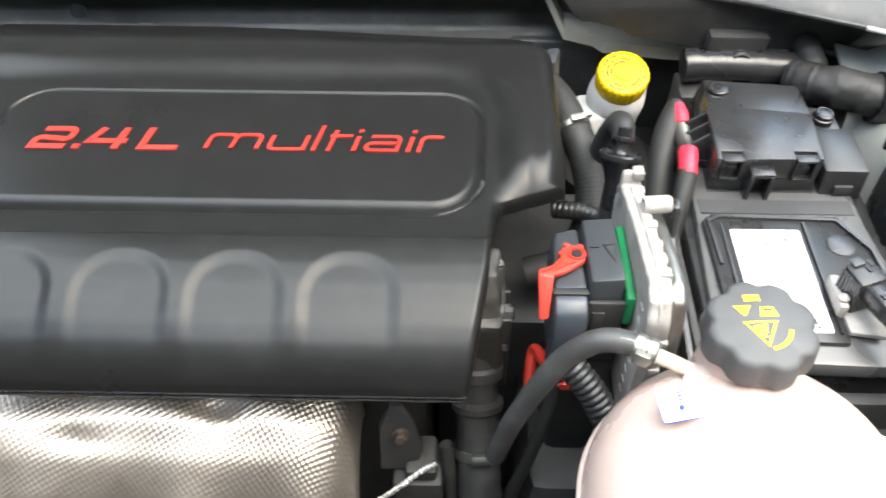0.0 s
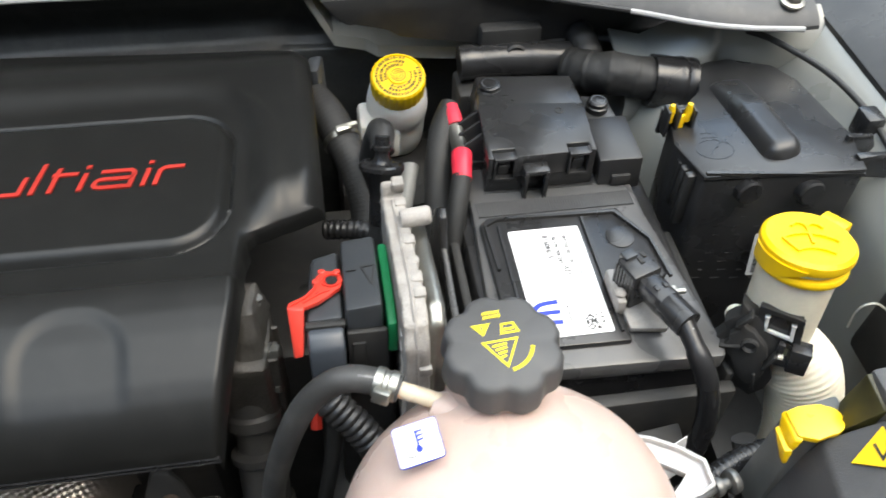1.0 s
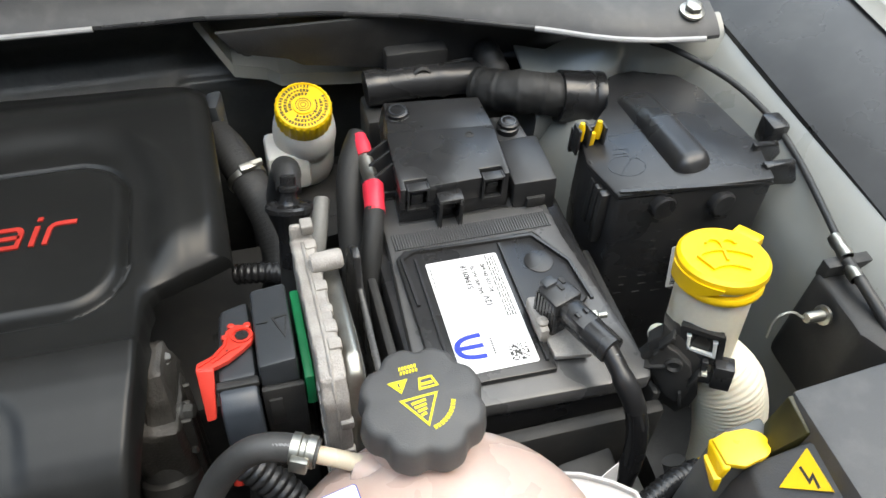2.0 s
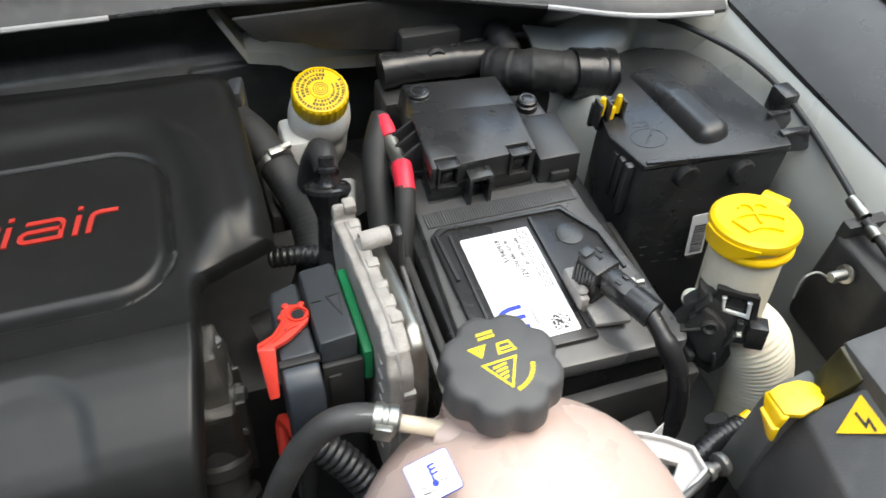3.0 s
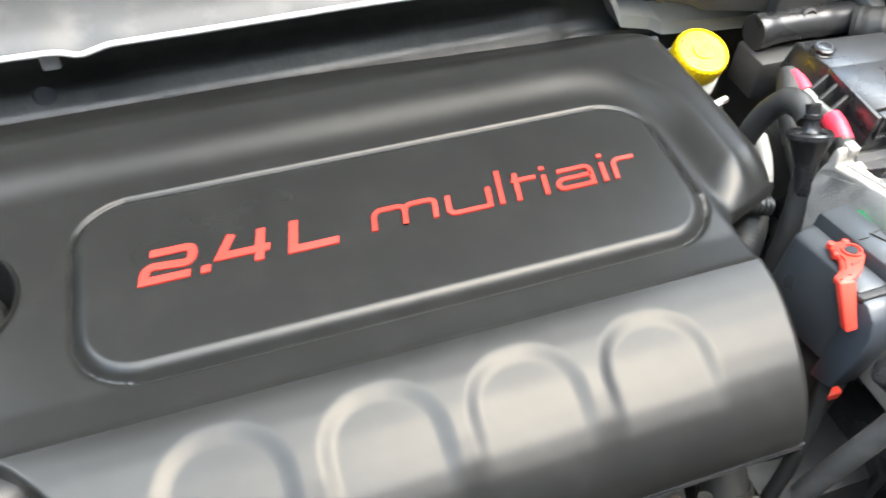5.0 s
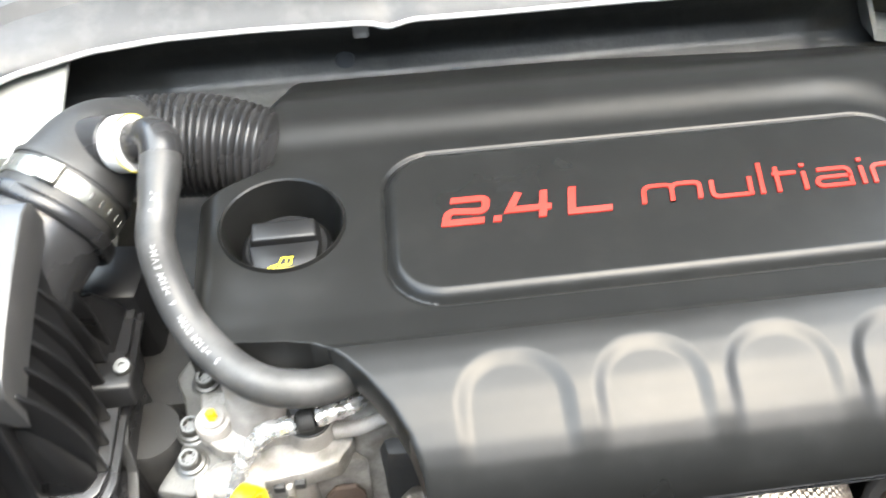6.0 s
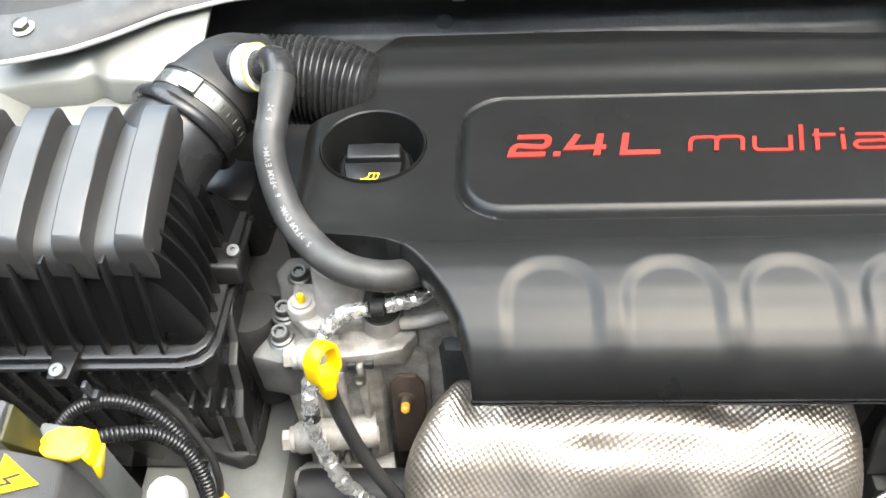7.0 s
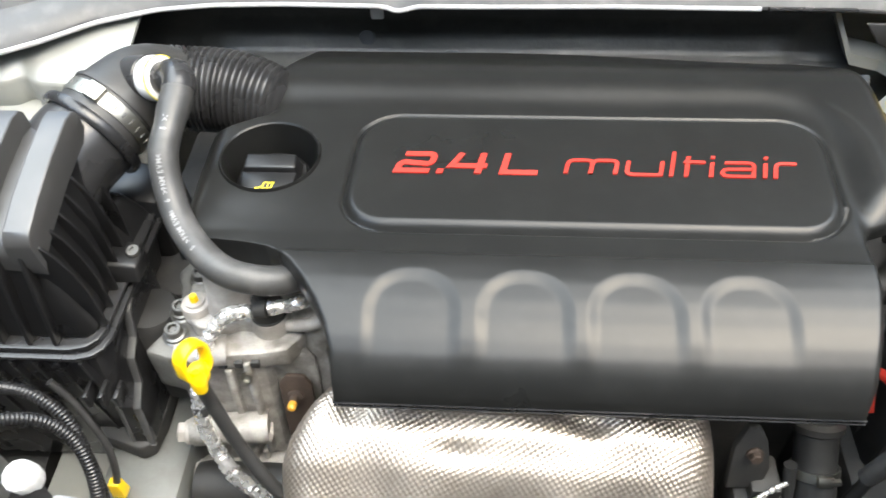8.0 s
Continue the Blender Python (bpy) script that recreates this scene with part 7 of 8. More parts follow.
    tube(bm, [(0.240, 0.722, 0.922), (0.275, 0.722, 0.923), (0.31, 0.721, 0.923), (0.356, 0.719, 0.922)], 0.0165, 24, 0.006, rf=lambda s: 1.1 if s < 0.014 or 0.075 < s < 0.079 else 1)
    pipe = part("cross_pipe", bm, M_BLACK, d, "smooth black cross pipe")
    bm = bmesh.new()
    box(bm, 0.262, 0.325, 0.726, 0.755, 0.900, 0.955, 0.004)
    lathe(bm, [(0.0105, 0), (0.0105, 0.026), (0.008, 0.028), (0.007, 0.026), (0, 0.026)], aim((0.296, 0.738, 0.925), (0, -1, 0.35)), 22)
    part("mount", bm, M_DARK, pipe)
    bm = bmesh.new()
    box(bm, 0.236, 0.37, 0.69, 0.735, 0.86, 0.905, 0.004)
    part("channel", bm, M_DARK, d, "dark channel below")
    bm = bmesh.new()
    tube(bm, [(0.355, 0.742, 0.929), (0.392, 0.738, 0.930), (0.43, 0.722, 0.934), (0.46, 0.704, 0.940), (0.478, 0.694, 0.940)], 0.0042, 10, 0.006)
    tube(bm, [(0.310, 0.735, 0.926), (0.335, 0.738, 0.928), (0.36, 0.742, 0.930)], 0.0046, 10, 0.006)
    part("line", bm, M_RUBBER, d, "thin black line")
    bm = bmesh.new()
    tube(bm, [(0.368, 0.738, 0.938), (0.368, 0.728, 0.938), (0.370, 0.714, 0.934), (0.372, 0.70, 0.925)], 0.0140, 16, 0.003, rf=lambda s: 1 + 0.05 * math.sin(s * 500))
    part("wrap", bm, M_TAPE, d, "creased cloth wrap", sharp=70)


def build_washer():
    w = thing("washer_filler", (0.432, 0.375, 0.80), "cream washer filler neck with a yellow flip cap", "washer filler")
    way = Vector((0.03, 0.16, 1)).normalized()
    m = aim((0.4325, 0.3870, 0.990), way)
    bm = bmesh.new()
    lathe(bm, [(0.0250, -0.100), (0.0275, -0.096), (0.0280, -0.02), (0.0280, -0.002), (0, -0.002)], m, 40)
    neck = part("neck", bm, M_AMBER, w, "cream plastic neck")
    # upright frame of reference on the neck's front: along it, up it, out of it
    f = Matrix(((0.8558, 0.0296, -0.5165, 0.4159), (-0.5142, 0.1580, -0.8430, 0.3537), (0.0566, 0.9870, 0.1504, 0.9381), (0, 0, 0, 1)))
    bm = bmesh.new()
    tube(bm, [f @ Vector(p) for p in ((0.004, -0.020, -0.030), (0.013, -0.036, -0.030), (0.0275, -0.055, -0.030), (0.0375, -0.078, -0.031), (0.043, -0.100, -0.032), (0.050, -0.14, -0.034), (0.054, -0.20, -0.036))], 0.0300, 36, 0.001,
         rf=lambda s: (0.66 + 0.34 * min(1, s / 0.048)) * (1 - 0.026 * (0.5 + 0.5 * math.cos(2 * math.pi * s / 0.0046))))
    part("bellows", bm, M_AMBER, w, "ribbed cream bellows", sharp=80)
    bm = bmesh.new()
    lathe(bm, [(0.0278, -0.0045), (0.0325, -0.0042), (0.0338, -0.001), (0.0332, 0.0035), (0.0306, 0.0060), (0, 0.0060)], m, 56)
    g = Matrix((f.col[2].xyz, f.col[0].xyz, f.col[1].xyz)).transposed().to_4x4()
    g.translation = (0.4325, 0.3870, 0.990)
    # front flap down to the lower ring, and the hinge behind
    slab(bm, lambda u, v: ((0.0347 - 0.0008 * v) * math.cos(radians(-78 + 80 * u)), (0.0347 - 0.0008 * v) * math.sin(radians(-78 + 80 * u)), 0.000 - v * (0.0140 if u < 0.55 else 0.0140 - 0.0105 * (u - 0.55) / 0.45)), 24, 4, 0.0028, (-0.5, 0.5, 0))
    bmesh.ops.transform(bm, matrix=g, verts=[v for v in bm.verts if v.co.z < 0.5])
    box(bm, 0.031, 0.0425, -0.0105, 0.0105, -0.003, 0.0065, 0.0016, m=g @ pose(-0.002, 0, -0.0025, 0, 0, 152))
    cap = part("cap", bm, M_YELLOW, w, "yellow flip cap")
    bm = bmesh.new()
    mm = m @ pose(0, 0, 0.0058, 0, 0, 176)
    stroke(bm, [(-0.020, -0.004), *arc(0, -0.030, 0.0335, 122, 58, 9), (0.020, -0.004), (0.0125, -0.017), *arc(0, -0.034, 0.021, 55, 125, 7), (-0.0125, -0.017)], 0.0020, mm, 0.0022, True)
    stroke(bm, [(0, -0.008), (0, 0.010)], 0.0019, mm, 0.0022)
    stroke(bm, arc(-0.0055, 0.010, 0.0055, 0, 170, 8), 0.0019, mm, 0.0022)
    stroke(bm, arc(0.0055, 0.010, 0.0055, 180, 10, 8), 0.0019, mm, 0.0022)
    part("symbol", bm, M_YELLOW, cap, "moulded washer symbol")
    bm = bmesh.new()
    lathe(bm, [(0.0278, -0.0165), (0.0318, -0.0165), (0.0328, -0.0145), (0.0328, -0.0125), (0.0318, -0.0105), (0.0278, -0.0095)], m, 56)
    part("ring", bm, M_YELLOW, w, "yellow ring below the cap")
    # square clip, holder and plug on the neck's front
    quad = [(-0.0165, 0.0145), (0.0118, 0.0112), (0.0148, -0.0155), (-0.0138, -0.0050)]
    bm = bmesh.new()
    prism(bm, [(1.1 * x, 1.1 * y) for x, y in quad], -0.004, 0.0005, 0.0006, m=f)
    stroke(bm, quad, 0.0040, f, 0.0034, True)
    part("holder_frame", bm, M_BLACK, neck, "black square clip")
    bm = bmesh.new()
    stroke(bm, [(-0.0115, 0.0090), (-0.0102, -0.0036), (0.0092, -0.0068), (0.0076, 0.0070)], 0.0026, f @ pose(0, 0, 0.001), 0.003)
    part("tab", bevelled(bm, 0.0005), M_MILK, neck, "pale bent tab")
    bm = bmesh.new()
    lathe(bm, [(0.0, -0.004), (0.0075, -0.004), (0.0085, 0), (0.0075, 0.004), (0, 0.004)], f @ pose(-0.031, -0.010, -0.012), 20)
    part("lug", bm, M_AMBER, neck, "cream moulded lug")
    star = [(-0.0313, 0.0165), (-0.0235, 0.0090), (-0.0160, 0.0060), (0.0010, -0.0120), (0.0050, -0.0260), (0.0020, -0.0330), (0.0072, -0.0490), (0.0046, -0.0620), (-0.0045, -0.0735), (-0.0160, -0.0660),
            (-0.0310, -0.0380), (-0.0440, -0.0290), (-0.0360, -0.0140), (-0.0390, -0.0070), (-0.0340, 0.0), (-0.0300, 0.0035)]
    bm = bmesh.new()
    prism(bm, star, -0.010, 0.004, 0.0015, m=f)
    prism(bm, [(-0.020 + 0.72 * (x + 0.020), -0.024 + 0.66 * (y + 0.024)) for x, y in star], 0.002, 0.010, 0.0018, m=f)
    for x, y, a in ((-0.026, 0.004, 60), (-0.030, -0.022, 20), (-0.006, -0.050, 100), (0.000, -0.028, 70)):
        box(bm, -0.008, 0.008, -0.0012, 0.0012, 0.002, 0.0125, 0.0006, m=f @ pose(x, y, 0, 0, 0, a))
    lathe(bm, [(0.0065, 0.004), (0.0065, 0.0125), (0.0050, 0.0135), (0.0035, 0.011), (0, 0.011)], f @ pose(-0.017, -0.016, 0), 18)
    box(bm, -0.045, -0.008, -0.078, -0.055, -0.030, -0.004, 0.004, m=f)
    br = part("holder", bm, M_DARK, w, "black holder bracket")
    bm = bmesh.new()
    box(bm, 0.0110, 0.0255, -0.0305, -0.0085, -0.002, 0.0125, 0.0014, m=f)
    box(bm, 0.0005, 0.0120, -0.0300, -0.0235, 0.002, 0.0090, 0.0010, m=f)
    box(bm, 0.0020, 0.0070, -0.0190, -0.0100, 0.000, 0.0080, 0.0010, m=f)
    plug = part("clip", bm, M_BLACK, br, "black square plug")
    bm = bmesh.new()
    box(bm, 0.0040, 0.0080, -0.0225, -0.0200, 0.004, 0.0100, 0.0005, m=f)
    part("pin", bm, M_AMBER, plug, "pale locking pin")


def build_coolant_tank():
    t = thing("coolant_tank", (0.188, 0.225, 0.86), "milky pinkish coolant tank with a dark lobed cap", "coolant tank")
    bm = bmesh.new()

    def shell(u, v):
        a, b = 2 * math.pi * u, math.pi * (v - 0.5)
        pw = lambda q, e: math.copysign(abs(q) ** e, q)
        x = 0.1835 + 0.100 * pw(math.cos(b), 0.80) * pw(math.cos(a), 0.92)
        y = 0.2150 + 0.100 * pw(math.cos(b), 0.80) * pw(math.sin(a), 0.92)
        z = 0.945 + 0.086 * pw(math.sin(b), 0.92)
        z += 0.008 * math.exp(-((x - 0.185) ** 2 + (y - 0.288) ** 2) / 0.030 ** 2) * (1 if b > 0 else 0)
        return (x, y, z)
    sheet(bm, shell, 72, 44)
    bmesh.ops.remove_doubles(bm, verts=bm.verts[:], dist=1e-5)
    body = part("body", bm, M_TANK, t, "milky translucent tank body", sharp=80)
    # moulded seam and neck
    bm = bmesh.new()
    lathe(bm, [(0.031, 0.990), (0.029, 1.020), (0.027, 1.036), (0, 1.036)], Matrix.Translation((0.1845, 0.2885, 0)), 36)
    part("neck", bm, M_TANK, t)
    bm = bmesh.new()
    seam = [(0.1835 + 0.1005 * math.copysign(abs(math.cos(a)) ** 0.92, math.cos(a)), 0.2150 + 0.1005 * math.copysign(abs(math.sin(a)) ** 0.92, math.sin(a)), 0.945) for a in (2 * math.pi * i / 60 for i in range(61))]
    tube(bm, seam, 0.0022, 8, straight=True)
    part("seam", bm, M_TANK, body)
    # cap
    c = Matrix.Translation((0.1850, 0.2900, 0))
    bm = bmesh.new()

    def lobes(a, z):
        return 1 - 0.10 * (0.5 + 0.5 * math.cos(8 * (a + 0.12))) ** 2.2
    lathe(bm, [(0.031, 1.0330), (0.0345, 1.0338), (0.0348, 1.0365), (0.0335, 1.0500), (0.0322, 1.0528), (0.029, 1.0540), (0, 1.0546)], c, 144, lobes)
    cap = part("cap", bm, M_CAP, t, "charcoal lobed screw cap", sharp=45)
    m = c @ pose(-0.003, -0.001, 1.0543, 0, 0, 4)

    def tri(cx, cy, s, w, bm):
        stroke(bm, [(cx - s, cy + s * 0.75), (cx + s, cy + s * 0.75), (cx, cy - s)], w, m, 0.0004, True)
    bm = bmesh.new()
    tri(0.001, -0.006, 0.0095, 0.0012, bm)
    for dx, dy, l in ((-0.004, -0.002, 0.008), (-0.003, -0.0045, 0.0065), (-0.002, -0.007, 0.005), (-0.001, -0.0095, 0.003)):
        stroke(bm, [(dx, dy), (dx + l, dy + 0.0008)], 0.0015, m, 0.0004)
    prism(bm, [(-0.0125, 0.0135), (-0.0015, 0.0135), (-0.007, 0.0055)], 0, 0.0004, m=m)
    stroke(bm, [(0.003, 0.0055), (0.0125, 0.0055), (0.011, 0.0115), (0.0045, 0.0115)], 0.0012, m, 0.0004, True)
    stroke(bm, [(0.0045, 0.008), (0.0105, 0.008)], 0.0016, m, 0.0004)
    for i in range(10):
        a = radians(-78 + 6.5 * i)
        stroke(bm, [(0.0195 * math.cos(a), 0.0195 * math.sin(a)), (0.0172 * math.cos(a), 0.0172 * math.sin(a))], 0.0015, m, 0.0004)
    for row in range(2):
        for i in range(6):
            stroke(bm, [(-0.004 + 0.0017 * i, 0.0165 + 0.0028 * row), (-0.0034 + 0.0017 * i, 0.0185 + 0.0028 * row)], 0.0011, m, 0.0004)
    part("printing", bm, M_YPRINT, cap, "yellow warning symbols")
    bm = bmesh.new()
    stroke(bm, [(-0.007, 0.0120), (-0.007, 0.0095)], 0.0008, m, 0.0007)
    stroke(bm, [(-0.007, 0.0084), (-0.007, 0.0077)], 0.0008, m, 0.0007)
    part("mark", bm, M_CAP, cap)
    # outlet nipple, hose and clamp
    bm = bmesh.new()
    tube(bm, [(0.170, 0.272, 1.010), (0.150, 0.281, 1.014), (0.128, 0.2905, 1.017), (0.112, 0.297, 1.018)], 0.0050, 18, 0.004, rf=lambda s: 1.5 - 0.5 * min(1, s / 0.018))
    part("nipple", bm, M_NIPPLE, t, "yellowish hose nipple")
    bm = bmesh.new()
    lathe(bm, [(0.016, 0.0), (0.012, 0.018), (0.0085, 0.026), (0, 0.027)], aim((0.168, 0.270, 1.005), (-0.85, 0.42, 0.2)), 24)
    part("nipple_boss", bm, M_TANK, body)
    hose = thing("coolant_hose", (0.085, 0.30, 1.0), "grey rubber coolant hose with a spring clamp", "hose")
    path = [(0.1285, 0.2905, 1.0175), (0.117, 0.2955, 1.019), (0.103, 0.300, 1.019), (0.090, 0.302, 1.013), (0.076, 0.302, 0.997), (0.064, 0.301, 0.972), (0.053, 0.302, 0.935), (0.044, 0.305, 0.895), (0.036, 0.31, 0.84)]
    bm = bmesh.new()
    tube(bm, path, 0.0080, 24, 0.004)
    hb = part("body", bm, M_HOSE, hose, "grey rubber hose", sharp=60)
    bm = bmesh.new()
    for i in range(14):
        p = smooth_line(path, 0.002)[9 + i]
        if i in (5, 9):
            continue
        for k in (-1, 0, 1):
            stroke(bm, [(0.0013 * k - 0.0006 + 0.004, 0), (0.0013 * k + 0.003, 0.0012)], 0.0006, aim(p + Vector((-0.05, -0.45, 0.88)).normalized() * 0.0080, (-0.05, -0.45, 0.88)), 0.0003)
    part("printing", bm, M_WPRINT, hb, "pale unreadable printing")
    bm = bmesh.new()
    m3 = aim((0.1210, 0.2938, 1.0188), (0.9, -0.40, -0.1))
    lathe(bm, [(0.0080, -0.0068), (0.0089, -0.0066), (0.0090, -0.0020), (0.0083, -0.0012), (0.0083, 0.0012), (0.0090, 0.0020), (0.0089, 0.0066), (0.0080, 0.0068)], m3, 30)
    box(bm, -0.004, 0.004, 0.0087, 0.014, -0.005, 0.005, 0.001, m=m3 @ pose(0, 0, 0, 0, 0, 70))
    part("clamp", bm, M_STEEL, hose, "bright spring clamp")
    # label
    card_m = Matrix.Translation((0.1325, 0.2475, 1.0335)) @ Vector((-0.20, -0.10, 1)).to_track_quat("Z", "Y").to_matrix().to_4x4() @ pose(0, 0, -0.0012, 0, 0, 70)
    q = card_m @ Matrix.Diagonal((0.80, 0.80, 1, 1))
    bm = bmesh.new()
    plate(bm, -0.0155, 0.0155, -0.0145, 0.0145, 0.0028, 0.0006, q)
    card = part("label", bm, M_BLUE, t, "white label with a blue border and a blue thermometer sign")
    bm = bmesh.new()
    plate(bm, -0.0149, 0.0149, -0.0139, 0.0139, 0.0024, 0.0009, q)
    part("field", bm, M_LABEL, card, "white label field")
    bm = bmesh.new()
    z1 = q @ pose(0, 0, 0.0008)
    stroke(bm, [(0, -0.004), (0, 0.0085)], 0.0016, z1, 0.0003)
    prism(bm, arc(0, -0.0045, 0.0023, 0, 330, 11), 0, 0.0003, m=z1)
    for k in range(3):
        stroke(bm, [(0, 0.0075 - 0.003 * k), (0.0045, 0.0078 - 0.003 * k)], 0.0012, z1, 0.0003)
    part("sign", bm, M_BLUE, card, "blue thermometer")
    bm = bmesh.new()
    for dy, x0 in ((-0.0045, 0.003), (-0.0085, -0.009)):
        stroke(bm, [(x0 + 0.0015 * i, dy + 0.0006 * math.sin(i * 1.9)) for i in range(6)], 0.0005, z1, 0.0003)
        stroke(bm, [(-0.010 + 0.0012 * i, dy + 0.0004 + 0.0006 * math.sin(i * 1.9)) for i in range(5)], 0.0005, z1, 0.0003)
    part("waves", bm, M_BPRINT, card, "thin black wave lines")
    bm = bmesh.new()
    m4 = Matrix.Translation((0.199, 0.215, 1.0312)) @ Vector((0.05, -0.03, 1)).to_track_quat("Z", "Y").to_matrix().to_4x4() @ pose(0, 0, -0.0006, 0, 0, 8)
    plate(bm, -0.011, 0.011, -0.014, 0.014, 0.001, 0.0009, m4)
    card2 = part("sticker", bm, M_LABEL, t, "small white sticker")
    bm = bmesh.new()
    for k in range(4):
        stroke(bm, [(-0.004, 0.006 - 0.0032 * k), (0.006 - 0.002 * (k % 2), 0.0062 - 0.0032 * k)], 0.0007, m4 @ pose(0, 0, 0.0009), 0.0003)
    part("print", bm, M_WPRINT, card2, "faint unreadable print")
    # bracket ear: a rimmed frame round a window
    outer = [(0.258, 0.282), (0.286, 0.2735), (0.302, 0.2645), (0.3145, 0.2540), (0.3145, 0.2380), (0.290, 0.2265), (0.258, 0.214)]
    inner = [(0.270, 0.2580), (0.2855, 0.2590), (0.294, 0.2535), (0.3020, 0.2480), (0.2955, 0.2415), (0.2885, 0.2355), (0.270, 0.2460)]
    bm = bmesh.new()
    loops = [[bm.verts.new((x, y, z)) for x, y in ring] for ring, z in ((outer, 0.9440), (outer, 0.9480), (inner, 0.9480), (inner, 0.9440))]
    for k in range(4):
        lo, hi = loops[k], loops[(k + 1) % 4]
        for i in range(7):
            bm.faces.new((lo[i], lo[(i + 1) % 7], hi[(i + 1) % 7], hi[i]))
    ear = part("ear", bevelled(bm, 0.0008), M_EAR, t, "pale plastic mounting ear with a window")
    bm = bmesh.new()
    stroke(bm, outer[:6], 0.0024, Matrix.Translation((0, 0, 0.9440)), 0.0085)
    part("ear_rim", bevelled(bm, 0.0006), M_EAR, ear)
    bm = bmesh.new()
    stroke(bm, inner, 0.0016, Matrix.Translation((0, 0, 0.9440)), 0.0060, True)
    part("ear_rim", bevelled(bm, 0.0005), M_EAR, ear)
    bm = bmesh.new()
    box(bm, 0.13, 0.30, 0.15, 0.26, 0.42, 0.875, 0.02)
    part("carrier", bm, M_DARK, t, "dark carrier below")


def build_headlamp(s):
    """A headlamp's rear housing with its warning label and yellow bulb cover; s mirrors it."""
    def P(x, y, z):
        return ((-0.133 if s > 0 else -0.150) + s * x, y - (0 if s > 0 else 0.008), z)
    h = thing("headlamp_housing", P(0.54, 0.18, 0.40), "black headlamp housing with a yellow high-voltage warning triangle", "headlamp", "headlamps")
    bm = bmesh.new()
    hexa(bm, [P(0.530, 0.262, 0.82), P(0.67, 0.270, 0.82), P(0.67, 0.06, 0.82), P(0.52, 0.06, 0.82)],
         [P(0.525, 0.258, 1.034), P(0.67, 0.266, 1.040), P(0.67, 0.06, 1.03), P(0.532, 0.06, 1.025)], 0.004)
    body = part("housing", bm, M_COWL, h, "grey black housing")
    bm = bmesh.new()
    hexa(bm, [P(0.488, 0.246, 0.90), P(0.56, 0.250, 0.90), P(0.56, 0.10, 0.90), P(0.47, 0.10, 0.90)],
         [P(0.499, 0.237, 0.996), P(0.529, 0.231, 1.0265), P(0.545, 0.10, 1.020), P(0.485, 0.10, 0.985)], 0.003)
    part("rear_cover", bm, M_COWL, h, "grey black rear cover")
    bm = bmesh.new()
    hexa(bm, [P(0.575, 0.236, 1.0345), P(0.625, 0.238, 1.036), P(0.625, 0.205, 1.036), P(0.575, 0.205, 1.034)], [P(0.577, 0.235, 1.039), P(0.623, 0.237, 1.041), P(0.623, 0.207, 1.0405), P(0.577, 0.207, 1.0385)], 0.001)
    part("tab", bm, M_GREY, body, "grey moulded tab")
    bm = bmesh.new()
    hexa(bm, [P(0.507, 0.238, 0.998), P(0.521, 0.258, 0.998), P(0.530, 0.258, 0.998), P(0.530, 0.234, 0.998)], [P(0.5245, 0.234, 1.026), P(0.5225, 0.256, 1.031), P(0.530, 0.256, 1.031), P(0.531, 0.234, 1.026)], 0.001)
    part("facet", bm, material("olive tinted plastic", (0.040, 0.036, 0.008), 0.5, vary=0.6, grain=60, stain=60, bump=0.05), body, "olive tinted facet")
    # warning triangle on the sloping cover
    a, b, c = Vector(P(0.499, 0.237, 0.996)), Vector(P(0.529, 0.231, 1.0265)), Vector(P(0.485, 0.10, 0.985))
    n = (b - a).cross(c - a).normalized()
    n = n if n.z > 0 else -n
    out = ((b - a) - n * (b - a).dot(n)).normalized()
    side = n.cross(out)
    m = Matrix((out, side, n)).transposed().to_4x4()
    m.translation = Vector(P(0.5190, 0.2135, 0)) + Vector((0, 0, 1.0145))
    bm = bmesh.new()
    k = 1 if s > 0 else -1
    prism(bm, [(-0.011, 0.013 * k), (-0.012, -0.014 * k), (0.0125, 0.0005 * k)], -0.006, 0.0012, m=m @ pose(0, 0, 0, 0, 0, -55 * k))
    tri = part("warning_triangle", bm, M_YELLOW, h, "yellow high-voltage triangle")
    bm = bmesh.new()
    stroke(bm, [(0.006, -0.002), (-0.0005, 0.002), (0.0, -0.002), (-0.0085, 0.002)], 0.0015, m @ pose(0, 0, 0.0012, 0, 0, -55 * k), 0.0003)
    part("flash", bm, M_BPRINT, tri, "black flash sign")
    # yellow bulb cover
    bm = bmesh.new()
    tongue = [(0.4835, 0.2375), (0.4830, 0.2540), (0.4915, 0.2560), (0.5040, 0.2550), *[(0.5040 + px, 0.2440 + py) for px, py in arc(0, 0, 0.0095, 70, -100, 10)], (0.4935, 0.2330)]
    s2 = bmesh.new()
    hexa(s2, [P(x, y, 0.9985 + 0.10 * (x - 0.483)) for x, y in tongue], [P(x, y, 1.0030 + 0.10 * (x - 0.483)) for x, y in tongue], 0.0011)
    absorb(bm, s2)
    hexa(bm, [P(0.4800, 0.2350, 0.9905), P(0.4835, 0.2340, 0.9905), P(0.4840, 0.2490, 0.992), P(0.4802, 0.2500, 0.992)], [P(0.4815, 0.2355, 1.0005), P(0.4860, 0.2345, 1.0020), P(0.4860, 0.2550, 1.0020), P(0.4820, 0.2560, 1.0005)], 0.0014)
    hexa(bm, [P(0.4800, 0.2330, 0.9780), P(0.4830, 0.2325, 0.9780), P(0.4830, 0.2375, 0.979), P(0.4800, 0.2380, 0.979)], [P(0.4772, 0.2345, 0.9920), P(0.4825, 0.2335, 0.9925), P(0.4830, 0.2500, 0.9935), P(0.4778, 0.2510, 0.9930)], 0.0014)
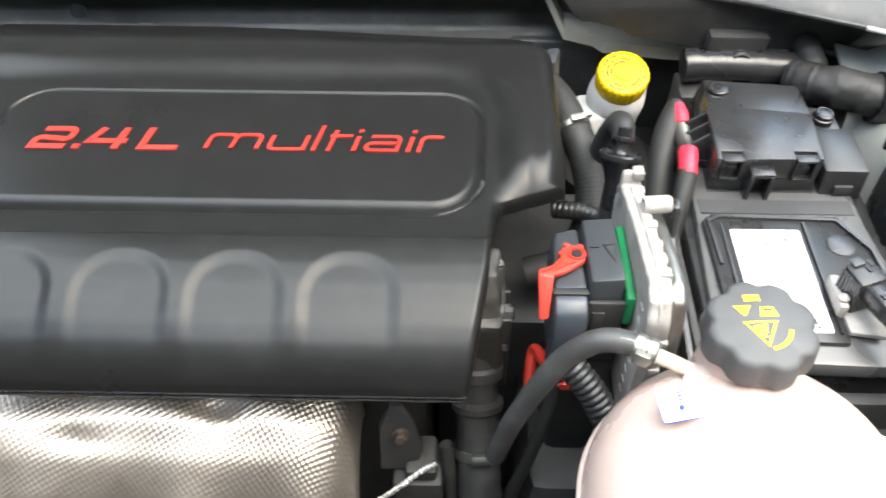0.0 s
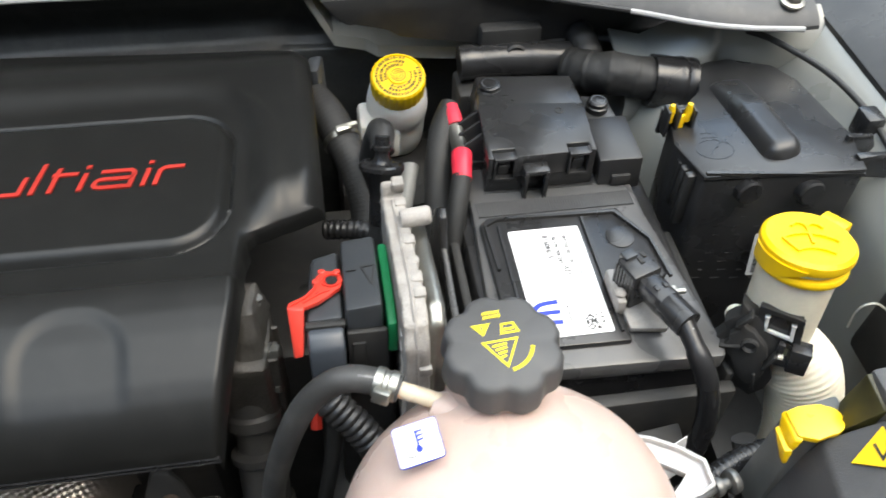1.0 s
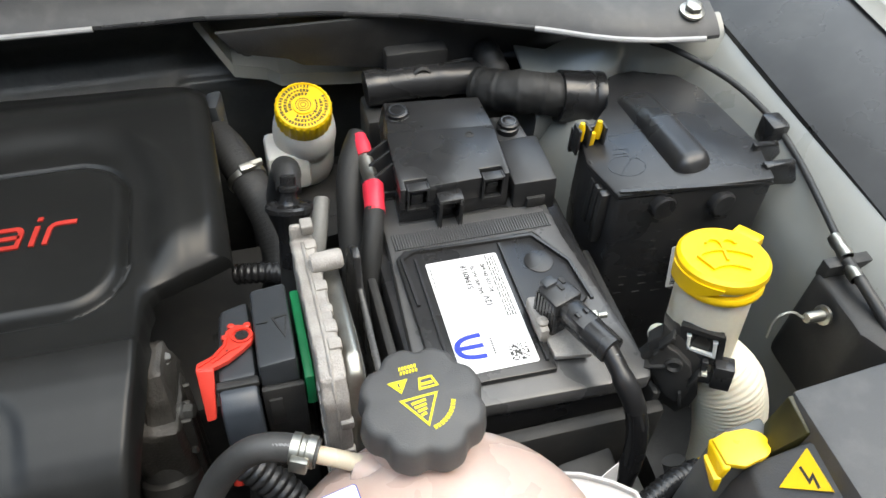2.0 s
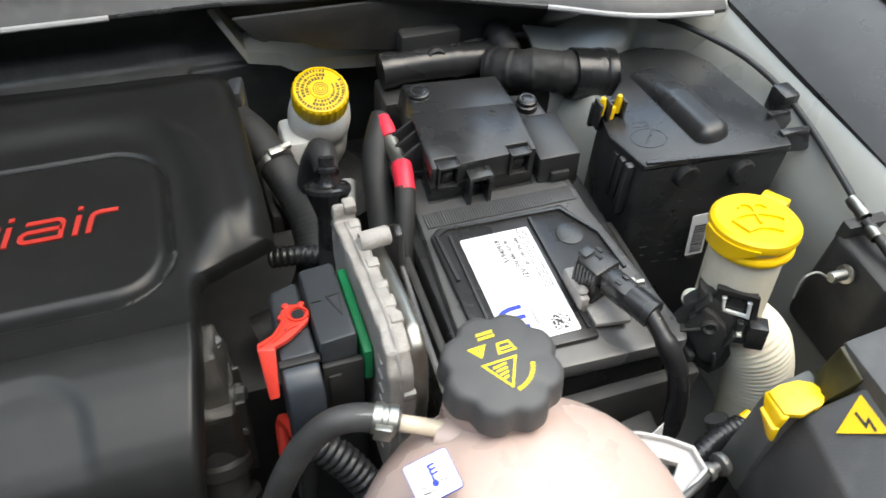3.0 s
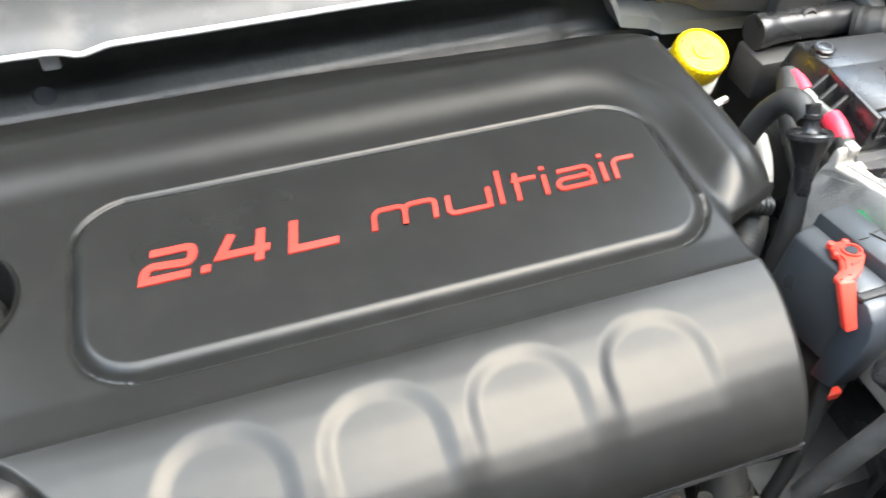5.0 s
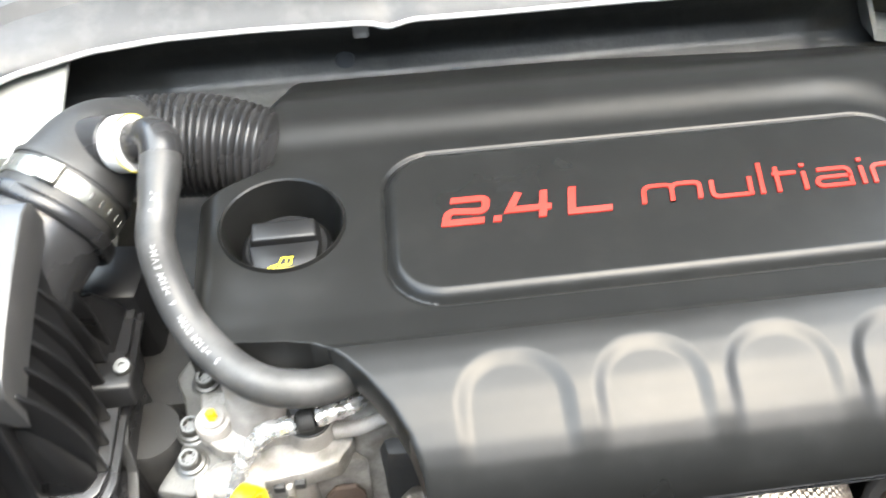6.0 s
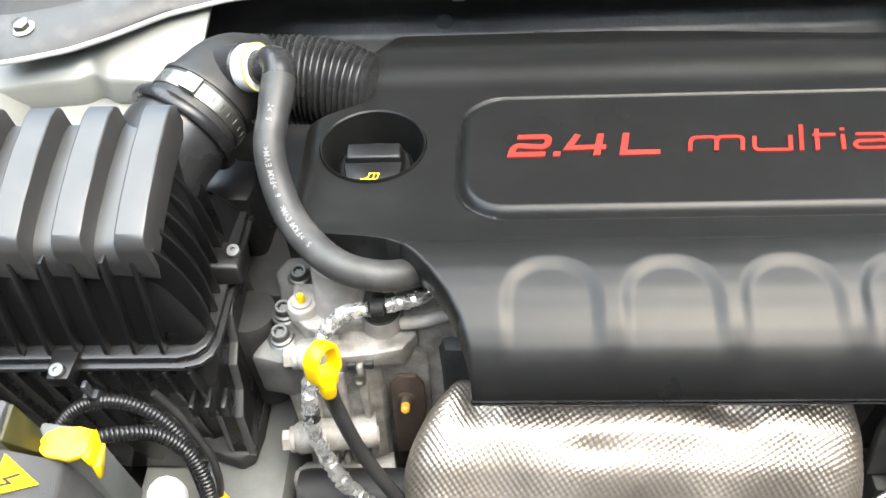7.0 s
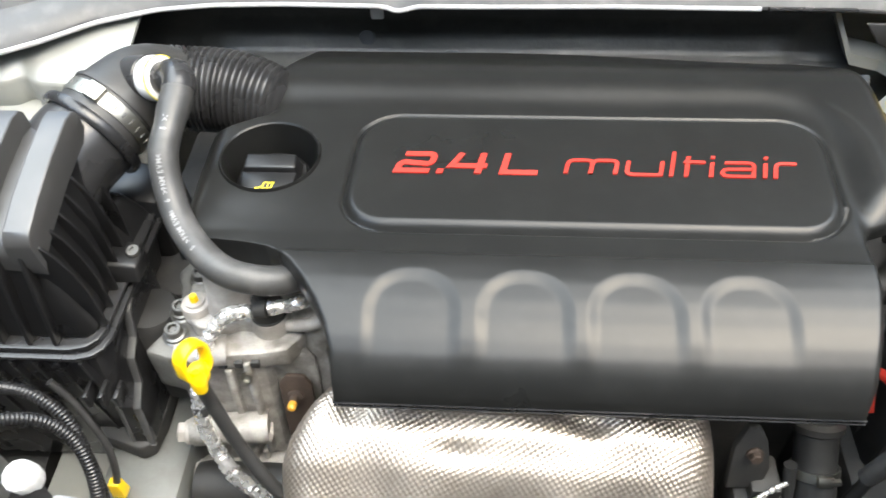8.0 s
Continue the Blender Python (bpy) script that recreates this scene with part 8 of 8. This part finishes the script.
    part("bulb_cover", bm, M_YELLOW, h, "yellow bulb cover")
    bm = bmesh.new()
    hexa(bm, [P(0.486, 0.235, 0.90), P(0.53, 0.235, 0.90), P(0.53, 0.268, 0.90), P(0.486, 0.262, 0.90)], [P(0.490, 0.240, 0.9945), P(0.522, 0.237, 0.998), P(0.523, 0.264, 0.997), P(0.489, 0.260, 0.9945)], 0.003)
    part("socket", bm, M_PRIMER, h, "grey bulb socket")
    bm = bmesh.new()
    box(bm, *sorted((P(0.49, 0, 0)[0], P(0.67, 0, 0)[0])), 0.06, 0.255, 0.40, 0.90, 0.02)
    part("mount", bm, M_DARK, h, "dark mount below")


def build_small_right():
    c = thing("hood_release_cable", (0.57, 0.5, 0.95), "black hood release cable clipped along the inner wing", "cable")
    bm = bmesh.new()
    tube(bm, [(0.488, 0.712, 0.958), (0.505, 0.692, 0.964), (0.528, 0.667, 0.970), (0.552, 0.630, 0.970), (0.567, 0.597, 0.969), (0.576, 0.560, 0.966), (0.580, 0.530, 0.961), (0.575, 0.49, 0.960), (0.566, 0.45, 0.960), (0.556, 0.412, 0.961), (0.552, 0.398, 0.960)], 0.0031, 12, 0.006)
    part("cable", bm, M_RUBBER, c)
    bm = bmesh.new()
    lathe(bm, [(0.0055, -0.010), (0.006, -0.004), (0.0052, 0.0), (0.006, 0.006), (0.005, 0.012)], aim((0.553, 0.400, 0.960), (0.1, 1, 0)), 16)
    lathe(bm, [(0.0055, -0.006), (0.006, 0.0), (0.005, 0.006)], aim((0.550, 0.376, 0.957), (0.1, 1, 0)), 16)
    part("ferrule", bm, M_STEEL, c, "plated ferrule")
    bm = bmesh.new()
    tube(bm, [(0.551, 0.388, 0.959), (0.552, 0.36, 0.955), (0.557, 0.32, 0.94), (0.56, 0.27, 0.90)], 0.0046, 12, 0.006)
    part("cable", bm, M_RUBBER, c)

    k = thing("hood_latch_bracket", (0.545, 0.36, 0.85), "black bracket with a plated bolt and a bare wire", "bracket")
    bm = bmesh.new()
    prism(bm, [(0.530, 0.392), (0.542, 0.402), (0.567, 0.396), (0.585, 0.36), (0.585, 0.30), (0.550, 0.29), (0.530, 0.33)], 0.84, 0.945, 0.005, taper=0.94)
    box(bm, 0.535, 0.575, 0.385, 0.395, 0.94, 0.957, 0.001)
    part("body", bm, M_DARK, k)
    bm = bmesh.new()
    lathe(bm, [(0.0095, 0), (0.0095, 0.002), (0.0055, 0.0025), (0.0055, 0.014), (0.0045, 0.016), (0, 0.016)], aim((0.527, 0.362, 0.930), (-1, -0.1, 0.2)) @ Matrix.Diagonal((0.85, 0.85, 1.2, 1)), 18)
    part("bolt", bm, M_STEEL, k, "plated bolt")
    bm = bmesh.new()
    tube(bm, [(0.507, 0.361, 0.933), (0.498, 0.366, 0.937), (0.486, 0.366, 0.932), (0.480, 0.36, 0.918)], 0.0011, 6, 0.004)
    part("wire", bm, M_STEEL, k, "bare wire")

    q = thing("wiring_conduit", (0.36, 0.28, 0.88), "black corrugated wiring conduit beside the coolant tank", "conduit", "wiring conduits")
    bm = bmesh.new()
    tube(bm, [(0.388, 0.280, 0.897), (0.377, 0.278, 0.899), (0.362, 0.274, 0.899), (0.345, 0.268, 0.895), (0.322, 0.261, 0.884), (0.30, 0.252, 0.861)], 0.0086, 18, 0.001, rf=ribs(0.0044, 0.08))
    part("sleeve", bm, M_GLOSS, q, sharp=70)
    bm = bmesh.new()
    tube(bm, [(0.372, 0.290, 0.90), (0.376, 0.275, 0.88), (0.378, 0.262, 0.85), (0.375, 0.25, 0.79)], 0.0085, 14, 0.006)
    part("branch", bm, M_RUBBER, q)
    bm = bmesh.new()
    lathe(bm, [(0.0034, 0), (0.0038, 0.003), (0.0038, 0.009), (0, 0.010)], aim((0.3885, 0.283, 0.900), (1, 0.3, 0.1)), 14)
    part("end", bm, M_YELLOW, q, "yellow plug end")
    e = thing("mounting_stud", (0.322, 0.239, 0.945), "grey flanged stud with a thin rod beside the tank's ear", "stud")
    bm = bmesh.new()
    lathe(bm, [(0.0, -0.002), (0.0058, -0.002), (0.0064, 0.0), (0.0058, 0.003), (0.0036, 0.004), (0.0036, 0.0085), (0.0078, 0.0095), (0.0082, 0.0115), (0.0076, 0.0140), (0.0040, 0.0155), (0, 0.0158)], aim((0.3185, 0.2385, 0.945), (0.95, 0.22, -0.05)), 24)
    part("stud", bm, M_ZINC, e, "grey flanged head")
    bm = bmesh.new()
    tube(bm, [(0.262, 0.218, 0.9515), (0.285, 0.2235, 0.9535), (0.305, 0.231, 0.9500), (0.319, 0.2385, 0.945)], 0.0026, 12, 0.004)
    part("rod", bm, M_ZINC, e, "thin grey rod")
    s = thing("paper_tag", (0.322, 0.293, 0.88), "grey white printed paper tag behind the coolant tank", "tag")
    bm = bmesh.new()
    slab(bm, lambda u, v: (0.300 + 0.036 * u, 0.282 + 0.018 * u - 0.010 * v, 0.893 + 0.004 * math.sin(u * 3) - 0.035 * v), 8, 6, 0.0006, (0, 1, 0))
    part("tag", bm, M_LABEL, s)
    bm = bmesh.new()
    hexa(bm, [(0.30, 0.30, 0.40), (0.345, 0.31, 0.40), (0.345, 0.325, 0.40), (0.30, 0.32, 0.40)], [(0.30, 0.286, 0.865), (0.345, 0.302, 0.865), (0.345, 0.325, 0.87), (0.30, 0.32, 0.87)], 0.003)
    part("stand", bm, M_DARK, s)


def build_small_left():
    w = thing("washer_plug", (-0.585, 0.215, 0.93), "white round plug on a pale grey bracket", "plug")
    bm = bmesh.new()
    lathe(bm, [(0.0, -0.014), (0.0105, -0.014), (0.0112, -0.010), (0.0112, 0.004), (0.0102, 0.0055), (0.0030, 0.0058), (0.0024, 0.0048), (0, 0.0048)], aim((-0.588, 0.216, 0.975), (0.1, -0.3, 1)), 40, lambda a, z: 1 - 0.035 * (0.5 + 0.5 * math.cos(12 * a)))
    part("knob", bm, material("greyed white plastic", (0.5, 0.5, 0.49), 0.5, vary=0.15, grain=500, bump=0.3), w, "greyed white plastic knob")
    bm = bmesh.new()
    hexa(bm, [(-0.585, 0.165, 0.86), (-0.535, 0.165, 0.86), (-0.535, 0.215, 0.86), (-0.585, 0.215, 0.86)], [(-0.578, 0.170, 0.965), (-0.548, 0.175, 0.962), (-0.542, 0.212, 0.955), (-0.572, 0.214, 0.958)], 0.004)
    part("bracket", bm, material("pale grey plastic", (0.20, 0.20, 0.21), 0.45, vary=0.1, grain=500, bump=0.1), w, "pale grey bracket")
    bm = bmesh.new()
    box(bm, -0.615, -0.53, 0.15, 0.215, 0.42, 0.87, 0.01)
    lathe(bm, [(0.008, 0.86), (0.008, 0.966), (0, 0.966)], Matrix.Translation((-0.588, 0.214, 0)), 12)
    part("post", bm, M_DARK, w, "dark post")


build_brake_reservoir()
build_vacuum_line()
build_control_unit()
build_battery()
build_fuse_box()
build_resonator()
build_washer()
build_coolant_tank()
build_headlamp(1)
build_headlamp(-1)
build_small_right()
build_small_left()
